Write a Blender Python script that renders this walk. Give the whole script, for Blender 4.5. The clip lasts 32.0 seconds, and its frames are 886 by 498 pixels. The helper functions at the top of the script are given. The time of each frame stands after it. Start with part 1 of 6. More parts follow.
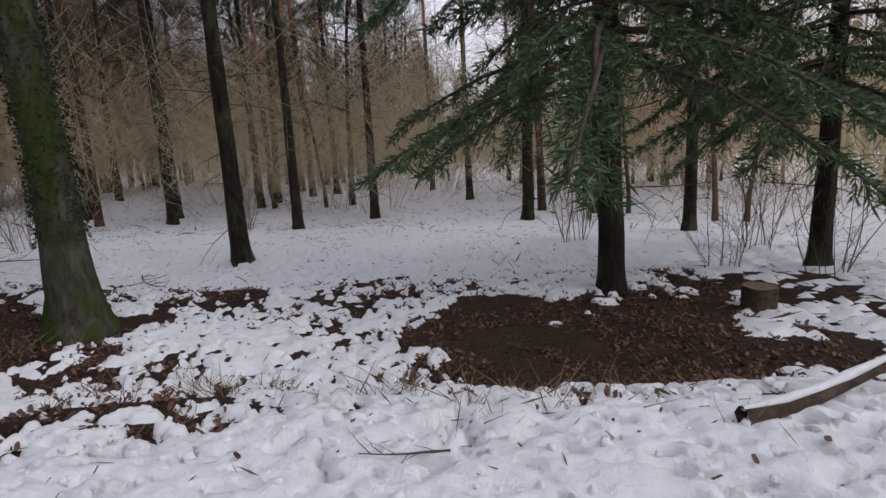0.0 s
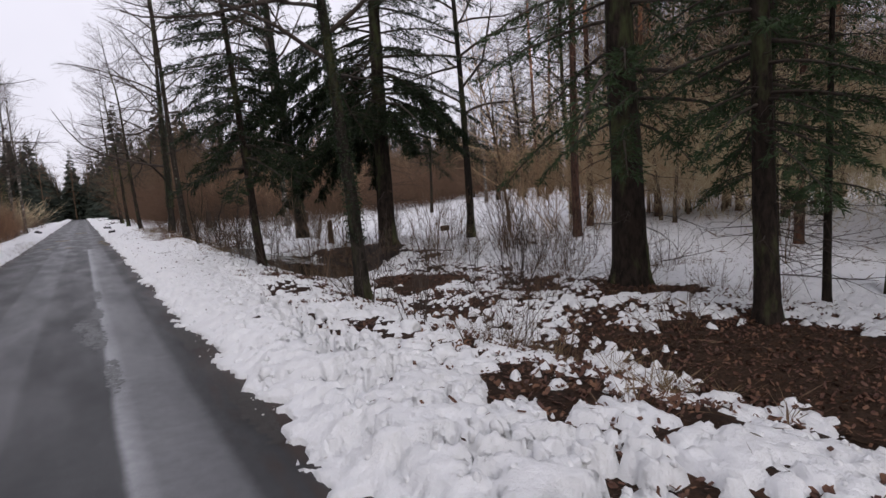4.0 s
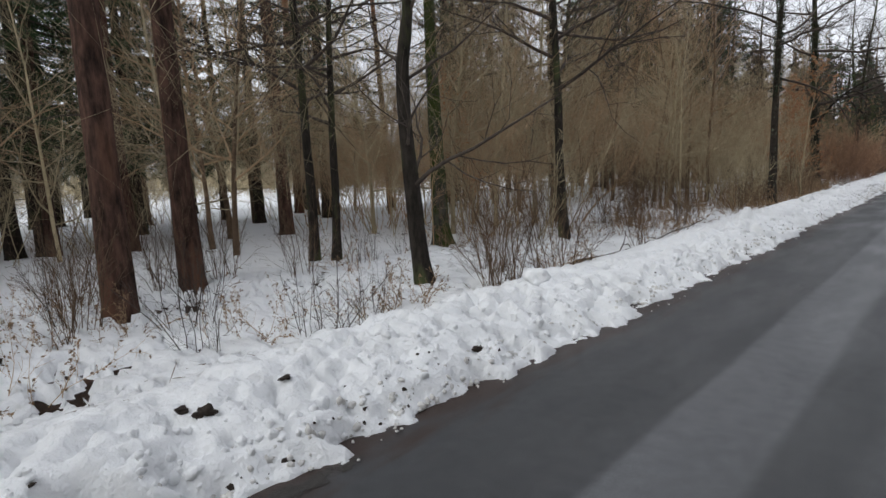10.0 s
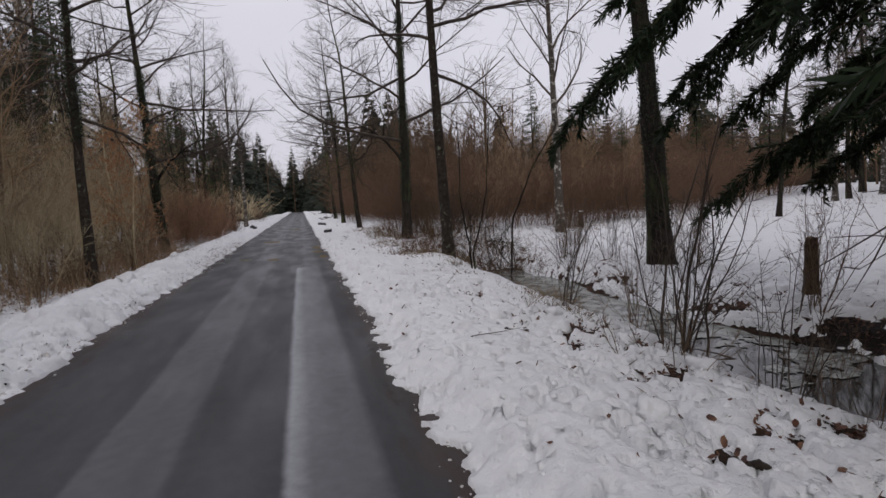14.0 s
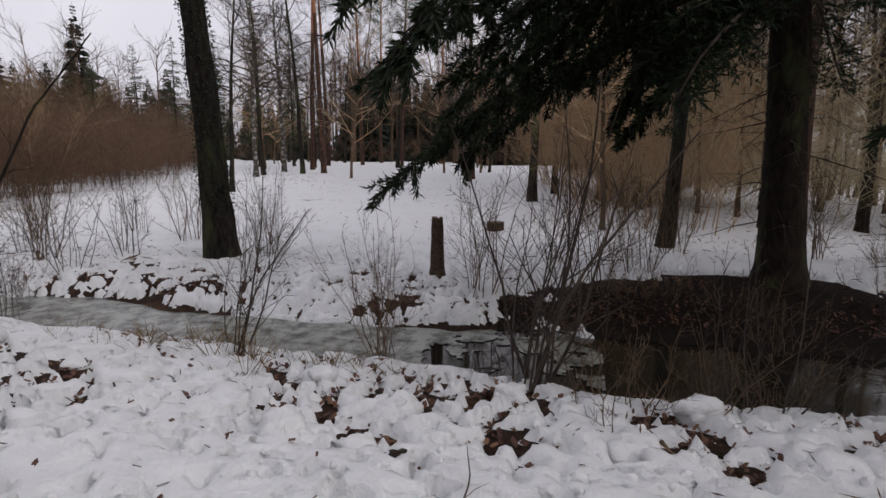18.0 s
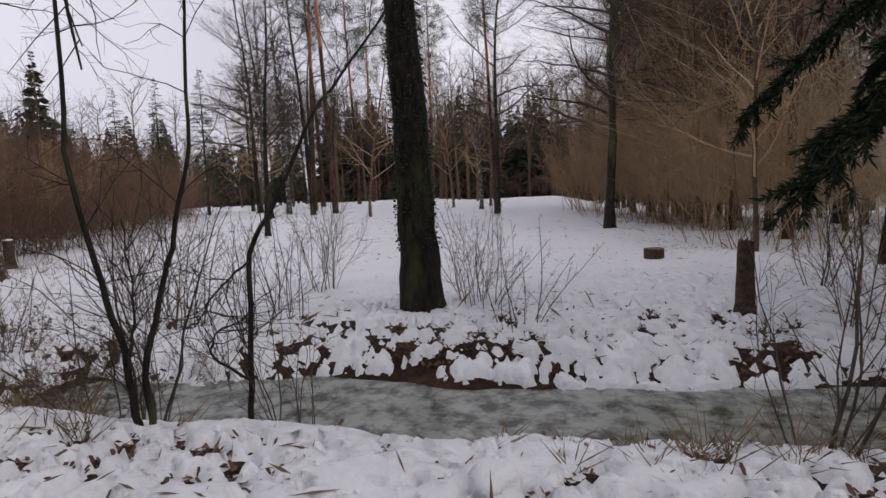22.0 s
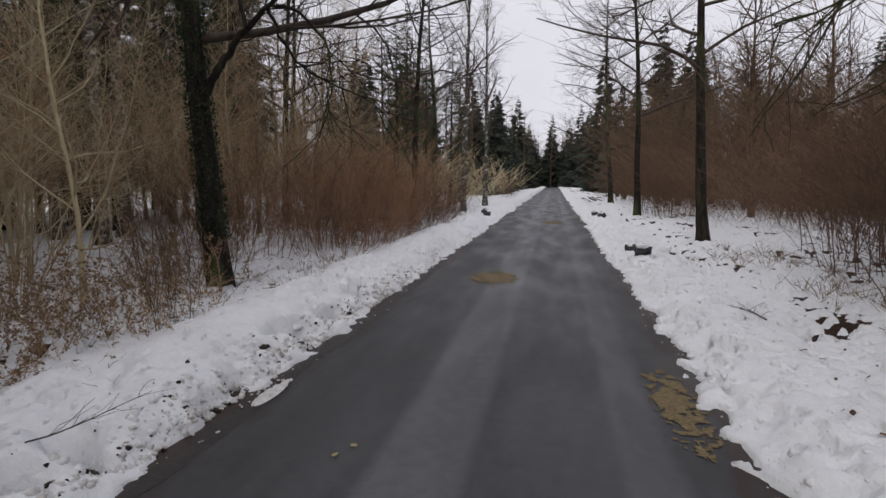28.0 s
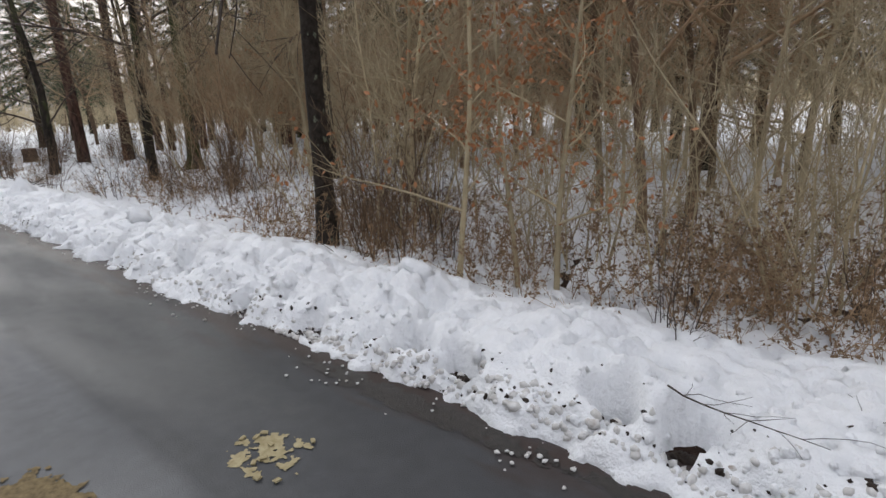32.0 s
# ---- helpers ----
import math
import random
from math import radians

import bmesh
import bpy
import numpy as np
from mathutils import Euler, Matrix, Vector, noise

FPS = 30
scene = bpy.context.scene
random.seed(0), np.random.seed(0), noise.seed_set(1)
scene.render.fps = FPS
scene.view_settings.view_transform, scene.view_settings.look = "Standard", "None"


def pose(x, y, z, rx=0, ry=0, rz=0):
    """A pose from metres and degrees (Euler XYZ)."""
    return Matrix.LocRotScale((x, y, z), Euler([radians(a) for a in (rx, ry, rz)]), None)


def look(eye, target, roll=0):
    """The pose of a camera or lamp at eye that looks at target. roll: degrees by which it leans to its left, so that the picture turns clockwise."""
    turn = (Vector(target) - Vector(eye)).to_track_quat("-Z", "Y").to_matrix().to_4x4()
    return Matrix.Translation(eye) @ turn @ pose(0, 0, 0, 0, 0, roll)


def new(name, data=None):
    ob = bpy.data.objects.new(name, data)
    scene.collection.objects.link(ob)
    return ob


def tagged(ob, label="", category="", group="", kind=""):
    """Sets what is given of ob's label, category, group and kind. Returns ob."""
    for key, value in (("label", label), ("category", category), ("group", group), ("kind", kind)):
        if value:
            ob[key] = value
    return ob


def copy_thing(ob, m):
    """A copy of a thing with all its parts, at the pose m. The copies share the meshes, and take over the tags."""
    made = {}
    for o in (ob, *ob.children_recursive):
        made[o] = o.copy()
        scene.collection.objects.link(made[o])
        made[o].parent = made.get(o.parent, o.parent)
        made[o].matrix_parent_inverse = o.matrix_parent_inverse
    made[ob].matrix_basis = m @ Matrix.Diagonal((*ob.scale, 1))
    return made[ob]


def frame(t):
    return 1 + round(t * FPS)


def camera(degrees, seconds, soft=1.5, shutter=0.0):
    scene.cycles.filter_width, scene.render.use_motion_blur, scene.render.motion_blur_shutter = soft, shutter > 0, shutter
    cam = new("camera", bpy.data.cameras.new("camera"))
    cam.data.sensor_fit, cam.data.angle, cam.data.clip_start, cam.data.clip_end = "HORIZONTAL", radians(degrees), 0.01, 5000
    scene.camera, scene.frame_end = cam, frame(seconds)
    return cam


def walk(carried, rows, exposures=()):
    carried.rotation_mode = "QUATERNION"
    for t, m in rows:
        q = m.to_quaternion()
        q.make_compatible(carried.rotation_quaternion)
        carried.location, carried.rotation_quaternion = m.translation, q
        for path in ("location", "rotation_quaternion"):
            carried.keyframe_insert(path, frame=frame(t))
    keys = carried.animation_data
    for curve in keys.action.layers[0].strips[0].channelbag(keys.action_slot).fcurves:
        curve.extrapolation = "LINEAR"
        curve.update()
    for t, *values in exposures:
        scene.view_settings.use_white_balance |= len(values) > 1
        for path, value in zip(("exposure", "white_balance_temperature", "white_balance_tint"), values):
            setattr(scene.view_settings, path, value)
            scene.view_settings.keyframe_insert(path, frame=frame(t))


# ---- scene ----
cam = camera(78.5, 32.0, soft=1.5)
PATH = [
    (0, (0.404, -0.372, 1.78), (2.359, -0.257, 1.374), -3.1),
    (0.5, (0.498, 0.358, 1.733), (2.374, 0.937, 1.351), -3.8),
    (1, (0.487, 1.095, 1.694), (2.232, 2.008, 1.349), -3.6),
    (1.5, (0.444, 1.835, 1.68), (2.085, 2.924, 1.332), -4.0),
    (2, (0.467, 2.547, 1.633), (2.016, 3.77, 1.306), -4.2),
    (2.5, (0.45, 3.206, 1.605), (1.907, 4.548, 1.333), -4.2),
    (3, (0.471, 3.854, 1.591), (1.804, 5.328, 1.369), -3.9),
    (3.5, (0.448, 4.502, 1.584), (1.65, 6.086, 1.363), -3.8),
    (5.5, (0.618, 7.658, 1.593), (1.282, 9.537, 1.424), -2.0),
    (6, (0.685, 8.39, 1.603), (1.063, 10.344, 1.407), -1.6),
    (6.5, (0.757, 9.075, 1.584), (0.824, 11.058, 1.331), -0.8),
    (7, (0.733, 9.746, 1.562), (0.474, 11.707, 1.263), -0.6),
    (7.5, (0.721, 10.374, 1.544), (-0.041, 12.195, 1.226), -0.6),
    (8, (0.623, 10.997, 1.491), (-0.509, 12.614, 1.164), -1.8),
    (8.5, (0.629, 11.617, 1.495), (-0.737, 13.037, 1.156), -2.6),
    (9, (0.612, 12.25, 1.49), (-0.915, 13.493, 1.136), -3.0),
    (9.5, (0.53, 12.921, 1.533), (-0.983, 14.188, 1.207), -3.0),
    (10, (0.485, 13.629, 1.562), (-0.906, 15.037, 1.271), -2.5),
    (10.5, (0.411, 14.338, 1.55), (-0.754, 15.937, 1.256), -1.9),
    (11, (0.463, 15.039, 1.56), (-0.466, 16.792, 1.307), -1.0),
    (11.5, (0.538, 15.681, 1.581), (-0.123, 17.556, 1.364), -1.2),
    (12, (0.67, 16.432, 1.615), (0.301, 18.383, 1.375), -1.8),
    (12.5, (0.694, 17.103, 1.606), (0.598, 19.086, 1.361), -0.9),
    (13, (0.723, 17.74, 1.601), (0.879, 19.722, 1.39), -0.8),
    (13.5, (0.758, 18.387, 1.621), (1.111, 20.347, 1.431), -2.1),
    (14, (0.716, 19.025, 1.597), (1.214, 20.953, 1.417), -2.8),
    (14.5, (0.69, 19.739, 1.58), (1.323, 21.629, 1.414), -3.0),
    (16.5, (0.331, 21.897, 1.561), (1.532, 23.473, 1.291), -3.1),
    (17, (0.359, 22.552, 1.579), (1.868, 23.826, 1.259), -2.7),
    (17.5, (0.375, 23.163, 1.593), (2.132, 24.061, 1.266), -0.5),
    (18, (0.42, 23.777, 1.626), (2.329, 24.275, 1.297), 0.3),
    (18.5, (0.416, 24.401, 1.61), (2.376, 24.526, 1.234), 1.0),
    (19, (0.491, 25.015, 1.567), (2.431, 24.913, 1.091), 1.3),
    (19.5, (0.574, 25.699, 1.549), (2.48, 25.533, 0.967), 0.9),
    (20, (0.688, 26.371, 1.537), (2.58, 26.223, 0.905), -0.0),
    (20.5, (0.864, 27.012, 1.595), (2.786, 26.886, 1.058), -0.9),
    (21, (1.079, 27.523, 1.563), (3.043, 27.479, 1.187), -1.5),
    (21.5, (1.284, 28.097, 1.476), (3.262, 28.236, 1.213), -1.6),
    (22, (1.408, 28.679, 1.412), (3.37, 29.013, 1.217), -2.5),
    (22.5, (1.498, 29.267, 1.403), (3.415, 29.81, 1.235), -3.5),
    (23, (1.618, 29.807, 1.406), (3.469, 30.552, 1.259), -3.5),
    (23.5, (1.587, 30.349, 1.466), (3.332, 31.306, 1.267), -3.0),
    (24, (1.478, 31.017, 1.528), (3.079, 32.195, 1.309), -3.1),
    (24.5, (1.412, 31.665, 1.552), (2.819, 33.068, 1.324), -4.1),
    (25, (1.29, 32.395, 1.671), (2.495, 33.976, 1.453), -4.0),
    (25.5, (1.146, 33.161, 1.685), (2.125, 34.893, 1.479), -3.8),
    (26, (0.949, 33.885, 1.722), (1.68, 35.734, 1.506), -4.7),
    (26.5, (0.763, 34.621, 1.687), (1.194, 36.565, 1.504), -3.3),
    (28.5, (0.227, 37.007, 1.641), (-0.404, 38.884, 1.358), 0.7),
    (29, (0.256, 37.548, 1.621), (-0.611, 39.327, 1.33), 0.8),
    (29.5, (0.192, 38.008, 1.642), (-0.961, 39.616, 1.351), 0.8),
    (30, (0.155, 38.436, 1.663), (-1.354, 39.706, 1.335), 0.7),
    (30.5, (0.057, 38.824, 1.688), (-1.729, 39.652, 1.333), 1.0),
    (31, (-0.043, 38.981, 1.674), (-1.998, 39.175, 1.299), 1.6),
    (31.5, (0.023, 39.172, 1.678), (-1.844, 38.623, 1.216), 0.6),
    (32, (0.206, 39.401, 1.727), (-1.287, 38.183, 1.19), -2.2),
]
# seconds, stops, kelvin, tint
EXPOSURES = [
    (0, 0.42, 6200, 14), (1, 0.42, 6350, 15), (2, 0.5, 6450, 16), (3, 0.5, 6450, 15), (5.5, 0.3, 6350, 13), (6, 0.27, 6350, 13), (7, 0.44, 6400, 11), (8, 0.72, 6500, 8), (9, 0.88, 6500, 7),
    (10, 0.65, 6350, 4), (11, 0.45, 6400, 8), (12, 0.25, 6400, 10), (13, 0.1, 6400, 11), (14, 0.1, 6450, 12), (17, 0.14, 6500, 12), (18, 0.27, 6550, 12), (19, 0.28, 6550, 13),
    (20, 0.38, 6450, 13), (22, 0.25, 6450, 14), (24, 0.1, 6500, 14), (25, 0.0, 6350, 12), (26, -0.05, 6550, 8), (28.5, 0.45, 6500, 10), (29, 0.66, 6500, 10), (30, 0.88, 6500, 9),
    (31, 1.0, 6250, 4), (32, 0.9, 6350, 6),
]
walk(cam, [(t, look(eye, target, roll)) for t, eye, target, roll in PATH], EXPOSURES)

# ---- world and light: overcast winter sky ----
world = bpy.data.worlds.new("overcast_sky")
scene.world = world
world.use_nodes = True
wn, wl = world.node_tree.nodes, world.node_tree.links
sky = wn.new("ShaderNodeTexSky")
sky.sky_type = "NISHITA"
sky.sun_disc = False
sky.sun_elevation, sky.sun_rotation = radians(22), radians(200)
sky.air_density, sky.dust_density = 1.0, 4.0
cloud = wn.new("ShaderNodeTexNoise")
cloud.inputs["Scale"].default_value = 1.7
cloud.inputs["Detail"].default_value = 4
cloud_ramp = wn.new("ShaderNodeValToRGB")
cloud_ramp.color_ramp.elements[0].color = (7.2, 7.1, 7.9, 1)
cloud_ramp.color_ramp.elements[1].color = (9.2, 9.1, 9.8, 1)
cloud_ramp.color_ramp.elements[0].position, cloud_ramp.color_ramp.elements[1].position = 0.3, 0.7
veil = wn.new("ShaderNodeMix")
veil.data_type = "RGBA"
veil.inputs[0].default_value = 0.93
wl.new(cloud.outputs["Fac"], cloud_ramp.inputs[0])
wl.new(sky.outputs[0], veil.inputs[6])
wl.new(cloud_ramp.outputs[0], veil.inputs[7])
wl.new(veil.outputs[2], wn["Background"].inputs["Color"])
wn["Background"].inputs["Strength"].default_value = 0.079

sun_data = bpy.data.lights.new("sun", "SUN")
sun_data.energy, sun_data.angle, sun_data.color = 0.75, radians(40), (1.0, 0.97, 0.93)
sun = new("sun", sun_data)
sun.matrix_world = look((0, 0, 60), (14, 38, 30))


# ---- materials ----
def mat(name, c1, c2, scale, rough=0.85, bump=0.4, bscale=None, stretch=(1, 1, 1), c3=None, scale3=1.5, lo3=0.5, hi3=0.65, vary=0.0, spec=0.3, bdist=0.02):
    """Two colours mixed at a fine scale, a third in blotches at a coarse one, with relief."""
    m = bpy.data.materials.new(name)
    m.use_nodes = True
    nt = m.node_tree
    nd, ln = nt.nodes, nt.links
    b = nd["Principled BSDF"]
    b.inputs["Roughness"].default_value = rough
    b.inputs["Specular IOR Level"].default_value = spec
    tc, mp = nd.new("ShaderNodeTexCoord"), nd.new("ShaderNodeMapping")
    mp.inputs["Scale"].default_value = stretch
    ln.new(tc.outputs["Object"], mp.inputs["Vector"])

    def noise_at(sc, det=6):
        n = nd.new("ShaderNodeTexNoise")
        n.inputs["Scale"].default_value, n.inputs["Detail"].default_value = sc, det
        n.inputs["Roughness"].default_value = 0.65
        ln.new(mp.outputs[0], n.inputs["Vector"])
        return n

    def blend(fac, a, bb):
        mx = nd.new("ShaderNodeMix")
        mx.data_type = "RGBA"
        ln.new(fac, mx.inputs[0])
        for sock, v in ((mx.inputs[6], a), (mx.inputs[7], bb)):
            if isinstance(v, tuple):
                sock.default_value = (*v, 1)
            else:
                ln.new(v, sock)
        return mx.outputs[2]

    def ramp(fac, lo, hi):
        r = nd.new("ShaderNodeMapRange")
        r.inputs[1].default_value, r.inputs[2].default_value = lo, hi
        ln.new(fac, r.inputs[0])
        return r.outputs[0]

    col = blend(ramp(noise_at(scale).outputs["Fac"], 0.35, 0.65), c1, c2)
    if c3:
        col = blend(ramp(noise_at(scale3, 4).outputs["Fac"], lo3, hi3), col, c3)
    if vary:
        oi = nd.new("ShaderNodeObjectInfo")
        hs = nd.new("ShaderNodeHueSaturation")
        ln.new(ramp(oi.outputs["Random"], 0, 1), hs.inputs["Value"])
        hs.inputs["Value"].default_value = 1
        r = hs.inputs["Value"].links[0].from_node
        r.inputs[3].default_value, r.inputs[4].default_value = 1 - vary, 1 + vary
        ln.new(col, hs.inputs["Color"])
        col = hs.outputs[0]
    ln.new(col, b.inputs["Base Color"])
    if bump:
        bp = nd.new("ShaderNodeBump")
        bp.inputs["Strength"].default_value, bp.inputs["Distance"].default_value = bump, bdist
        ln.new(noise_at(bscale or scale * 2).outputs["Fac"], bp.inputs["Height"])
        ln.new(bp.outputs[0], b.inputs["Normal"])
    return m


BARK_SPRUCE = mat("spruce_bark", (0.014, 0.011, 0.009), (0.042, 0.031, 0.025), 14, bump=0.9, stretch=(1, 1, 0.35), c3=(0.07, 0.08, 0.035), scale3=2.2, vary=0.2, spec=0.12)
BARK_PINE = mat("pine_bark", (0.022, 0.014, 0.011), (0.125, 0.07, 0.052), 11, bump=1.0, stretch=(1, 1, 0.25), c3=(0.16, 0.08, 0.05), scale3=1.1, vary=0.15, bdist=0.04, spec=0.12)
BARK_PINE_TOP = mat("pine_bark_upper", (0.26, 0.11, 0.06), (0.36, 0.17, 0.09), 8, bump=0.6, stretch=(1, 1, 0.4), vary=0.15)
BARK_OAK = mat("grey_bark", (0.013, 0.011, 0.009), (0.042, 0.035, 0.029), 12, bump=1.0, stretch=(1, 1, 0.3), c3=(0.075, 0.085, 0.035), scale3=1.6, vary=0.25, bdist=0.03, spec=0.12)
BARK_MOSS = mat("mossy_bark", (0.03, 0.026, 0.021), (0.105, 0.098, 0.082), 10, bump=1.0, stretch=(1, 1, 0.35), c3=(0.04, 0.055, 0.012), scale3=2.2, lo3=0.4, hi3=0.55, bdist=0.03, spec=0.12)
BARK_LICHEN = mat("lichen_bark", (0.02, 0.016, 0.013), (0.055, 0.045, 0.036), 13, bump=1.0, stretch=(1, 1, 0.8), c3=(0.17, 0.18, 0.13), scale3=7.0, lo3=0.6, hi3=0.66, bdist=0.03, spec=0.12)
BARK_BIRCH = mat("birch_bark", (0.032, 0.027, 0.023), (0.115, 0.1, 0.085), 11, bump=1.0, stretch=(1, 1, 1.4), c3=(0.44, 0.42, 0.38), scale3=4.0, lo3=0.54, hi3=0.6)
TWIG_BROWN = mat("brown_twig", (0.29, 0.19, 0.11), (0.43, 0.3, 0.18), 5, bump=0.2, vary=0.3)
TWIG_MID = mat("dull_brown_twig", (0.09, 0.06, 0.04), (0.17, 0.118, 0.077), 5, bump=0.2, vary=0.3, spec=0.12)
TWIG_RED = mat("russet_twig", (0.1, 0.06, 0.038), (0.175, 0.107, 0.068), 4, bump=0.0, vary=0.3)
TWIG_RUST = mat("rust_twig", (0.23, 0.128, 0.075), (0.34, 0.205, 0.125), 4, bump=0.0, vary=0.3)
TWIG_OLIVE = mat("olive_twig", (0.37, 0.3, 0.185), (0.5, 0.42, 0.275), 4, bump=0.0, vary=0.25)
TWIG_DARK = mat("dark_twig", (0.05, 0.04, 0.035), (0.1, 0.08, 0.065), 6, bump=0.2, vary=0.2, spec=0.12)
NEEDLE = mat("spruce_needles", (0.02, 0.036, 0.015), (0.05, 0.085, 0.03), 6, rough=0.6, bump=0.0, vary=0.25, spec=0.2)
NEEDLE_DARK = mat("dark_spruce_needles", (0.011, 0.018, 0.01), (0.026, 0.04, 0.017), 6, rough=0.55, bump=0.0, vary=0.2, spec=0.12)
NEEDLE_LIGHT = mat("young_needles", (0.045, 0.085, 0.03), (0.085, 0.14, 0.05), 5, rough=0.5, bump=0.0, vary=0.2, spec=0.4)
# greyer than NEEDLE: aerial haze is mixed into the base colour
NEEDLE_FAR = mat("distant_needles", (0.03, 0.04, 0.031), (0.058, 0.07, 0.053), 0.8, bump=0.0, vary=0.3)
IVY = mat("ivy_leaves", (0.01, 0.019, 0.008), (0.026, 0.042, 0.016), 7, rough=0.6, bump=0.0, spec=0.25)
SNOW = mat("snow", (0.84, 0.85, 0.865), (0.9, 0.905, 0.915), 9, rough=0.55, bump=0.9, bscale=24, c3=(0.8, 0.805, 0.815), scale3=0.9, lo3=0.5, hi3=0.75, spec=0.35, bdist=0.03)
SNOW_DIRTY = mat("dirty_snow", (0.52, 0.5, 0.47), (0.74, 0.73, 0.72), 14, rough=0.6, bump=0.6, bscale=30, c3=(0.3, 0.25, 0.2), scale3=7, lo3=0.58, hi3=0.7)
LITTER = mat("leaf_litter", (0.02, 0.013, 0.01), (0.056, 0.033, 0.022), 22, bump=1.0, bscale=26, c3=(0.09, 0.046, 0.027), scale3=3.0, lo3=0.52, hi3=0.68, bdist=0.05, spec=0.12)
LEAF = mat("dead_leaf", (0.04, 0.016, 0.011), (0.12, 0.05, 0.028), 9, rough=0.6, bump=0.3, c3=(0.19, 0.095, 0.05), scale3=4.0, spec=0.4)
LEAF_DRY = mat("dry_bramble_leaf", (0.13, 0.08, 0.045), (0.26, 0.17, 0.095), 7, rough=0.65, bump=0.0)
LEAF_ORANGE = mat("withered_beech_leaf", (0.3, 0.12, 0.045), (0.42, 0.2, 0.09), 6, rough=0.6, bump=0.2)
LOG_BARK = mat("rotten_log_bark", (0.028, 0.018, 0.012), (0.1, 0.062, 0.04), 14, bump=0.8, stretch=(0.4, 1, 1))
STRAW = mat("dry_grass", (0.14, 0.095, 0.052), (0.25, 0.18, 0.1), 5, bump=0.0, vary=0.2)
EARTH = mat("dark_earth", (0.02, 0.015, 0.012), (0.055, 0.04, 0.03), 18, bump=1.0, bdist=0.03)
STUMP_WOOD = mat("cut_wood", (0.13, 0.09, 0.055), (0.24, 0.17, 0.11), 16, bump=0.6, stretch=(1, 1, 0.3))
SAWDUST = mat("sawdust", (0.12, 0.088, 0.045), (0.24, 0.18, 0.09), 30, bump=0.6)
CHIP = mat("fresh_wood_chip", (0.28, 0.23, 0.12), (0.42, 0.36, 0.22), 20, bump=0.3)
FROST = mat("salt_frost", (0.13, 0.135, 0.14), (0.24, 0.245, 0.25), 22, bump=0.3)
NEEDLE_MAT = mat("needle_mat", (0.022, 0.014, 0.01), (0.07, 0.042, 0.027), 24, bump=1.0, bscale=40, c3=(0.07, 0.038, 0.022), scale3=4.0, lo3=0.55, hi3=0.7, bdist=0.03, spec=0.12)
# wet peat, with the deep shade under the spruce put into its colour
SHADED_PEAT = mat("shaded_wet_peat", (0.006, 0.004, 0.003), (0.018, 0.011, 0.008), 20, rough=0.7, bump=1.0, bscale=34, c3=(0.03, 0.016, 0.01), scale3=5.0, lo3=0.58, hi3=0.7, bdist=0.03, spec=0.12)
MUD = mat("road_mud", (0.022, 0.019, 0.017), (0.045, 0.039, 0.034), 26, rough=0.5, bump=0.5, bscale=60)
RED_PAINT = mat("red_marking_paint", (0.45, 0.06, 0.05), (0.6, 0.12, 0.1), 40, bump=0.3)
STONE = mat("dark_stone", (0.03, 0.03, 0.032), (0.075, 0.075, 0.08), 12, bump=0.8)


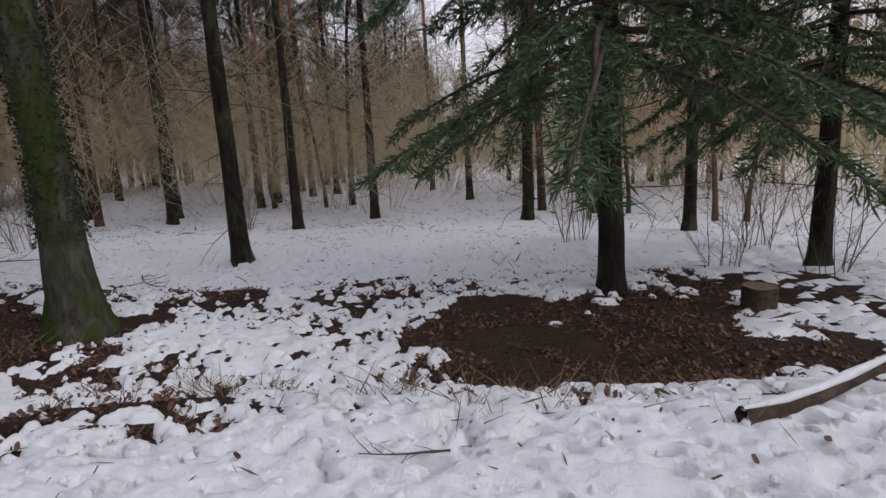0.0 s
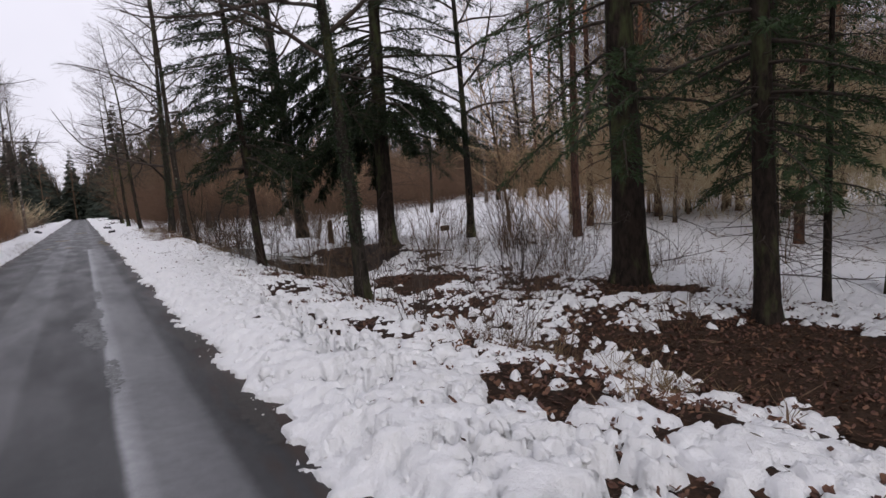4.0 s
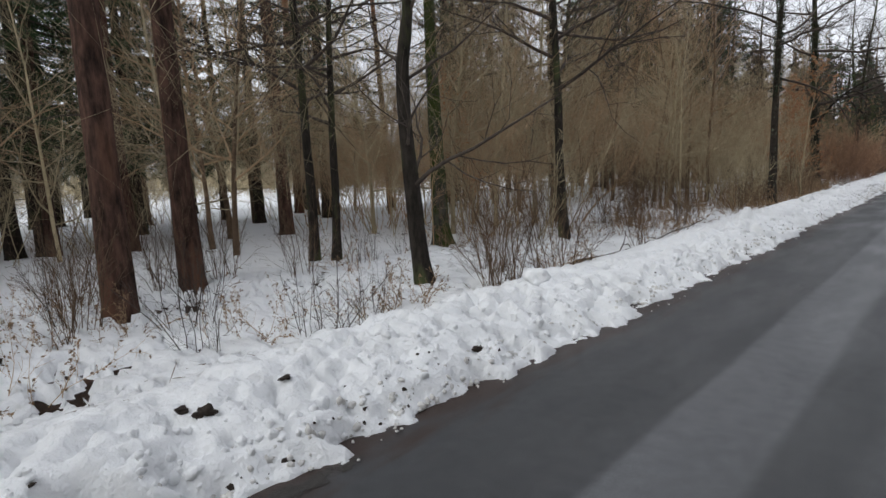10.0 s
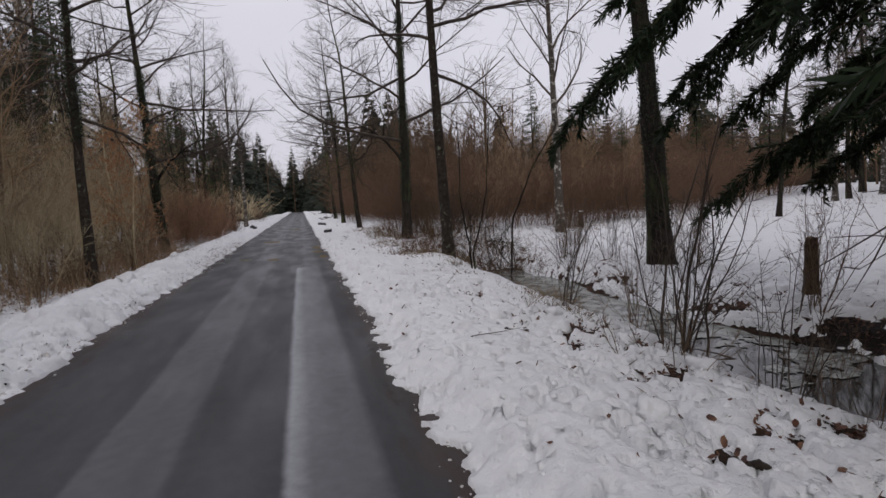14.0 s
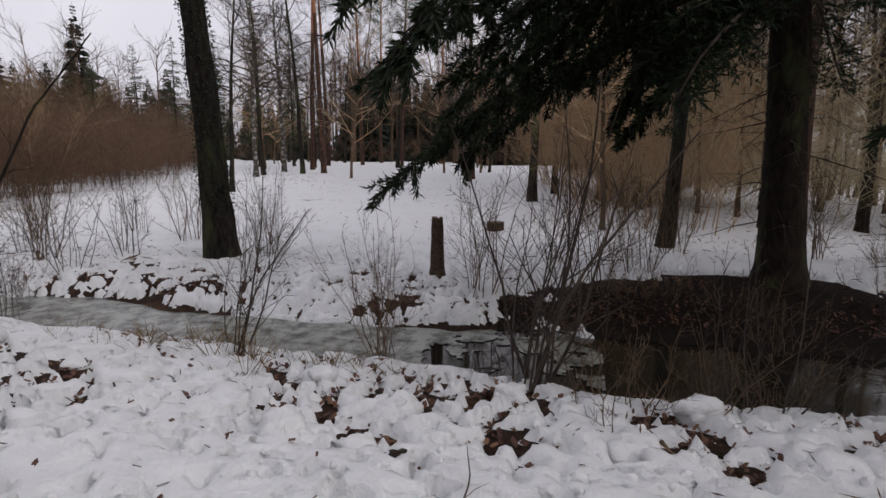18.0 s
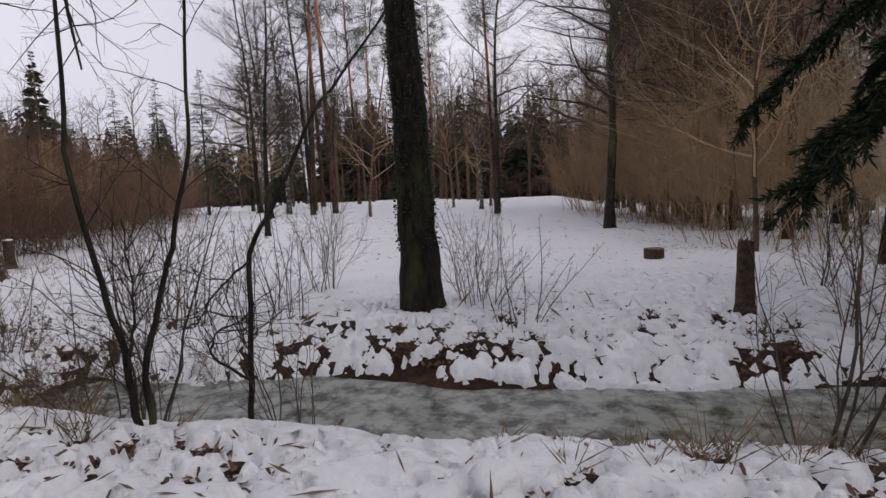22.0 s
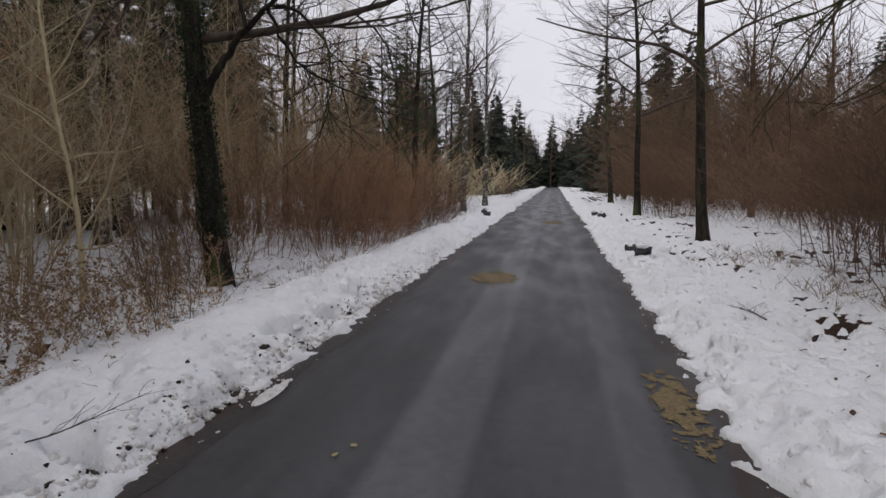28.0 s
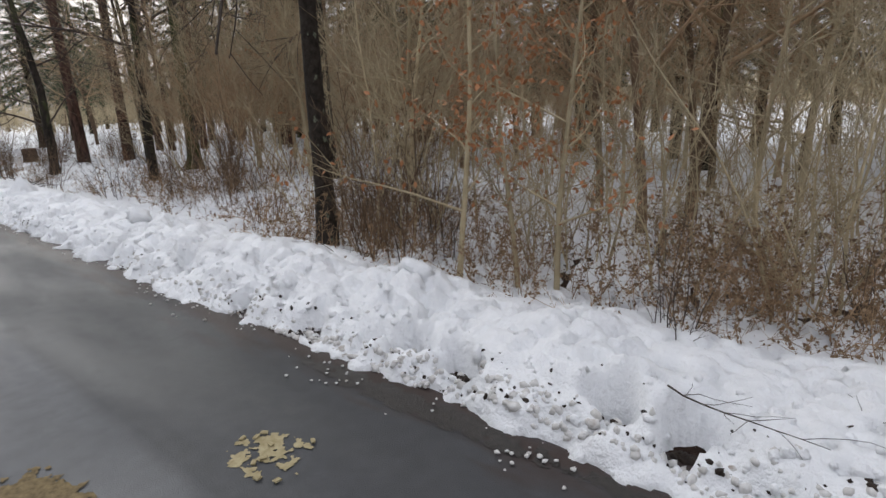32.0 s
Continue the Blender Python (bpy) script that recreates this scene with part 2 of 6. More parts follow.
def asphalt():
    m = bpy.data.materials.new("wet_asphalt")
    m.use_nodes = True
    nd, ln = m.node_tree.nodes, m.node_tree.links
    b = nd["Principled BSDF"]
    b.inputs["Specular IOR Level"].default_value = 0.25
    tc, sep = nd.new("ShaderNodeTexCoord"), nd.new("ShaderNodeSeparateXYZ")
    ln.new(tc.outputs["Object"], sep.inputs[0])

    def nz(sc, det, vec=None, stretch=None):
        n = nd.new("ShaderNodeTexNoise")
        n.inputs["Scale"].default_value, n.inputs["Detail"].default_value = sc, det
        if stretch:
            mp = nd.new("ShaderNodeMapping")
            mp.inputs["Scale"].default_value = stretch
            ln.new(tc.outputs["Object"], mp.inputs["Vector"])
            ln.new(mp.outputs[0], n.inputs["Vector"])
        else:
            ln.new(tc.outputs["Object"], n.inputs["Vector"])
        return n.outputs["Fac"]

    def calc(op, a, bb, c=None):
        n = nd.new("ShaderNodeMath")
        n.operation = op
        for k, v in enumerate((a, bb, c)):
            if v is None:
                continue
            if isinstance(v, (int, float)):
                n.inputs[k].default_value = v
            else:
                ln.new(v, n.inputs[k])
        return n.outputs[0]

    # Lanes of worn, wet and salted surface run along the road; x is bent a little by noise.
    bent = calc("MULTIPLY_ADD", calc("SUBTRACT", nz(0.8, 3), 0.5), 0.07, sep.outputs["X"])
    bent = calc("MULTIPLY_ADD", calc("SUBTRACT", nz(14, 3), 0.5), 0.025, bent)
    unit = calc("MULTIPLY_ADD", bent, 0.25, 0.5)
    lanes = nd.new("ShaderNodeValToRGB")
    cr = lanes.color_ramp
    cr.interpolation = "LINEAR"
    stops = LANES
    while len(cr.elements) < len(stops):
        cr.elements.new(0.5)
    for e, (x, v) in zip(cr.elements, stops):
        e.position, e.color = x * 0.25 + 0.5, (v, v, v, 1)
    ln.new(unit, lanes.inputs[0])
    # the salted stretch ends at a cross joint; past it the lanes are worn otherwise
    further = nd.new("ShaderNodeValToRGB")
    while len(further.color_ramp.elements) < len(LANES_NORTH):
        further.color_ramp.elements.new(0.5)
    for e, (x, v) in zip(further.color_ramp.elements, LANES_NORTH):
        e.position, e.color = x * 0.25 + 0.5, (v, v, v, 1)
    ln.new(unit, further.inputs[0])
    joint = nd.new("ShaderNodeMapRange")
    joint.inputs[1].default_value, joint.inputs[2].default_value = 33.75, 33.85
    ln.new(calc("MULTIPLY_ADD", calc("SUBTRACT", nz(5, 3), 0.5), 0.12, sep.outputs["Y"]), joint.inputs[0])
    both = nd.new("ShaderNodeMix")
    ln.new(joint.outputs[0], both.inputs[0])
    ln.new(lanes.outputs[0], both.inputs[2])
    ln.new(further.outputs[0], both.inputs[3])
    # patchy wear along the lanes
    wear = calc("MULTIPLY_ADD", calc("SUBTRACT", nz(1.0, 5, stretch=(1.6, 0.35, 1)), 0.5), 0.8, 1.0)
    fine = calc("MULTIPLY_ADD", calc("SUBTRACT", nz(120, 3), 0.5), 0.5, 1.0)
    mid = calc("MULTIPLY_ADD", calc("SUBTRACT", nz(9, 5), 0.5), 0.55, 1.0)
    val = calc("MULTIPLY", calc("MULTIPLY", both.outputs[0], wear), calc("MULTIPLY", fine, mid))
    tint = nd.new("ShaderNodeMix")
    tint.data_type = "RGBA"
    tint.blend_type = "MULTIPLY"
    tint.inputs[0].default_value = 1
    tint.inputs[7].default_value = (0.97, 0.99, 1.05, 1)
    comb = nd.new("ShaderNodeCombineColor")
    for k in range(3):
        ln.new(val, comb.inputs[k])
    ln.new(comb.outputs[0], tint.inputs[6])
    # brown mud trodden and washed along both edges, in streaks that follow the road
    streak = calc("SUBTRACT", nz(3.0, 5, stretch=(2.6, 0.5, 1)), 0.5)
    rim = nd.new("ShaderNodeMapRange")
    rim.inputs[1].default_value, rim.inputs[2].default_value = 1.46, 1.72
    ln.new(calc("MULTIPLY_ADD", streak, 0.9, calc("ABSOLUTE", calc("ADD", bent, 0.22), 0.0)), rim.inputs[0])
    mud = nd.new("ShaderNodeMix")
    mud.data_type = "RGBA"
    mud.inputs[7].default_value = (0.042, 0.026, 0.02, 1)
    ln.new(calc("MULTIPLY", rim.outputs[0], 0.85), mud.inputs[0])
    ln.new(tint.outputs[2], mud.inputs[6])
    ln.new(mud.outputs[2], b.inputs["Base Color"])
    rgh = nd.new("ShaderNodeMapRange")
    ln.new(nz(1.3, 5, stretch=(1.5, 0.4, 1)), rgh.inputs[0])
    rgh.inputs[1].default_value, rgh.inputs[2].default_value, rgh.inputs[3].default_value, rgh.inputs[4].default_value = 0.35, 0.65, 0.38, 0.6
    ln.new(rgh.outputs[0], b.inputs["Roughness"])
    bp = nd.new("ShaderNodeBump")
    bp.inputs["Strength"].default_value, bp.inputs["Distance"].default_value = 0.5, 0.006
    ln.new(nz(160, 3), bp.inputs["Height"])
    ln.new(bp.outputs[0], b.inputs["Normal"])
    return m


LANES = [(-1.97, 0.049), (-1.2, 0.061), (-1.1, 0.061), (-0.79, 0.061), (-0.74, 0.116), (-0.22, 0.11), (-0.15, 0.055), (0.49, 0.059), (0.54, 0.329), (0.62, 0.244), (0.68, 0.159), (1.06, 0.122), (1.14, 0.044), (1.5, 0.03)]
LANES_NORTH = [(-1.97, 0.052), (-0.75, 0.06), (-0.66, 0.105), (-0.2, 0.1), (-0.12, 0.056), (0.68, 0.06), (0.76, 0.095), (1.0, 0.088), (1.1, 0.05), (1.5, 0.032)]
ASPHALT = asphalt()


def water_mat(name, colour, rough, mixc, lo, hi, bump):
    m = mat(name, colour, colour, 3.0, rough=rough, bump=bump, bscale=7, c3=mixc, scale3=4.0, lo3=lo, hi3=hi, spec=0.5, bdist=0.01)
    return m


WATER = water_mat("ditch_water", (0.012, 0.011, 0.009), 0.03, (0.02, 0.018, 0.014), 0.5, 0.6, 0.03)
ICE = water_mat("slush_ice", (0.06, 0.062, 0.05), 0.22, (0.29, 0.3, 0.27), 0.38, 0.58, 0.35)


# ---- mesh tools ----
def hash2(ix, iy, seed):
    v = np.sin(ix * 127.1 + iy * 311.7 + seed * 74.7) * 43758.5453
    return v - np.floor(v)


def vnoise(x, y, seed=0):
    ix, iy = np.floor(x), np.floor(y)
    fx, fy = x - ix, y - iy
    fx, fy = fx * fx * (3 - 2 * fx), fy * fy * (3 - 2 * fy)
    a, b = hash2(ix, iy, seed), hash2(ix + 1, iy, seed)
    c, d = hash2(ix, iy + 1, seed), hash2(ix + 1, iy + 1, seed)
    return (a + (b - a) * fx) * (1 - fy) + (c + (d - c) * fx) * fy


def fbm(x, y, size, octaves=3, seed=0):
    """Smooth noise from 0 to 1 with features of about that size in metres."""
    total, amp, norm = 0, 1.0, 0
    ca, sa = 0.8, 0.6
    for k in range(octaves):
        total = total + amp * vnoise((x * ca - y * sa) / size, (x * sa + y * ca) / size, seed + k * 17)
        norm, amp, size = norm + amp, amp * 0.5, size * 0.49
        ca, sa = ca * 0.8 - sa * 0.6, ca * 0.6 + sa * 0.8
    return total / norm


def lumps(x, y, size, seed=0):
    """Rounded clods: 1 at the middle of a clod, 0 in the clefts between them."""
    ix, iy = np.floor(x / size), np.floor(y / size)
    best = np.full(np.shape(x), 9.0)
    for dx in (-1, 0, 1):
        for dy in (-1, 0, 1):
            jx, jy = ix + dx, iy + dy
            px = (jx + hash2(jx, jy, seed)) * size
            py = (jy + hash2(jx, jy, seed + 5)) * size
            rr = size * (0.55 + 0.5 * hash2(jx, jy, seed + 9))
            best = np.minimum(best, ((x - px) ** 2 + (y - py) ** 2) / rr**2)
    return np.sqrt(np.clip(1 - best, 0, 1))


def step(v, lo, hi):
    t = np.clip((v - lo) / (hi - lo), 0, 1)
    return t * t * (3 - 2 * t)


def mesh_from(name, verts, quads=None, tris=None, mats=(), smooth=True):
    me = bpy.data.meshes.new(name)
    verts = np.reshape(verts, (-1, 3))
    nq, nt = 0 if quads is None else len(quads), 0 if tris is None else len(tris)
    loops = np.concatenate([np.ravel(a) for a in (quads, tris) if a is not None and len(a)]).astype(np.int32)
    starts = np.concatenate([np.arange(nq) * 4, nq * 4 + np.arange(nt) * 3]).astype(np.int32)
    me.vertices.add(len(verts))
    me.vertices.foreach_set("co", np.ravel(verts).astype(np.float32))
    me.loops.add(len(loops))
    me.loops.foreach_set("vertex_index", loops)
    me.polygons.add(nq + nt)
    me.polygons.foreach_set("loop_start", starts)
    me.polygons.foreach_set("use_smooth", np.full(nq + nt, smooth))
    me.update(calc_edges=True)
    me.validate()
    for m in mats:
        me.materials.append(m)
    return me


class Shape:
    """Gathers tubes, blades and other pieces into one mesh."""

    def __init__(self):
        self.v, self.q, self.t, self.n, self.tubes = [], [], [], 0, {}

    def add(self, verts, quads=None, tris=None):
        self.v.append(np.asarray(verts, float).reshape(-1, 3))
        if quads is not None and len(quads):
            self.q.append(np.asarray(quads) + self.n)
        if tris is not None and len(tris):
            self.t.append(np.asarray(tris) + self.n)
        self.n += len(self.v[-1])

    def tube(self, pts, radii, sides=4):
        self.tubes.setdefault((len(pts), sides), []).append((pts, radii))

    def flush(self):
        for (n, sides), items in self.tubes.items():
            p = np.array([i[0] for i in items], float)
            r = np.array([i[1] for i in items], float)
            tan = np.gradient(p, axis=1)
            tan /= np.linalg.norm(tan, axis=2, keepdims=True) + 1e-9
            ref = np.where(np.abs(tan[:, :1, 2:3]) > 0.8, [[[1.0, 0, 0]]], [[[0, 0, 1.0]]])
            u = np.cross(tan, ref)
            u /= np.linalg.norm(u, axis=2, keepdims=True) + 1e-9
            w = np.cross(tan, u)
            a = np.arange(sides) * 2 * np.pi / sides
            ring = p[:, :, None] + r[:, :, None, None] * (np.cos(a)[:, None] * u[:, :, None] + np.sin(a)[:, None] * w[:, :, None])
            m = len(items)
            i, j, k = np.meshgrid(np.arange(m), np.arange(n - 1), np.arange(sides), indexing="ij")
            base, k2 = (i * n + j) * sides, (k + 1) % sides
            quads = np.stack([base + k, base + k2, base + sides + k2, base + sides + k], -1).reshape(-1, 4)
            self.add(ring, quads)
        self.tubes = {}

    def blades(self, base, tip, width, rng, fold=0.0):
        """Thin diamonds from base to tip, as needles, grass or leaves."""
        base, tip = np.asarray(base, float), np.asarray(tip, float)
        d = tip - base
        side = np.cross(d, rng.normal(size=d.shape))
        side *= np.reshape(width, (-1, 1)) / (np.linalg.norm(side, axis=1, keepdims=True) + 1e-9)
        mid = base + d * 0.45
        if fold:
            mid = mid + np.cross(side, d) / (np.linalg.norm(d, axis=1, keepdims=True) + 1e-9) * fold
        v = np.stack([base, mid + side, tip, mid - side], 1)
        self.add(v, np.arange(len(v) * 4).reshape(-1, 4))

    def mesh(self, name, mats, smooth=True):
        self.flush()
        return mesh_from(name, np.concatenate(self.v), np.concatenate(self.q) if self.q else None, np.concatenate(self.t) if self.t else None, mats, smooth)


def piece(name, me, parent=None, label="", m=None):
    ob = new(name, me)
    if parent:
        ob.parent = parent
    if m is not None:
        ob.matrix_basis = m
    if label:
        tagged(ob, label)
    return ob


def part(name, bm, material, parent, label=""):
    me = bpy.data.meshes.new(name)
    bm.to_mesh(me)
    bm.free()
    me.materials.append(material)
    return piece(name, me, parent, label)


def at(x, y, z=0.0, turn=0.0, size=1.0, lean=(0.0, 0.0)):
    """A pose on the ground; lean is the sideways run along x and y for each metre of height."""
    aim = Vector((0, 0, 1)).rotation_difference(Vector((lean[0], lean[1], 1)))
    return Matrix.LocRotScale((x, y, z), aim @ Euler((0, 0, radians(turn))).to_quaternion(), (size, size, size))


# ---- trees ----
def wander(rng, p, d, length, n, bend, lift):
    """A crooked line from p along d; lift pulls it up or, below zero, down."""
    pts, d = [np.array(p, float)], np.array(d, float)
    s = length / (n - 1)
    for _ in range(n - 1):
        d = d + rng.normal(size=3) * bend + np.array([0, 0, lift])
        d /= np.linalg.norm(d)
        pts.append(pts[-1] + d * s)
    return np.array(pts)


def aside(rng, d, angle):
    d = np.asarray(d) / np.linalg.norm(d)
    o = np.cross(d, rng.normal(size=3))
    o /= np.linalg.norm(o) + 1e-9
    return d * math.cos(angle) + o * math.sin(angle)


def swell(spine, rad, count):
    """Finer rings along a trunk, closer together at its foot."""
    u = np.linspace(0, 1, count) ** 1.6 * (len(rad) - 1)
    k = np.arange(len(rad))
    return np.stack([np.interp(u, k, spine[:, c]) for c in range(3)], 1), np.interp(u, k, rad)


def gnarl(me, rng, depth, roots):
    """Uneven girth with root ridges at the foot, on rings of ten."""
    v = np.empty(len(me.vertices) * 3, np.float32)
    me.vertices.foreach_get("co", v)
    v = v.reshape(-1, 10, 3).astype(float)
    mid = v.mean(1, keepdims=True)
    a = np.arange(10) * 0.6283
    z = mid[:, :, 2]
    bumps = 1 + depth * (vnoise(a[None] * 1.1 + 7 * depth, z * 2.2 + 3, 3) - 0.5) * 2 + depth * 0.7 * (vnoise(a[None] * 2.3, z * 5, 9) - 0.5)
    ridge = 1 + roots * np.exp(-np.maximum(z + 0.1, 0) / 0.28) * (np.cos(a[None] * 3 + rng.uniform(0, 6)) * 0.5 + np.cos(a[None] * 5 + rng.uniform(0, 6)) * 0.35)
    v = mid + (v - mid) * (bumps * ridge)[:, :, None]
    me.vertices.foreach_set("co", v.astype(np.float32).ravel())
    me.update()
    return me


def bare_tree(seed, height, radius, first=0.3, limbs=22, spread=0.55, twigs=(7, 5), lean=0.02, moss=None, bark=BARK_OAK, twig=TWIG_DARK, flare=1.5, crook=0.03, lift=0.05, limb_len=0.34):
    """Trunk mesh and crown mesh of a leafless broadleaved tree."""
    rng = np.random.default_rng(seed)
    n = 14
    d0 = np.array([rng.normal() * lean, rng.normal() * lean, 1])
    spine = wander(rng, (0, 0, -0.25), d0, height + 0.25, n, crook, 0.02)
    f = np.linspace(0, 1, n)
    rad = radius * (1 - 0.93 * f**0.9)
    low = spine[0] + (spine[1] - spine[0]) * np.array([[0.0], [0.14], [0.3], [0.55]])
    spine = np.concatenate([low, spine[1:]])
    rad = np.concatenate([radius * np.array([flare, flare * 0.88, 1 + (flare - 1) * 0.4, 1.08]), rad[1:]])
    trunk = Shape()
    trunk.tube(*swell(spine, rad, 44), 10)
    crown = Shape()
    cum = np.linspace(0, 1, len(spine))
    zz = spine[:, 2] / spine[-1, 2]
    for k in range(limbs):
        h = first + (0.98 - first) * ((k + rng.random()) / limbs) ** 0.9
        p = np.array([np.interp(h, zz, spine[:, c]) for c in range(3)])
        r0 = np.interp(h, zz, rad)
        L = height * limb_len * (1.05 - h) ** 0.7 * rng.uniform(0.6, 1.15)
        a = rng.uniform(0.6, 1.15) * (1.15 - 0.4 * h) * spread / 0.55
        az = k * 2.4 + rng.normal() * 0.4
        d = np.array([math.cos(az) * math.sin(a), math.sin(az) * math.sin(a), math.cos(a)])
        line = wander(rng, p, d, L, 7, 0.13, lift)
        r1 = min(r0 * 0.55, 0.007 + L * 0.012)
        crown.tube(line, r1 * np.linspace(1, 0.22, 7), 5)
        for j in range(twigs[0]):
            g = 0.2 + 0.8 * (j + rng.random()) / twigs[0]
            q = np.array([np.interp(g, np.linspace(0, 1, 7), line[:, c]) for c in range(3)])
            L2 = L * (1.1 - g) * 0.55 * rng.uniform(0.6, 1.2) + 0.25
            seg = line[min(6, int(g * 6) + 1)] - line[min(5, int(g * 6))]
            l2 = wander(rng, q, aside(rng, seg, rng.uniform(0.5, 1.0)), L2, 5, 0.16, lift)
            r2 = max(0.0035, r1 * (1.05 - g) * 0.5)
            crown.tube(l2, r2 * np.linspace(1, 0.35, 5), 3)
            for i in range(twigs[1]):
                e = (i + rng.random()) / twigs[1]
                q2 = np.array([np.interp(e, np.linspace(0, 1, 5), l2[:, c]) for c in range(3)])
                l3 = wander(rng, q2, aside(rng, l2[-1] - l2[0], rng.uniform(0.4, 0.9)), L2 * 0.45 * rng.uniform(0.5, 1.2), 3, 0.15, lift)
                crown.tube(l3, np.array([0.6, 0.45, 0.25]) * max(0.0045, r2 * 0.6), 3)
    return gnarl(trunk.mesh("trunk", [bark]), rng, 0.1, 0.32), crown.mesh("crown", [twig])


def spruce(seed, height, radius, first=1.6, reach=2.6, every=0.33, dense=1.0, dead=14, lean=0.0, needle=NEEDLE, bark=BARK_SPRUCE, droop=0.42, spray=0.12, favour=0.0, gain=0.0, gap=0.22):
    """Trunk, twigs and needles of a conifer with drooping branches in tiers."""
    rng = np.random.default_rng(seed)
    n = 12
    spine = wander(rng, (0, 0, -0.3), (lean, 0, 1), height + 0.3, n, 0.008, 0.02)
    f = np.linspace(0, 1, n)
    rad = radius * (1 - 0.96 * f)
    spine[:, :2] = spine[:, :2] * 0.35 + lean * spine[:, 2:3] * 0.65
    low = spine[0] + (spine[1] - spine[0]) * np.array([[0.0], [0.16], [0.32], [0.6]])
    spine = np.concatenate([low, spine[1:]])
    rad = np.concatenate([radius * np.array([1.55, 1.3, 1.08, 1.0]), rad[1:]])
    trunk, crown, limbs = Shape(), Shape(), Shape()
    trunk.tube(*swell(spine, rad, 40), 10)
    zz = spine[:, 2]

    def on(h):
        return np.array([np.interp(h, zz, spine[:, 0]), np.interp(h, zz, spine[:, 1]), h])

    for k in range(dead):
        h = rng.uniform(0.7, max(1.2, first + 1.5))
        az = rng.uniform(0, 6.28)
        line = wander(rng, on(h), (math.cos(az), math.sin(az), rng.uniform(-0.3, 0.1)), rng.uniform(0.4, 1.7), 5, 0.12, -0.05)
        limbs.tube(line, 0.013 * np.linspace(1, 0.2, 5), 3)
        for j in range(4):
            q = line[1 + j % 4]
            limbs.tube(wander(rng, q, aside(rng, line[-1] - line[0], 0.8), rng.uniform(0.15, 0.5), 3, 0.1, -0.05), [0.005, 0.004, 0.002], 3)
    h = first
    while h < height - 0.3:
        g = (h - first) / (height - first)
        L0 = reach * (1 - g) ** 0.8 + 0.15
        count = 5 if g < 0.75 else 4
        for k in range(count):
            az = k * 6.283 / count + rng.uniform(0, 1.2) + h * 3
            if rng.random() < gap:
                continue
            L = L0 * rng.uniform(0.45, 1.2) * (1 + gain * max(0, math.cos(az - favour)))
            up = 0.35 * g - 0.05
            line = wander(rng, on(h + rng.normal() * 0.08), (math.cos(az), math.sin(az), up), L, 7, 0.04, -droop * 0.25 * (1 - g))
            limbs.tube(line, (0.008 + 0.011 * L) * np.linspace(1, 0.2, 7), 4)
            m = max(4, int(L / 0.085 * dense))
            e = 0.18 + 0.82 * (np.arange(m) + rng.random(m)) / m
            q = np.stack([np.interp(e, np.linspace(0, 1, 7), line[:, c]) for c in range(3)], 1)
            ax = line[-1] - line[0]
            ax /= np.linalg.norm(ax)
            sd = np.cross(ax, (0, 0, 1.0))
            s = np.where(np.arange(m) % 2 == 0, 1, -1)[:, None]
            d = ax * 0.6 + sd * s * 0.75 + rng.normal(size=(m, 3)) * 0.18
            d[:, 2] -= 0.12 + 0.5 * rng.random(m) * droop
            d /= np.linalg.norm(d, axis=1, keepdims=True)
            l2 = np.minimum(0.62 + 0.4 * gain, 0.45 * L) * (1.1 - e) ** 0.5 * rng.uniform(0.5, 1.1, m)
            per = 18
            ff = np.tile(np.linspace(0.05, 1.0, per), m)
            b0 = np.repeat(q, per, 0) + np.repeat(d * l2[:, None], per, 0) * ff[:, None]
            b0[:, 2] -= 0.18 * np.repeat(l2, per) * ff**2
            dirs = np.repeat(d, per, 0) + rng.normal(size=(m * per, 3)) * 0.55
            dirs /= np.linalg.norm(dirs, axis=1, keepdims=True)
            ln_ = spray * rng.uniform(0.7, 1.5, (m * per, 1))
            crown.blades(b0, b0 + dirs * ln_, spray * 0.095, rng)
            mid = q + d * l2[:, None] * 0.5
            end = q + d * l2[:, None]
            end[:, 2] -= 0.18 * l2
            for a, b, c in zip(q[::2], mid[::2], end[::2]):
                limbs.tube([a, b, c], [0.004, 0.003, 0.0015], 3)
        h += every * rng.uniform(0.75, 1.3)
    return gnarl(trunk.mesh("trunk", [bark]), rng, 0.06, 0.3), limbs.mesh("branchwork", [TWIG_DARK]), crown.mesh("foliage", [needle])


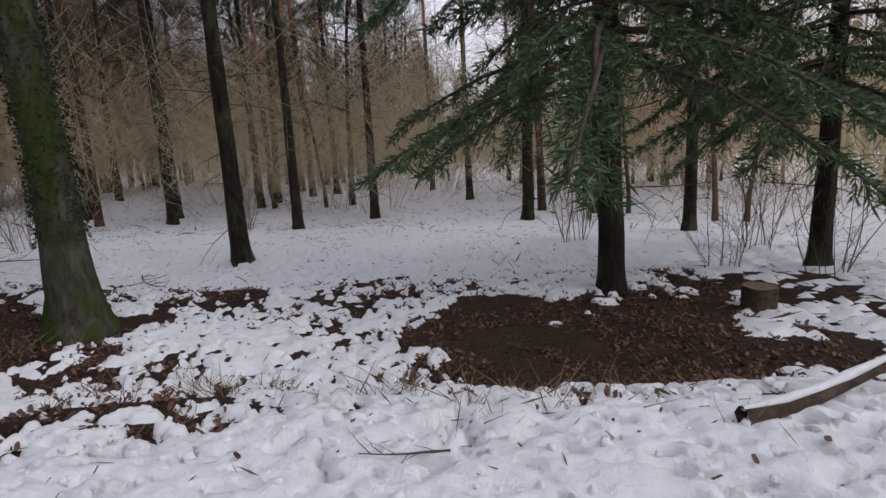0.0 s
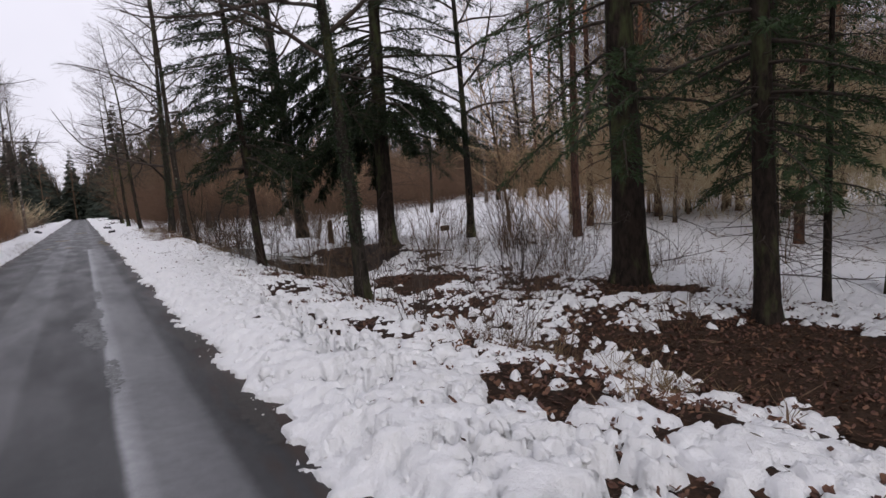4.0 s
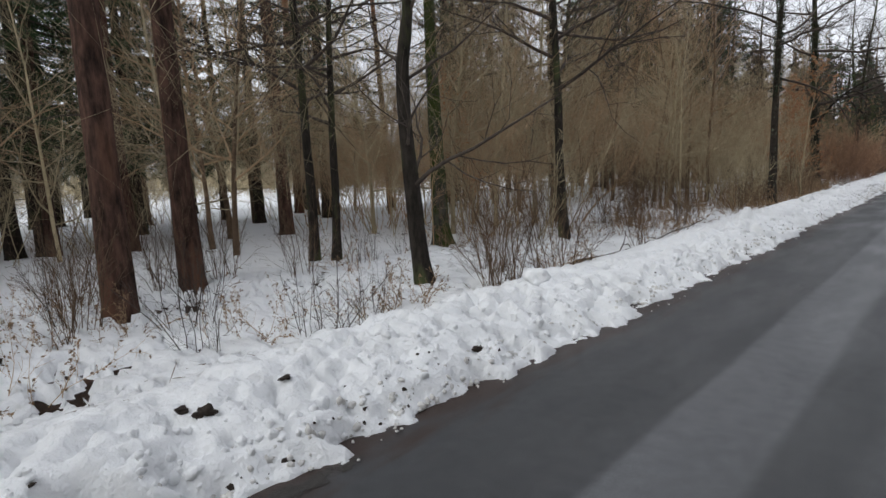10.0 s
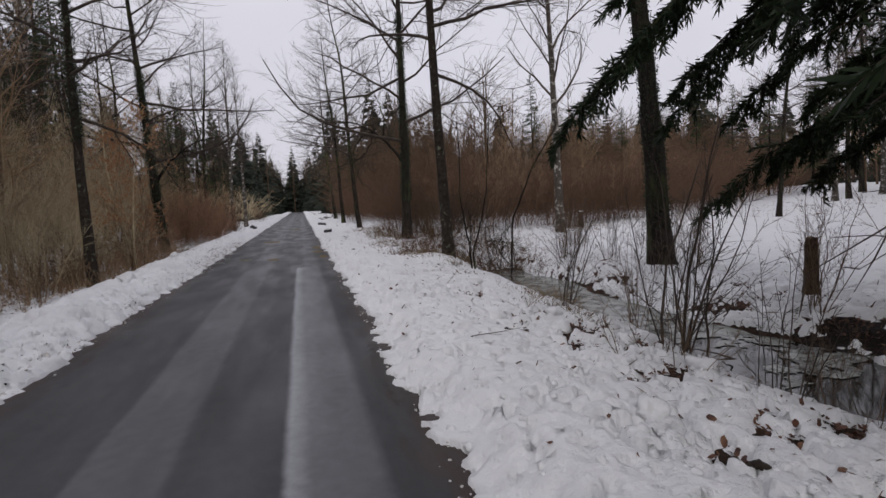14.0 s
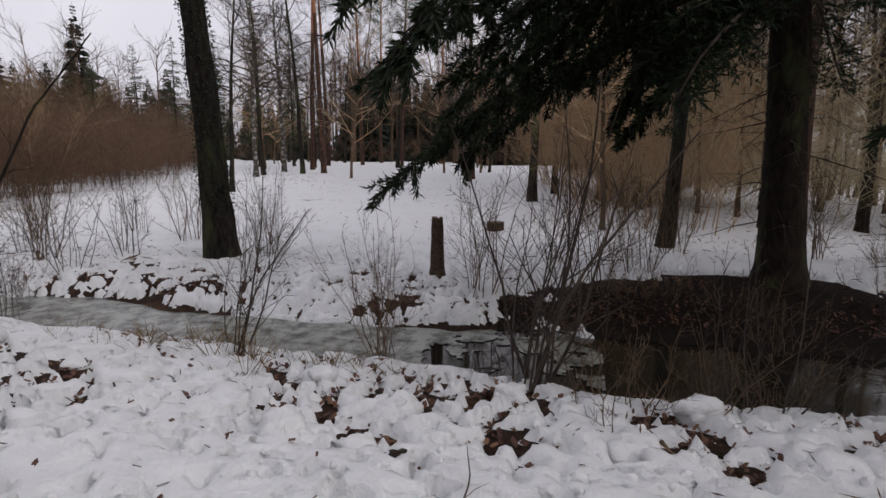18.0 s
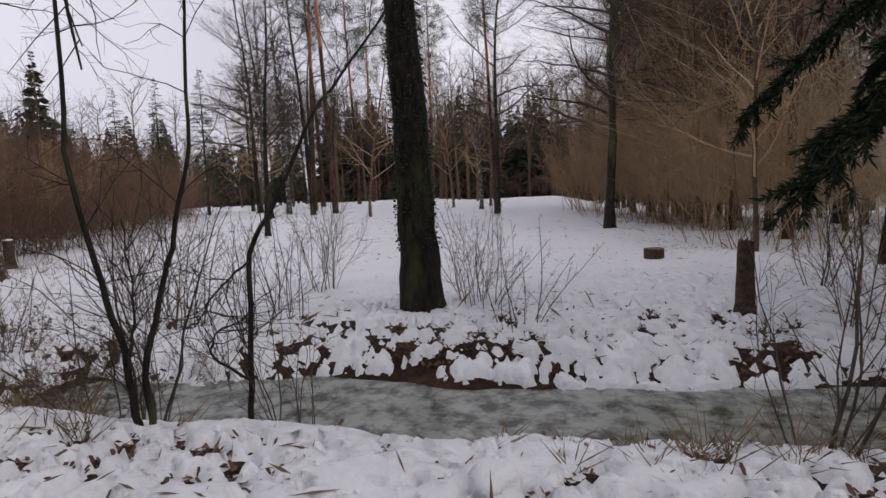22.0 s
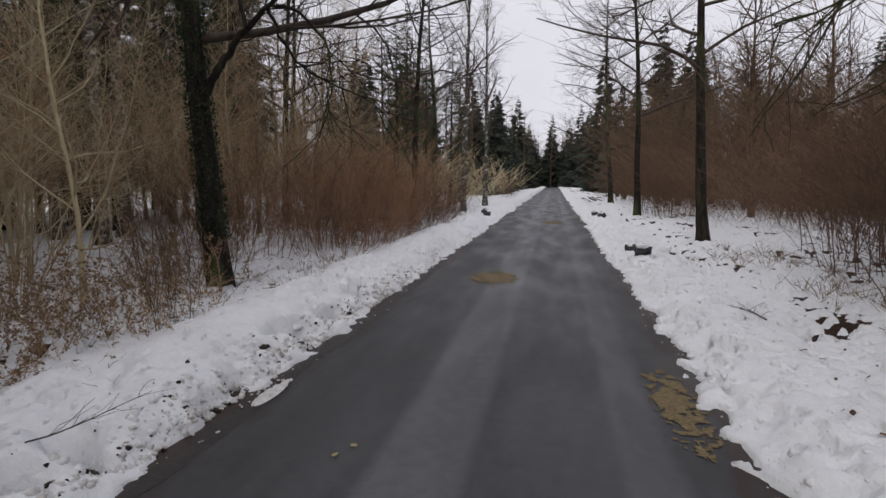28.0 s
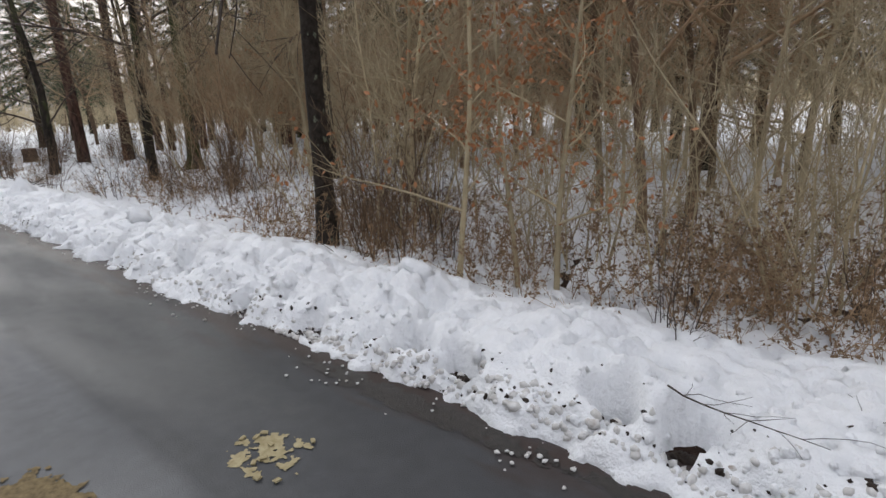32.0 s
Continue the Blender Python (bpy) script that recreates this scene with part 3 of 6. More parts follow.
def pine(seed, height, radius):
    rng = np.random.default_rng(seed)
    spine = wander(rng, (0, 0, -0.3), (rng.normal() * 0.02, 0, 1), height, 10, 0.01, 0.02)
    f = np.linspace(0, 1, 10)
    lower, upper, limbs, crown = Shape(), Shape(), Shape(), Shape()
    rad = radius * (1 - 0.75 * f)
    lower.tube(np.concatenate([spine[:1], spine[:1] + [[0, 0, 0.5]], spine[1:5]]), np.concatenate([[radius * 1.5], [radius * 1.12], rad[1:5]]), 10)
    upper.tube(spine[4:], rad[4:] * 0.995, 8)
    for k in range(26):
        h = height * (0.55 + 0.43 * k / 26)
        p = np.array([np.interp(h, spine[:, 2], spine[:, c]) for c in range(3)])
        az = k * 2.4 + rng.random()
        L = rng.uniform(1.2, 2.6)
        line = wander(rng, p, (math.cos(az), math.sin(az), 0.3), L, 6, 0.15, 0.03)
        limbs.tube(line, 0.035 * np.linspace(1, 0.25, 6), 4)
        for j in range(9):
            c = line[2 + j % 4] + rng.normal(size=3) * 0.35
            d = rng.normal(size=(70, 3))
            d[:, 2] = np.abs(d[:, 2])
            d /= np.linalg.norm(d, axis=1, keepdims=True)
            b0 = c + rng.normal(size=(70, 3)) * 0.16
            crown.blades(b0, b0 + d * 0.14, 0.012, rng)
    for k in range(10):
        h = rng.uniform(1.5, height * 0.5)
        p = np.array([np.interp(h, spine[:, 2], spine[:, c]) for c in range(3)])
        az = rng.uniform(0, 6.28)
        limbs.tube(wander(rng, p, (math.cos(az), math.sin(az), 0.1), rng.uniform(0.3, 1.1), 5, 0.15, 0), 0.014 * np.linspace(1, 0.3, 5), 3)
    return lower.mesh("trunk", [BARK_PINE]), upper.mesh("upper_trunk", [BARK_PINE_TOP]), limbs.mesh("branchwork", [TWIG_DARK]), crown.mesh("foliage", [NEEDLE])


def shrub(seed, height, stems, base=0.25, thick=0.011, sub=(9, 4), splay=0.35, twig=TWIG_BROWN, bend=0.09, lift=0.05, fine=0.0028, joined=False, leafy=0, low=0.15):
    """A leafless bush: one mesh for each stem with its twigs, or all joined."""
    rng = np.random.default_rng(seed)
    out, st = [], Shape()
    for k in range(stems):
        az, r = rng.uniform(0, 6.28), base * math.sqrt(rng.random())
        d = np.array([math.cos(az) * splay * rng.random(), math.sin(az) * splay * rng.random(), 1])
        L = height * rng.uniform(0.55, 1.1)
        line = wander(rng, (r * math.cos(az), r * math.sin(az), -0.15), d, L + 0.15, 8, bend, lift)
        r0 = thick * rng.uniform(0.6, 1.3)
        st.tube(line, r0 * np.linspace(1, 0.25, 8), 5)
        for j in range(sub[0]):
            g = low + (1 - low) * (j + rng.random()) / sub[0]
            q = np.array([np.interp(g, np.linspace(0, 1, 8), line[:, c]) for c in range(3)])
            L2 = L * 0.36 * (1.15 - g) * rng.uniform(0.6, 1.3)
            l2 = wander(rng, q, aside(rng, line[-1] - line[0], rng.uniform(0.4, 0.95)), L2, 5, 0.14, lift)
            r2 = max(fine, r0 * (1.05 - g) * 0.5)
            st.tube(l2, r2 * np.linspace(1, 0.5, 5), 3)
            for i in range(sub[1]):
                e = (i + rng.random()) / sub[1]
                q2 = np.array([np.interp(e, np.linspace(0, 1, 5), l2[:, c]) for c in range(3)])
                l3 = wander(rng, q2, aside(rng, l2[-1] - l2[0], rng.uniform(0.4, 0.9)), L2 * 0.5 * rng.uniform(0.4, 1.2), 3, 0.15, lift)
                st.tube(l3, np.array([1, 0.8, 0.5]) * fine, 3)
        if not joined:
            out.append(st.mesh("stem", [twig]))
            st = Shape()
    if leafy:
        for me in list(out):
            v = np.empty(len(me.vertices) * 3, np.float32)
            me.vertices.foreach_get("co", v)
            b = v.reshape(-1, 3)[rng.choice(len(me.vertices), leafy)]
            d = rng.normal(size=b.shape) - [0, 0, 0.5]
            d /= np.linalg.norm(d, axis=1, keepdims=True)
            lv = Shape()
            lv.blades(b, b + d * rng.uniform(0.02, 0.045, (leafy, 1)), 0.011, rng, 0.2)
            out.append(lv.mesh("withered_leaves", [LEAF_DRY], False))
    return [st.mesh("thicket", [twig])] if joined else out


KINDS = {}


def plant(key, name, make, label, category, m, group="", parts=("trunk", "crown")):
    """Builds a kind of plant at its first place, and copies it to the others."""
    if key not in KINDS:
        meshes = make()
        if parts == ():
            root = new(name, meshes[0])
            tagged(root, kind="stuff")
        else:
            root = new(name)
            for pname, me in zip(parts * (len(meshes) // len(parts)), meshes):
                ob = piece("withered_leaves" if me.name.startswith("withered") else pname, me, root)
                if pname == "branchwork" or ob.name.startswith("withered"):
                    tagged(ob, kind="stuff")
        tagged(root, label, category, group)
        KINDS[key] = root
        root.matrix_basis = m
        return root
    src = KINDS[key]
    keep, src_scale = src.matrix_basis.copy(), src.scale.copy()
    src.scale = (1, 1, 1)
    ob = copy_thing(src, m)
    src.matrix_basis = keep
    tagged(ob, label, category, group)
    return ob


# ---- the lie of the land ----
# The road runs along y, from x = -1.97 to 1.5; a ditch with water lies to its east.
# Bare needle mats under the conifers: x, y, half widths.
MATS = [(5.9, -1.6, 1.8, 2.2), (6.2, 7.1, 1.3, 2.6), (8.0, 21.4, 1.7, 3.0), (6.6, 15.5, 0.9, 1.2), (8.9, 11.2, 1.2, 1.2), (6.9, 4.4, 0.5, 0.6)]


def ditch(y):
    return step(y, 16.5, 20) * (1 - step(y, 32.5, 35.5))


def pool(y):
    """The ditch widens under the big spruces."""
    return step(y, 17.5, 19.5) * (1 - step(y, 23.5, 26))


def in_ditch(x, y):
    bend = 0.6 * (fbm(y, y * 0 + 5, 1.3, 2, 77) - 0.5) + 0.25 * (fbm(x, y, 0.4, 2, 78) - 0.5)
    return (x - 6.1 - bend - 0.15 * pool(y)) / (0.98 + 0.42 * pool(y))


def land(x, y):
    """Height of the bare ground."""
    x, y = np.asarray(x, float), np.asarray(y, float)
    g = -0.03 - 0.29 * step(x, 3.4, 5.6) - 0.2 * step(-x, 2.4, 4.6)
    g = g - 0.34 * ditch(y) * np.exp(-(in_ditch(x, y) ** 4))
    g = g - 0.16 * (1 - step(y, 14, 18)) * np.exp(-(((x - 5.0) / 0.7) ** 2))
    g = g - (1 - step(y, 13, 18)) * (0.14 * step(x, 5.2, 6.8) * (1 - step(y, 5.5, 8)) + 0.22 * step(x, 8.4, 10) + 0.35 * step(x, 11, 20))
    g = g + 0.3 * step(y, 36, 42) * step(x, 3, 5.5) + 0.14 * step(y, 36, 40) * step(x, 2.6, 3.6) * (1 - step(x, 6, 10))
    g = g + 0.12 * step(y, 36, 41) * step(-x, 3.4, 5.0)
    g = g + 0.24 * np.exp(-(((x - 4.2) / 0.8) ** 2) - ((y - 32.8) / 1.3) ** 2)
    g = g + 0.26 * np.exp(-(((x - 8.9) / 0.95) ** 2) - ((y - 21.4) / 2.2) ** 2)
    g = g + 1.15 * step(x, 9, 62) * step(y, 20, 27)
    far = step(np.hypot(x, y - 20), 12, 40)
    away = step(np.abs(x), 3.5, 8)
    g = g + away * (fbm(x, y, 3.0, 3, 3) - 0.5) * 0.22 + far * away * (fbm(x, y, 14.0, 2, 8) - 0.5) * 0.5 * (1 - step(x, 8, 11) * (1 - step(x, 60, 70)) * step(y, 20, 23) * (1 - step(y, 48, 54)))
    g = g + step(np.abs(x), 2.6, 3.6) * (1 - step(np.abs(x), 8, 9.2)) * (fbm(x, y, 0.35, 2, 4) - 0.5) * 0.05
    return np.where((x > -2.35) & (x < 1.95), np.minimum(g, -0.03), g)


def under_trees(x, y):
    m = np.full(np.shape(x), -9.0)
    for cx, cy, rx, ry in MATS:
        m = np.maximum(m, 1 - ((x - cx) / rx) ** 2 - ((y - cy) / ry) ** 2)
    return m


def patches(x, y):
    """Uneven cover with clods and holes of a hand's width."""
    clod = np.maximum(lumps(x, y, 0.16, 141), 0.9 * lumps(x, y, 0.095, 142))
    return fbm(x, y, 0.35, 2, 47) * 0.26 + fbm(x, y, 0.1, 2, 48) * 0.36 + 0.42 * clod


probe = np.random.default_rng(1).uniform(0, 60, (2, 20000))
PATCH_RANKS = np.quantile(patches(probe[0], probe[1]), np.linspace(0, 1, 60))


def snow(x, y):
    """Height of the snow's upper side; it dips under the ground where the ground shows."""
    x, y = np.asarray(x, float), np.asarray(y, float)
    g = land(x, y)
    east = x > 0
    er = 1.5 + (fbm(y, y * 0 + 3, 1.5, 2, 21) - 0.5) * 0.26 + (fbm(x, y, 0.17, 2, 22) - 0.5) * 0.34
    el = -1.97 + (fbm(y, y * 0 + 7, 1.7, 2, 31) - 0.5) * 0.26 + (fbm(x, y, 0.2, 2, 32) - 0.5) * 0.3
    d = np.where(east, x - er, el - x)
    big, mid, tiny = lumps(x, y, 0.25, 41), lumps(x, y, 0.14, 42), lumps(x, y, 0.09, 43)
    # share of the ground that shows, zone by zone
    south, north = 1 - step(y, 16.5, 20), step(y, 32, 36)
    middle = (1 - south) * (1 - north)
    wild = step(x - 1.1 * (1 - step(y, 0.5, 3.5)), 2.1, 3.3)
    share = 0.02 + wild * (0.42 * south + 0.34 * middle + 0.34 * north)
    share = share + 0.36 * south * step(x, 3.2, 4.2) * (1 - step(x, 9, 11)) * step(y, 6, 8)
    share = share + 0.08 * south * step(x, 3.0, 3.8) * (1 - step(x, 6, 8)) * (1 - step(y, 6, 8))
    share = share + 0.1 * middle * step(x, 6.6, 7.2) * (1 - step(x, 8.4, 9.8))
    share = share + 0.3 * step(y, 16.5, 18.5) * (1 - step(y, 24.0, 25.5)) * step(x, 4.0, 4.5) * (1 - step(x, 5.2, 5.6)) + 0.1 * south * step(x, 6.5, 7.5)
    share = share + 0.3 * step(x, 2.2, 2.9) * (1 - step(x, 4, 5)) * step(y, 8.5, 10) * (1 - step(y, 13.5, 15.5))
    share = share + 0.3 * step(x, 1.9, 2.4) * (1 - step(x, 3, 3.6)) * step(y, 2.5, 4.5) * (1 - step(y, 14, 16))
    share = share + 0.12 * north * step(x, 3.6, 4.4) - 0.2 * north * step(x, 7, 9)
    share = share + step(x, 3.2, 3.9) * (1 - step(x, 6.5, 7.5)) * (0.2 * step(y, 35, 36) * (1 - step(y, 38, 40.5)) - 0.14 * step(y, 31, 32.5) * (1 - step(y, 35, 36)))
    clearing = step(x, 9.2, 11) * step(y, 24.5, 26.5)
    share = share * (1 - 0.8 * clearing) * (1 - 0.65 * step(x, 9, 14))
    share = np.where(east, share, 0.01 + 0.28 * step(-x, 3.5, 4.8))
    near = (1 - step(x, 11.5, 13.5)) * (1 - step(-x, 8, 10))
    share = np.minimum(share * near * (0.5 + 1.0 * step(fbm(x, y, 1.1, 3, 45), 0.3, 0.7)), 0.64 + 0.16 * south)
    share = share + 1.4 * np.clip(under_trees(x, y) + np.where(y > 16, 1.6, 2.6) * (fbm(x, y, 0.8, 4, 46) - 0.46), 0.0, np.where(y > 16, 0.7, 0.55)) * step(x, 3, 4) * (under_trees(x, y) > -0.9)
    s = (np.interp(patches(x, y), PATCH_RANKS, np.linspace(0, 1, len(PATCH_RANKS))) - share) / 0.2
    full = step(s, 0, 1.2)
    thin = 1 - 0.55 * wild
    soft = np.where(east, 0.7 - wild * (0.18 * middle + 0.42 * (1 - middle)), 0.5)
    soft = soft * (0.1 + 0.9 * near)
    t = 0.065 * thin * np.tanh(1.6 * s) + soft * full * (0.03 * big + 0.052 * mid + 0.042 * tiny + 0.07 * np.maximum(0, fbm(x, y, 1.1, 2, 44) - 0.4))
    # east verge is deeper beside the road; the west bank is a ploughed ridge
    t = t + np.where(east, 0.09 * (1 - step(x, 2.4, 3.4)) * step(s, -0.5, 0.6), 0.0)
    crest = np.exp(-(((x + 2.95) / np.where(x < -2.95, 0.8, 0.5)) ** 2)) + 0.35 * np.exp(-(((x + 2.4) / 0.28) ** 2))
    ridge = crest * (0.17 + 0.24 * (fbm(x * 0.6, y, 0.8, 3, 51) - 0.45)) * (1 + 0.3 * (big - 0.5) + 0.3 * (mid - 0.5) + 0.15 * (tiny - 0.5))
    t = t + np.where(east, 0.0, ridge)
    # dirty clefts low on the bank
    cleft = np.clip((fbm(x, y, 0.3, 2, 53) - 0.6) * 7, 0, 1) * np.exp(-(((x + 2.28) / 0.22) ** 2))
    t = t - np.where(east, 0.0, 0.3 * cleft)
    t = t + np.where(east, 0.0, 0.3 * np.exp(-(((x + 2.92) / 0.2) ** 2) - ((y - 26.1) / 0.2) ** 2))
    side = np.where(east, 0.3 + 0.5 * fbm(x, y, 0.4, 2, 61), 0.1 + 0.22 * fbm(x, y, 0.4, 2, 61))
    t = np.where(t > 0, t * (0.25 + 0.75 * step(d, 0.0, side)), t) - 0.2 * (1 - step(d, -0.03, 0.02))
    wet = (ditch(y) > 0.5) & (np.abs(in_ditch(x - 0.12 * np.sin(y * 1.3), y)) < 0.74)
    t = np.where(wet & (g < -0.5), -0.2, t)
    return g + np.clip(t, -0.2, 0.9)


def axis(*runs):
    """Grid lines: runs of (from, to, spacing)."""
    out = []
    for a, b, s in runs:
        n = max(1, int(round((b - a) / s)))
        out += list(a + (b - a) * np.arange(n) / n)
    return np.array(out + [runs[-1][1]])


def sheet(name, xs, ys, height, material):
    X, Y = np.meshgrid(xs, ys, indexing="ij")
    Z = height(X, Y)
    nx, ny = len(xs), len(ys)
    i, j = np.meshgrid(np.arange(nx - 1), np.arange(ny - 1), indexing="ij")
    k = i * ny + j
    quads = np.stack([k, k + ny, k + ny + 1, k + 1], -1).reshape(-1, 4)
    return mesh_from(name, np.stack([X, Y, Z], -1), quads, None, [material])


gx = axis((-900, -200, 100), (-200, -60, 20), (-60, -15, 3), (-15, -6, 0.5), (-6, 3, 0.12), (3, 9.2, 0.06), (9.2, 16, 0.4), (16, 60, 3), (60, 200, 20), (200, 900, 100))
gy = axis((-900, -100, 100), (-100, -20, 8), (-20, -8, 1), (-8, -3, 0.14), (-3, 43, 0.07), (43, 56, 0.14), (56, 80, 1), (80, 200, 10), (200, 900, 100))
ground = tagged(new("ground", sheet("ground", gx, gy, lambda x, y: land(x, y) - 0.01 - 0.06 * step(np.abs(x), 9.4, 11), LITTER)), "brown leaf litter and needle floor of the wood", "ground", kind="structure")

sx = axis((-900, -200, 100), (-200, -60, 20), (-60, -20, 2.5), (-20, -9, 0.4), (-9, -4.6, 0.11), (-4.6, -3.3, 0.055), (-3.3, -1.75, 0.032), (-1.75, 1.2, 0.5), (1.2, 4.6, 0.028), (4.6, 8.0, 0.042), (8.0, 13, 0.08), (13, 22, 0.4), (22, 60, 2.5), (60, 200, 20), (200, 900, 100))
sy = axis((-900, -100, 100), (-100, -20, 6), (-20, -7, 0.4), (-7, -3, 0.1), (-3, 47, 0.036), (47, 56, 0.1), (56, 80, 0.4), (80, 200, 6), (200, 900, 100))
snow_cover = tagged(new("snow_cover", sheet("snow_cover", sx, sy, snow, SNOW)), "trodden and ploughed white snow, patchy under the trees", "snow", kind="structure")


def needle_mats(mats, material):
    """Dark fallen needles on the ground under each conifer."""
    out = Shape()
    for cx, cy, rx, ry in mats:
        xs, ys = np.arange(cx - rx * 1.2, cx + rx * 1.2, 0.07), np.arange(cy - ry * 1.2, cy + ry * 1.2, 0.07)
        X, Y = np.meshgrid(xs, ys, indexing="ij")
        keep = 1 - ((X - cx) / rx) ** 2 - ((Y - cy) / ry) ** 2 + 2.4 * (fbm(X, Y, 0.8, 4, 46) - 0.5) > 0
        nx, ny = len(xs), len(ys)
        i, j = np.meshgrid(np.arange(nx - 1), np.arange(ny - 1), indexing="ij")
        q = i * ny + j
        out.add(np.stack([X, Y, land(X, Y) + 0.003], -1), np.stack([q, q + ny, q + ny + 1, q + 1], -1)[keep[:-1, :-1]].reshape(-1, 4))
    return out.mesh("needle_litter", [material])


needle_litter = tagged(new("needle_litter", needle_mats([m for m in MATS if m[1] < 17], NEEDLE_MAT)), "dark brown fallen spruce needles under the trees", "needles", kind="stuff")
# this bank's near-black colour includes the big spruce's shade
peat = tagged(new("peat_bank", needle_mats([m for m in MATS if m[1] > 17], SHADED_PEAT)), "wet black peat bank under the big spruce", "earth", kind="stuff")

# ---- the road ----
ry = axis((-300, 190, 4))
rx = np.array([-2.3, -1.97, -1.2, -0.25, 0.7, 1.5, 1.85])
road = tagged(new("road", sheet("road", rx, ry, lambda x, y: 0.0 - 0.006 * np.abs(x + 0.25) - 0.02 * (np.abs(x + 0.25) > 1.9), ASPHALT)), "wet dark asphalt lane with pale worn wheel tracks", "road", kind="structure")

# ---- water and slush in the ditch ----
wx, wy = axis((4.4, 8.3, 0.3)), axis((15.5, 37, 0.3))
water = tagged(new("water", sheet("water", wx, wy, lambda x, y: -0.56 + 0 * x, WATER)), "still dark water in the roadside ditch", "water", kind="structure")


def slush():
    xs, ys = axis((4.7, 7.7, 0.035)), axis((23.5, 38, 0.035))
    X, Y = np.meshgrid(xs, ys, indexing="ij")
    keep = (fbm(X, Y, 0.6, 4, 71) + 0.5 * step(Y, 24.2, 26.8)) > 0.62
    nx, ny = len(xs), len(ys)
    i, j = np.meshgrid(np.arange(nx - 1), np.arange(ny - 1), indexing="ij")
    k = i * ny + j
    quads = np.stack([k, k + ny, k + ny + 1, k + 1], -1)[keep[:-1, :-1]].reshape(-1, 4)
    Z = -0.552 + 0.006 * fbm(X, Y, 0.3, 2, 72)
    return mesh_from("ice", np.stack([X, Y, Z], -1), quads, None, [ICE])


ice = tagged(new("ice", slush()), "milky grey thin ice on the ditch water", "ice", kind="stuff")


def h(x, y):
    return float(land(np.array([x]), np.array([y]))[0])


def hs(x, y):
    return float(max(snow(np.array([x]), np.array([y]))[0], land(np.array([x]), np.array([y]))[0]))


# ---- trees and bushes ----
TREE = ("trunk", "crown")
FIR = ("trunk", "branchwork", "foliage")


def tree_at(key, x, y, make, label, turn=0.0, size=1.0, group="", name="bare_tree", parts=TREE, lean=(0.0, 0.0), category="tree"):
    return plant(key, name, make, label, category, at(x, y, h(x, y), turn, size, lean), group, parts)


# east side, from the start of the walk on
fir_near = lambda: spruce(17, 19, 0.17, first=3.0, reach=3.4, dead=26, dense=1.25, every=0.28, needle=NEEDLE_LIGHT, droop=0.45, gap=0.12)
fir_low = lambda: spruce(11, 19, 0.2, first=2.9, reach=2.6, dead=24, dense=0.8, every=0.3, gap=0.36)
fir_big = lambda: spruce(12, 22, 0.3, first=3.0, reach=3.2, dead=24, dense=0.75, every=0.42, gap=0.42)
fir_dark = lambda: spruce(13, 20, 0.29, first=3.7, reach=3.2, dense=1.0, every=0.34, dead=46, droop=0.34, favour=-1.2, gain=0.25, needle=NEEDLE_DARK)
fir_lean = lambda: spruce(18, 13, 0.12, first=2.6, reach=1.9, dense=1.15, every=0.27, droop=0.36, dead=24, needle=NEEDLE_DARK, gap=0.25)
fir_slim = lambda: spruce(14, 15, 0.1, first=2.6, reach=1.5, dense=0.9, dead=26, gap=0.5)
fir_high = lambda: spruce(15, 21, 0.19, first=9.5, reach=2.2, dead=60)

tree_at("fir_near", 7.7, -2.25, fir_near, "dark spruce with drooping green lower branches on a needle mat", 20, 1.0, "spruces", "spruce", FIR, lean=(0.01, 0.03))
tree_at("fir_near", 9.2, -5.9, fir_near, "green spruce with hanging boughs at the wood's edge", 200, 0.95, "spruces", "spruce", FIR)
tree_at("fir_big", 8.67, 11.5, fir_big, "thick dark spruce with sweeping branches beside the ditch", 0, 1.0, "spruces", "spruce", FIR, lean=(-0.016, 0.016))
tree_at("fir_low", 7.5, 8.6, fir_low, "slender spruce with low green boughs over bare earth", 140, 0.75, "spruces", "spruce", FIR, lean=(-0.015, 0.02))
tree_at("fir_slim", 9.5, 9.5, fir_slim, "thin dead-branched young spruce", 10, 0.7, "spruces", "spruce", FIR)
tree_at("fir_slim", 9.18, 8.6, fir_slim, "thin dead-branched young spruce", 120, 0.6, "spruces", "spruce", FIR)
tree_at("fir_high", 11.33, 8.4, fir_high, "straight spruce trunk with bare lower branches", 200, 0.85, "spruces", "spruce", FIR)
tree_at("fir_high", 11.5, 4.6, fir_high, "straight brown spruce with dead lower twigs", 0, 1.0, "spruces", "spruce", FIR)
tree_at("fir_high", 17.7, 5.35, fir_high, "straight dark spruce trunk in snow", 80, 0.9, "spruces", "spruce", FIR)
tree_at("fir_high", 16.8, -2.05, fir_high, "straight dark spruce trunk in snow", 130, 0.9, "spruces", "spruce", FIR)
tree_at("fir_high", 13.4, -5.5, fir_high, "straight dark spruce trunk in snow", 250, 0.8, "spruces", "spruce", FIR)
tree_at("fir_lean", 4.42, 20.3, fir_lean, "leaning spruce with dark hanging boughs at the ditch", 75, 1.0, "spruces", "spruce", FIR, lean=(-0.05, 0.017))
big_fir = tree_at("fir_dark", 8.75, 21.1, fir_dark, "big dark spruce with wide low branches over black water", 0, 1.0, "spruces", "spruce", FIR, lean=(0.03, 0.055))
tree_at("fir_high", 21.1, 14.9, fir_high, "straight dark spruce trunk in snow", 30, 0.95, "spruces", "spruce", FIR)
tree_at("fir_high", 19.6, 10.6, fir_high, "straight dark spruce trunk in snow", 170, 0.95, "spruces", "spruce", FIR)


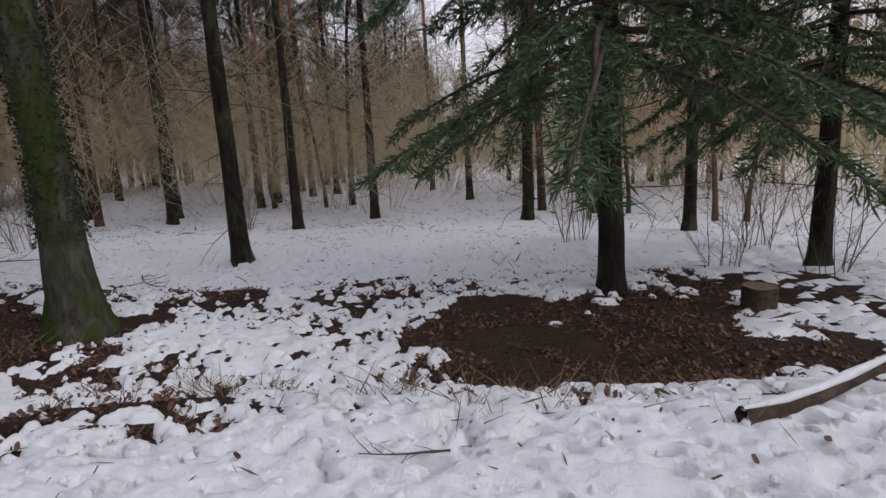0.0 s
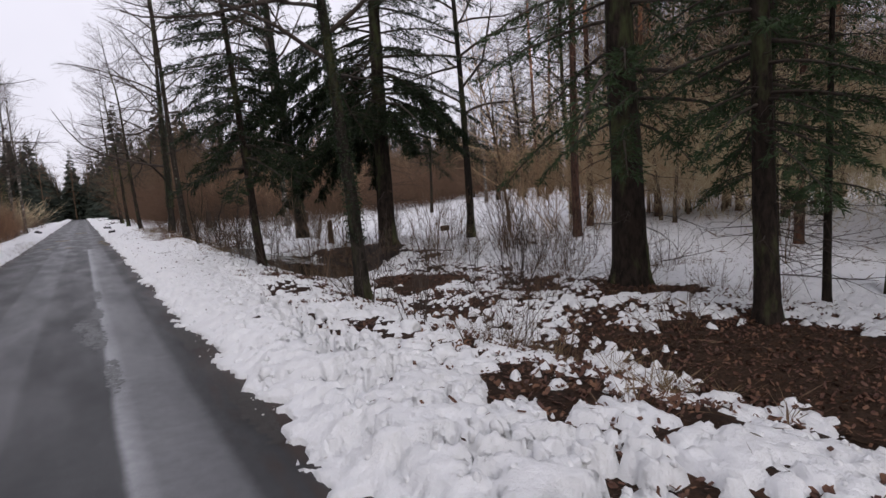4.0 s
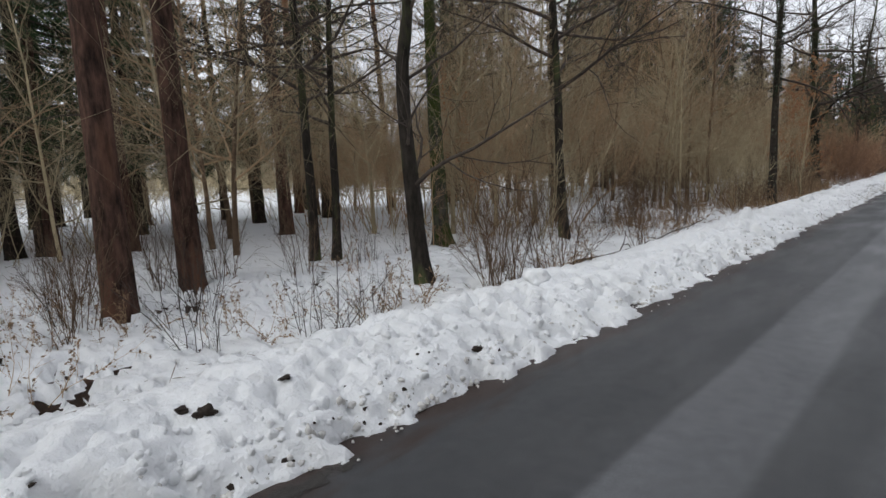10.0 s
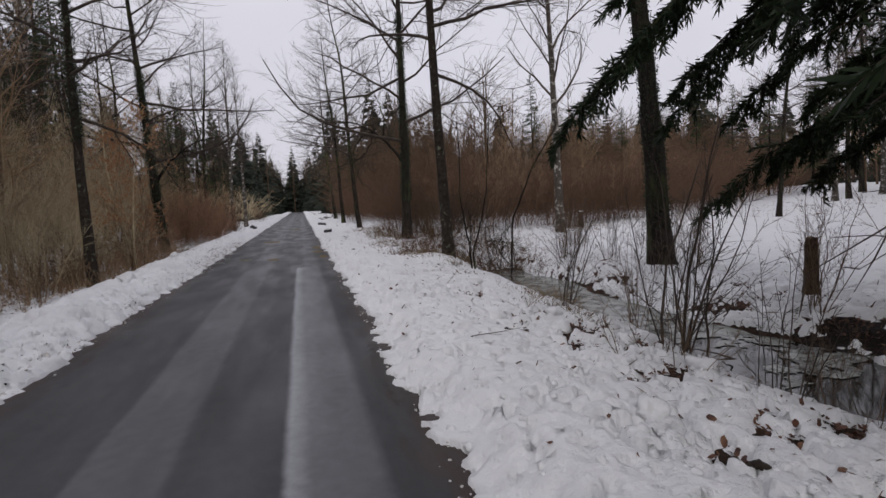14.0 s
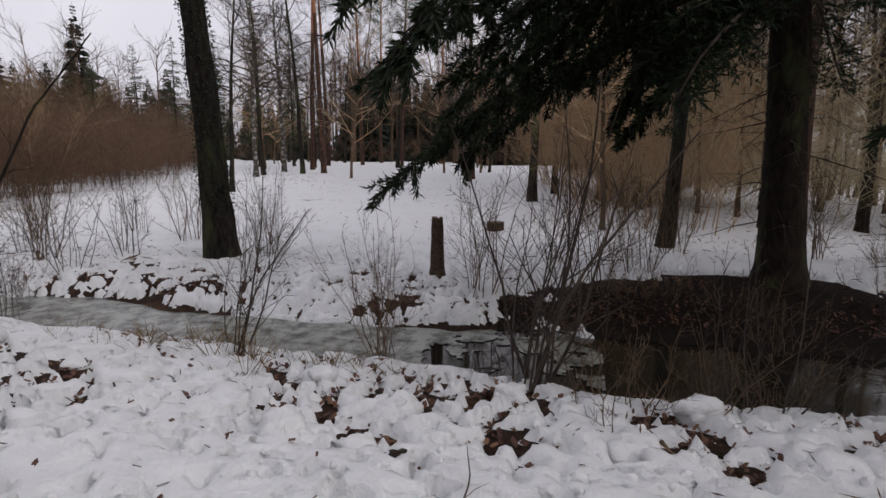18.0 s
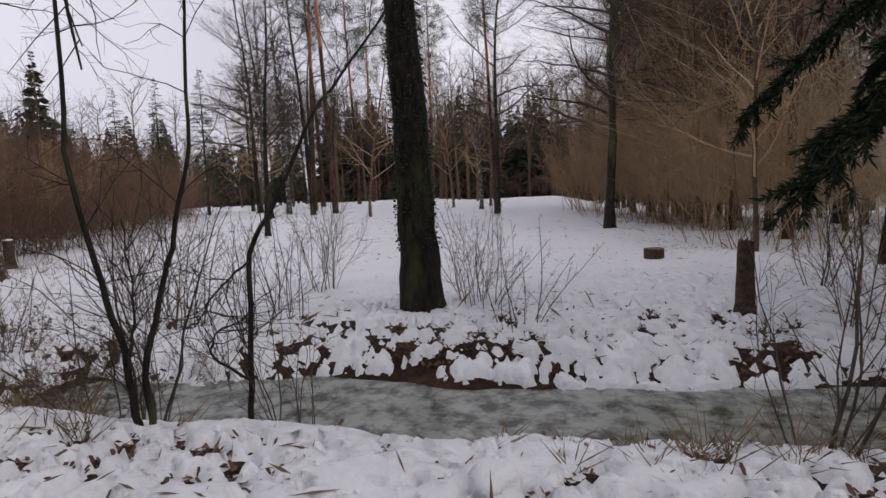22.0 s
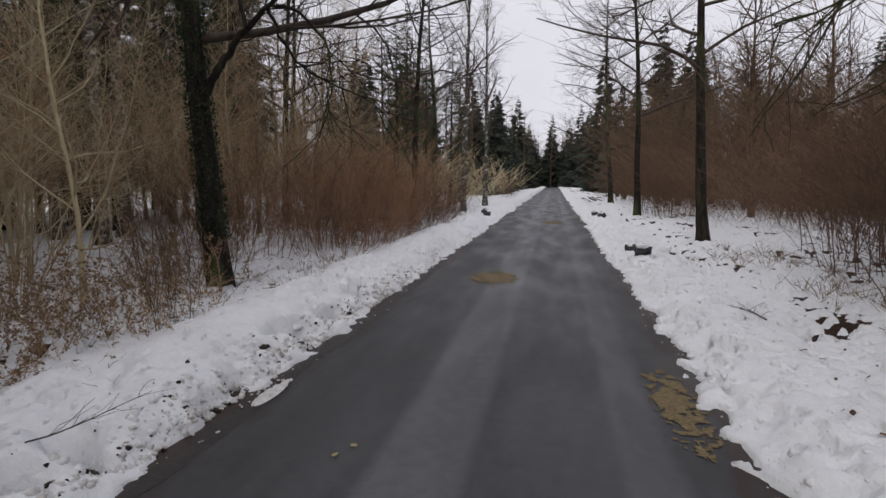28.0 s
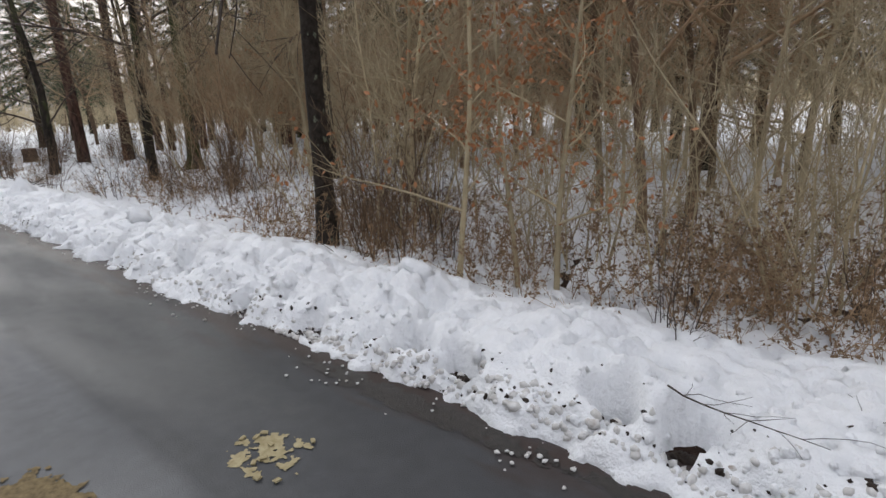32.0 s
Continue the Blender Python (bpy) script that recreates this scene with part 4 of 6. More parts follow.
def hanging_bough(root, foot, start, end, sag, seed):
    """A long needle-covered bough from the trunk to its drooping tip."""
    r = np.random.default_rng(seed)
    f = np.linspace(0, 1, 12)[:, None]
    a, b = np.array([*foot, 0.0]) + np.array([0, 0, start]), np.array(end, float)
    line = a + (b - a) * f + np.array([0, 0, 1.0]) * sag * 4 * f * (1 - f) + np.cumsum(r.normal(size=(12, 3)) * 0.03, 0) * f
    inv = np.array(root.matrix_basis.inverted())
    wood, green = Shape(), Shape()
    back = lambda q: q @ inv[:3, :3].T + inv[:3, 3]
    wood.tube(back(line), 0.035 * np.linspace(1, 0.2, 12), 5)
    ax = (b - a) / np.linalg.norm(b - a)
    sd = np.cross(ax, (0, 0, 1.0))
    for k in range(64):
        e = 0.3 + 0.7 * (k + r.random()) / 64
        q = np.array([np.interp(e, f[:, 0], line[:, c]) for c in range(3)])
        d = ax * 0.6 + sd * (1 if k % 2 else -1) * 0.7 + r.normal(size=3) * 0.2 - np.array([0, 0, r.uniform(0.1, 0.9)])
        L = r.uniform(0.35, 0.95) * (1.15 - e) ** 0.4
        l2 = wander(r, q, d, L, 6, 0.08, -0.08)
        wood.tube(back(l2), 0.006 * np.linspace(1, 0.3, 6), 3)
        g = np.repeat(np.linspace(0.05, 1, 34), 2)
        base = np.stack([np.interp(g, np.linspace(0, 1, 6), l2[:, c]) for c in range(3)], 1)
        dirs = d / np.linalg.norm(d) + r.normal(size=(68, 3)) * 0.6 - np.array([0, 0, 0.15])
        dirs /= np.linalg.norm(dirs, axis=1, keepdims=True)
        green.blades(back(base), back(base + dirs * r.uniform(0.07, 0.17, (68, 1))), 0.011, r)
    ob = piece("bough", wood.mesh("bough", [BARK_SPRUCE]), root)
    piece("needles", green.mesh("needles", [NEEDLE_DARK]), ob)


for k, (z0, tip, sag) in enumerate([(4.2, (7.0, 26.3, 1.3), 0.3), (4.6, (7.6, 25.7, 1.8), 0.4), (4.4, (8.2, 25.6, 1.5), 0.3), (5.0, (7.3, 24.9, 2.5), 0.35), (5.4, (8.9, 26.0, 2.2), 0.5), (5.2, (6.5, 25.3, 2.5), 0.4), (5.6, (8.0, 24.6, 3.2), 0.4), (6.2, (7.0, 24.3, 3.6), 0.4), (6.4, (8.6, 24.4, 4.0), 0.4), (4.0, (6.4, 23.4, 2.7), 0.2), (6.0, (6.2, 24.6, 3.4), 0.4), (6.6, (7.6, 25.4, 3.6), 0.5), (4.4, (8.0, 18.4, 2.9), 0.3), (4.8, (9.6, 18.0, 3.0), 0.3), (4.6, (7.0, 19.1, 3.2), 0.3), (5.4, (8.8, 17.6, 3.6), 0.4), (5.6, (10.4, 18.6, 3.2), 0.4), (4.6, (8.0, 23.4, 2.3), 0.2), (5.0, (8.7, 22.9, 2.7), 0.2), (4.4, (9.5, 23.2, 2.0), 0.2), (5.6, (9.7, 24.0, 3.0), 0.3), (5.2, (7.4, 22.5, 3.3), 0.2), (6.2, (9.2, 24.8, 3.8), 0.4), (6.2, (3.6, 25.1, 2.4), 0.8), (6.6, (4.2, 24.2, 3.0), 0.8), (6.4, (4.6, 25.6, 2.9), 0.7), (6.0, (5.2, 24.8, 2.7), 0.6), (6.8, (5.0, 23.3, 3.3), 0.6), (5.8, (5.8, 25.9, 2.5), 0.6), (7.2, (4.4, 24.8, 3.7), 0.9), (7.4, (5.6, 24.0, 4.0), 0.8)]):
    hanging_bough(big_fir, (8.75 + 0.03 * z0, 21.1 + 0.055 * z0), z0, tip, sag, 200 + k)

mossy = lambda: bare_tree(21, 19, 0.28, first=0.4, limbs=20, bark=BARK_MOSS, flare=1.9, lean=0.0, crook=0.006)
oak = lambda: bare_tree(22, 17, 0.2, first=0.24, limbs=30, twigs=(11, 8), bark=BARK_OAK, lean=0.03, spread=0.85, flare=1.4, lift=0.015, limb_len=0.4)
oak_b = lambda: bare_tree(23, 15, 0.15, first=0.26, limbs=30, twigs=(11, 8), bark=BARK_OAK, lean=0.03, flare=1.4, spread=0.8, lift=0.02, limb_len=0.38)
oak_straight = lambda: bare_tree(22, 16.5, 0.2, first=0.24, limbs=30, twigs=(11, 8), bark=BARK_OAK, lean=0.0, spread=0.85, flare=1.4, crook=0.008, lift=0.015, limb_len=0.4)
alder = lambda: bare_tree(24, 16, 0.15, first=0.27, limbs=26, twigs=(11, 8), bark=BARK_LICHEN, lean=0.0, flare=1.5, crook=0.008, spread=0.8, lift=0.015, limb_len=0.36)
birch = lambda: bare_tree(25, 17, 0.2, first=0.3, limbs=28, twigs=(8, 7), bark=BARK_BIRCH, lean=0.01, spread=0.4, crook=0.012, lift=0.0)
thick = lambda: bare_tree(26, 20, 0.3, first=0.33, limbs=22, bark=BARK_OAK, lean=0.0, flare=1.4, crook=0.012)
sapling = lambda: bare_tree(27, 7, 0.045, first=0.15, limbs=16, bark=TWIG_BROWN, lean=0.08, flare=1.2, twigs=(5, 3), crook=0.06)
crooked = lambda: bare_tree(28, 9, 0.15, first=0.1, limbs=16, bark=BARK_OAK, lean=0.1, flare=1.4, twigs=(6, 4), crook=0.08, spread=0.6)

tree_at("mossy", 6.8, 4.69, mossy, "thick tree with moss and ivy on its flared trunk", 0, 1.0, "", "mossy_tree", lean=(0.07, 0.055))
tree_at("oak_b", 4.5, 14.1, oak_b, "mossy dark trunk leaning over the verge", 40, 0.9, "roadside trees", lean=(-0.06, 0.04))
tree_at("oak", 22.7, 25.9, oak, "bare grey broadleaved tree in the clearing", 0, 0.95, "bare trees")
tree_at("alder", 4.42, 32.72, alder, "lichen-spotted alder trunk with brown sedge at its foot", 0, 1.0, "roadside trees", "alder", lean=(-0.06, -0.1))
tree_at("thick", 9.1, 30.32, thick, "stout dark oak standing behind the ditch", 90, 0.95, "bare trees", "oak", lean=(-0.045, 0.0))
oak_verge = tree_at("oak_verge", 4.76, 40.24, oak_straight, "ivy-clad roadside oak with an arching limb", 150, 0.97, "roadside trees", "oak")
tree_at("birch", 11.7, 40.7, birch, "pale birch with a dark cracked foot in snow", 0, 1.0, "birches", "birch", lean=(-0.03, 0.04))
tree_at("oak_b", 4.05, 51.2, oak_b, "bare roadside tree with spreading limbs", 200, 1.0, "roadside trees", lean=(-0.08, 0.015))
tree_at("oak_b", 3.9, 61.5, oak_b, "bare roadside tree with spreading limbs", 300, 1.0, "roadside trees")
tree_at("oak", 4.2, 76, oak, "bare roadside tree with spreading limbs", 10, 0.9, "roadside trees")
tree_at("oak_b", 27.0, 25.2, oak_b, "dark bare tree at the wood's edge", 100, 1.1, "bare trees")
tree_at("birch", 36, 45, birch, "bare slim tree in the clearing", 100, 0.9, "birches", "birch")
tree_at("oak_b", 45, 31.5, oak_b, "bare tree beside the snowy track", 30, 0.8, "bare trees")
tree_at("birch", 38.6, 32.2, birch, "slim dark tree at the edge of the snowy track", 60, 0.7, "birches", "birch")
tree_at("oak_b", 22.2, 39.5, oak_b, "slim dark tree standing alone in the snow", 80, 0.8, "bare trees")
tree_at("birch", 31, 44, birch, "bare slim tree in the clearing", 200, 0.8, "birches", "birch")


def bough(root, foot, turn, line, thick, seed, twigs=14):
    """A limb of a standing tree as (sideways, height) steps from its foot."""
    r = np.random.default_rng(seed)
    side = np.array([math.cos(radians(turn)), math.sin(radians(turn)), 0])
    u, k = np.linspace(0, len(line) - 1, len(line) * 4), np.arange(len(line))
    a, b = np.interp(u, k, [q[0] for q in line]), np.interp(u, k, [q[1] for q in line])
    pts = np.array([foot[0], foot[1], 0.0]) + a[:, None] * side + b[:, None] * np.array([0, 0, 1.0])
    pts[1:-1] = (pts[:-2] + pts[1:-1] + pts[2:]) / 3 + r.normal(size=(len(u) - 2, 3)) * 0.012
    inv = np.array(root.matrix_basis.inverted())
    s = Shape()
    lines = [(pts, thick * np.linspace(1, 0.25, len(u)), 7)]
    for _ in range(twigs):
        i = r.integers(len(u) // 3, len(u))
        l2 = wander(r, pts[i], aside(r, pts[i] - pts[i - 1], r.uniform(0.4, 1.0)), r.uniform(0.5, 1.4), 6, 0.2, 0.0)
        lines.append((l2, 0.01 * np.linspace(1, 0.3, 6), 4))
        lines += [(wander(r, l2[q], aside(r, l2[-1] - l2[0], 0.7), r.uniform(0.3, 0.7), 4, 0.2, 0.0), 0.005 * np.linspace(1, 0.5, 4), 3) for q in (1, 2, 3, 4)]
    for l, rad, sides in lines:
        s.tube(l @ inv[:3, :3].T + inv[:3, 3], rad, sides)
    piece("limb", s.mesh("limb", [BARK_OAK]), root)


for turn, line, thick, sd in [(155, [(0.0, 3.1), (0.18, 3.4), (0.45, 3.75), (0.8, 4.1), (1.15, 4.4), (1.8, 4.8), (2.6, 4.9)], 0.075, 1), (155, [(1.15, 4.4), (1.6, 4.3), (2.0, 3.8), (2.05, 3.2), (1.85, 2.6)], 0.03, 2), (158, [(1.1, 4.4), (1.3, 3.9), (1.6, 3.45), (2.3, 3.1), (3.1, 2.85)], 0.028, 3), (150, [(0.8, 4.1), (0.7, 4.8), (0.9, 5.6), (1.3, 6.4)], 0.035, 4)]:
    bough(oak_verge, (4.76, 40.24), turn, line, thick, sd)

# west side: pines, oaks and grey stems
pine_a, pine_b = lambda: pine(31, 21, 0.2), lambda: pine(32, 20, 0.15)
PINE = ("trunk", "upper_trunk", "branchwork", "foliage")
for k, (x, y, s, kind) in enumerate([(-7.5, 15.6, 1.0, 0), (-8.6, 16.95, 0.95, 0), (-14.4, 22.0, 1.0, 0), (-15.2, 18, 0.9, 1), (-11.5, 13.1, 1.0, 1), (-11.7, 13.9, 0.9, 1), (-12.8, 14.75, 1.0, 1), (-16.0, 16.4, 1.0, 1), (-18, 24, 1.0, 0), (-20, 19, 1.0, 1), (-22, 27, 1.0, 0), (-17, 11, 1.0, 0), (-21, 14, 1.0, 1), (-19, 30, 1.0, 1), (-24, 21, 1, 0)]):
    tree_at("pine%d" % kind, x, y, (pine_a, pine_b)[kind], "tall pine with reddish flaking bark in snow", k * 77, s, "pines", "pine", PINE)
for k, (x, y, key, mk, s, lab) in enumerate([
    (-5.4, 19.2, "crooked", crooked, 1.0, "crooked forked tree with a dark mossy foot"),
    (-8.3, 22.5, "mossy", mossy, 0.72, "mossy grey trunk behind the snowbank"),
    (-8.5, 19.2, "oak_b", oak_b, 0.7, "twin-stemmed young tree in snow"),
    (-8.2, 19.5, "oak_b", oak_b, 0.62, "twin-stemmed young tree in snow"),
    (-17, 31.4, "oak", oak, 0.9, "bare grey tree in the wood"),
    (-9.0, 28.3, "alder", alder, 0.85, "bare grey tree in the wood"),
    (-6.2, 24.4, "oak_b", oak_b, 0.8, "bare grey tree at the bank"),
    (-4.25, 33.8, "alder", alder, 0.9, "grey lichened roadside tree behind the bank"),
    (-4.92, 44.13, "oak_verge", oak_straight, 0.97, "roadside oak with ivy and a long limb over the road"),
    (-10.7, 47.9, "birch", birch, 0.9, "pale straight stem in the wood"),
    (-10.8, 43.9, "birch", birch, 0.95, "pale straight stem in the wood"),
    (-9.6, 55.4, "oak_b", oak_b, 1.0, "bare grey stem in the wood"),
    (-12.6, 48.5, "birch", birch, 0.9, "pale straight stem in the wood"),
    (-11.8, 49.95, "birch", birch, 1.0, "pale straight stem in the wood"),
    (-4.6, 66, "birch", birch, 0.9, "pale trunk beside the road"),
    (-4.4, 74, "birch", birch, 0.9, "pale trunk beside the road"),
    (-5.4, 58, "oak_b", oak_b, 0.95, "bare grey roadside tree in snow"),
    (-14, 36, "oak", oak, 0.9, "bare grey tree in the wood"),
    (-12, 60, "oak", oak, 0.9, "bare grey tree in the wood"),
    (-7, 70, "oak", oak, 0.9, "bare grey tree in the wood"),
]):
    tree_at(key, x, y, mk, lab, 0 if key == "oak_verge" else k * 53, s, "west wood trees", "bare_tree", lean=(-0.03, -0.03) if y == 44.13 else (0.0, 0.0))

olive_tree = lambda: bare_tree(29, 9, 0.06, first=0.1, limbs=30, bark=TWIG_OLIVE, twig=TWIG_OLIVE, lean=0.06, flare=1.3, twigs=(9, 6), crook=0.05, spread=0.6)
brown_tree = lambda: bare_tree(30, 12, 0.08, first=0.14, limbs=34, bark=TWIG_MID, twig=TWIG_BROWN, lean=0.04, flare=1.3, twigs=(9, 6), crook=0.04, spread=0.55)
rng = np.random.default_rng(15)
for k in range(80):
    y = rng.uniform(4, 62)
    x = -rng.uniform(7.0, 20) if y > 20 else -rng.uniform(9, 22)
    key, mk = (("olive_tree", olive_tree), ("brown_tree", brown_tree))[k % 2]
    tree_at(key, x, y, mk, "slim bare tree with a dense twiggy crown", rng.uniform(0, 360), rng.uniform(0.7, 1.15), "west wood trees", "bare_tree")
for k in range(8):
    tree_at("olive_tree", -rng.uniform(6.0, 9.5), rng.uniform(31, 44), olive_tree, "slim olive-stemmed young tree behind the bank", rng.uniform(0, 360), rng.uniform(0.6, 0.9), "west wood trees", "bare_tree")
for k in range(14):
    tree_at("brown_tree", rng.uniform(8, 40), rng.uniform(60, 78), brown_tree, "slim bare tree above the thicket", rng.uniform(0, 360), rng.uniform(0.6, 0.9), "east wood trees", "bare_tree")
for k in range(26):
    tree_at("brown_tree", rng.uniform(22, 50), rng.uniform(-14, 22), brown_tree, "slim bare tree of the east wood", rng.uniform(0, 360), rng.uniform(0.8, 1.1), "east wood trees", "bare_tree")

for k in range(18):
    x, y = 12.5 + k * 1.5 + rng.uniform(0, 1.2), rng.uniform(18.5, 23.8)
    key, mk, nm, pt = (("oak_b", oak_b, "bare_tree", TREE), ("pine1", pine_b, "pine", PINE), ("brown_tree", brown_tree, "bare_tree", TREE))[k % 3]
    tree_at(key, x, y, mk, "tall dark tree beside the snowy track", k * 71, rng.uniform(0.9, 1.15), "trees by the track", nm, pt)
for k in range(26):
    x = rng.uniform(33, 62)
    y = 26 + (x - 1) * rng.uniform(0.08, 0.62)
    key, mk, nm, pt = (("oak_b", oak_b, "bare_tree", TREE), ("brown_tree", brown_tree, "bare_tree", TREE), ("pine1", pine_b, "pine", PINE))[k % 3]
    tree_at(key, x, y, mk, "tall bare tree at the far end of the clearing", k * 71, rng.uniform(0.95, 1.25), "trees of the clearing", nm, pt)
for k in range(18):
    tree_at("brown_tree", rng.uniform(13, 32), rng.uniform(-22, -5), brown_tree, "slim bare tree of the east wood", k * 57, rng.uniform(0.8, 1.1), "east wood trees", "bare_tree")
for k in range(26):
    x, y = -rng.uniform(6, 26), rng.uniform(-26, 5)
    key, mk, nm, pt = (("brown_tree", brown_tree, "bare_tree", TREE), ("fir_low", fir_low, "spruce", FIR))[k % 2]
    tree_at(key, x, y, mk, "dark tree at the back of the wood", k * 71, rng.uniform(0.8, 1.1), "west wood trees", nm, pt)
for k in range(34):
    x, y = rng.uniform(24, 62), rng.uniform(4, 23.5)
    tree_at("oak_b" if k % 3 else "pine1", x, y, oak_b if k % 3 else pine_b, "tall bare tree at the edge of the clearing", k * 61, rng.uniform(0.9, 1.15), "east wood trees", "bare_tree" if k % 3 else "pine", TREE if k % 3 else PINE)

# dark conifers at the back of the west wood
rng = np.random.default_rng(5)
for k in range(26):
    x, y = -rng.uniform(16, 26), 30 + k * 1.5 + rng.normal()
    tree_at("fir_low", x, y, fir_low, "dark spruce at the back of the wood", rng.uniform(0, 360), rng.uniform(0.75, 1.0), "spruces", "spruce", FIR)
for k in range(24):
    tree_at("fir_low", -rng.uniform(16, 26), rng.uniform(4, 26), fir_low, "dark spruce at the back of the wood", rng.uniform(0, 360), rng.uniform(0.75, 1.0), "spruces", "spruce", FIR)
for k in range(14):
    x, y = -rng.uniform(22, 34), 6 + k * 2 + rng.normal()
    tree_at("fir_low", x, y, fir_low, "dark spruce at the back of the wood", rng.uniform(0, 360), rng.uniform(0.75, 1.0), "spruces", "spruce", FIR)
for k in range(18):
    tree_at("fir_low", -rng.uniform(13, 19), 44 + k * 1.1 + rng.normal(), fir_low, "dark spruce at the back of the wood", rng.uniform(0, 360), rng.uniform(0.7, 0.95), "spruces", "spruce", FIR)
# trunks of the east wood south of the track
for k in range(26):
    x, y = rng.uniform(15, 42), rng.uniform(-12, 24)
    if 24 < y < 33 or (x < 19 and y > 9 and y < 24 and k % 3):
        continue
    if k % 2:
        tree_at("pine1", x, y, pine_b, "straight dark trunk in the far wood", k * 40, rng.uniform(0.7, 1.0), "pines", "pine", PINE)
    else:
        tree_at("fir_high", x, y, fir_high, "straight dark spruce trunk in the far wood", k * 40, rng.uniform(0.7, 1.0), "spruces", "spruce", FIR)

# more trees that close the gaps of the woods
extra = np.random.default_rng(21)
for k in range(14):
    tree_at("fir_low", -extra.uniform(12.5, 17), 43 + k * 1.3 + extra.normal(), fir_low, "dark green spruce among the bare stems", extra.uniform(0, 360), extra.uniform(0.6, 0.85), "spruces", "spruce", FIR)
for k in range(14):
    tree_at("brown_tree", extra.uniform(21, 36), extra.uniform(19, 23.8), brown_tree, "slim dark tree with a dense crown beside the snowy track", extra.uniform(0, 360), extra.uniform(0.8, 1.1), "trees by the track", "bare_tree")
# conifers that stand above the thicket beyond the clearing
for k, (x, y, s) in enumerate([(24.2, 71.1, 0.72), (29.2, 67.7, 0.58), (26.6, 69.6, 0.5), (31.2, 66, 0.5), (36, 61.5, 0.48), (37.5, 58.8, 0.52), (39.2, 56.7, 0.56), (40.8, 54, 0.6), (42.2, 51, 0.74), (44.4, 49, 0.68), (16, 75, 0.45), (20, 73.5, 0.5)]):
    tree_at("fir_low", x, y, fir_low, "dark spruce rising above the thicket", k * 83, s, "spruces", "spruce", FIR)
# conifers close to the road's west side further on
for k, (x, y, s) in enumerate([(-7.2, 62, 0.5), (-9, 65.5, 0.6), (-7.4, 69, 0.55), (-7, 75, 0.6), (-9.5, 72, 0.7), (-7.6, 82, 0.6)]):
    tree_at("fir_low", x, y, fir_low, "dark spruce near the roadside", k * 67, s, "spruces", "spruce", FIR)

# bushes
BUSH = ("stem",)
BUSHES = {
    "thin": (lambda: shrub(41, 1.5, 9, sub=(6, 3), twig=TWIG_DARK, thick=0.008), "thin leafless bush with dark stems in snow"),
    "tall": (lambda: shrub(42, 2.6, 12, base=0.3, sub=(9, 5), twig=TWIG_MID, thick=0.011, bend=0.13), "tall leafless bush with many brown stems"),
    "russet": (lambda: shrub(43, 3.3, 22, base=1.0, sub=(13, 6), twig=TWIG_RED, splay=0.7, thick=0.009, fine=0.0032, bend=0.11, joined=True), "dense russet-brown leafless thicket"),
    "rust": (lambda: shrub(46, 3.3, 22, base=1.0, sub=(13, 6), twig=TWIG_RUST, splay=0.7, thick=0.009, fine=0.0034, bend=0.14, joined=True), "dense rust-red leafless bush behind the snowbank"),
    "olive": (lambda: shrub(44, 4.6, 10, base=0.9, sub=(18, 8), low=0.34, twig=TWIG_OLIVE, splay=0.8, thick=0.012, fine=0.0032, bend=0.12, joined=True), "dense olive-brown leafless thicket"),
    "brown": (lambda: shrub(45, 4.6, 10, base=0.9, sub=(18, 8), low=0.34, twig=TWIG_BROWN, splay=0.8, thick=0.012, fine=0.0032, bend=0.12, joined=True), "dense brown leafless thicket"),
    "low": (lambda: shrub(46, 0.75, 16, base=0.3, sub=(6, 4), bend=0.2, twig=TWIG_MID, thick=0.0045, splay=1.1, fine=0.0018), "low tangle of brown twigs in snow"),
    "crook": (lambda: shrub(48, 3.4, 4, base=0.18, sub=(8, 4), twig=TWIG_DARK, thick=0.017, splay=0.22, bend=0.17, lift=0.12), "few tall crooked dark stems at the ditch"),
    "scrub": (lambda: shrub(49, 1.35, 8, base=0.4, sub=(9, 5), twig=TWIG_MID, thick=0.007, splay=0.9, bend=0.2, lift=0.03, fine=0.0022, leafy=40), "dense low scrub of brown twigs and withered leaves in snow"),
    "sapling": (lambda: shrub(50, 3.6, 6, base=0.35, sub=(14, 7), twig=TWIG_OLIVE, thick=0.016, splay=0.45, bend=0.1, fine=0.003), "many-stemmed olive-brown young tree behind the bank"),
    "arch": (lambda: shrub(47, 2.2, 7, base=0.2, sub=(7, 4), twig=TWIG_DARK, thick=0.016, splay=0.5, bend=0.12), "dark crooked shrub stems at the water"),
}


def bramble(twig, leaf, leaves=420):
    """Low tangled brambles with withered leaves: all stems in one mesh, the leaves in another."""
    stems = shrub(52, 1.3, 10, base=0.6, sub=(7, 4), twig=twig, thick=0.007, splay=1.0, bend=0.22, lift=0.02, fine=0.0024, joined=True)
    r = np.random.default_rng(53)
    v = np.empty(len(stems[0].vertices) * 3, np.float32)
    stems[0].vertices.foreach_get("co", v)
    b = v.reshape(-1, 3)[r.choice(len(stems[0].vertices), leaves)]
    d = r.normal(size=b.shape) - [0, 0, 0.4]
    d /= np.linalg.norm(d, axis=1, keepdims=True)
    lv = Shape()
    lv.blades(b, b + d * r.uniform(0.025, 0.06, (leaves, 1)), 0.014, r, 0.2)
    return stems[0], lv.mesh("withered_leaves", [leaf], False)


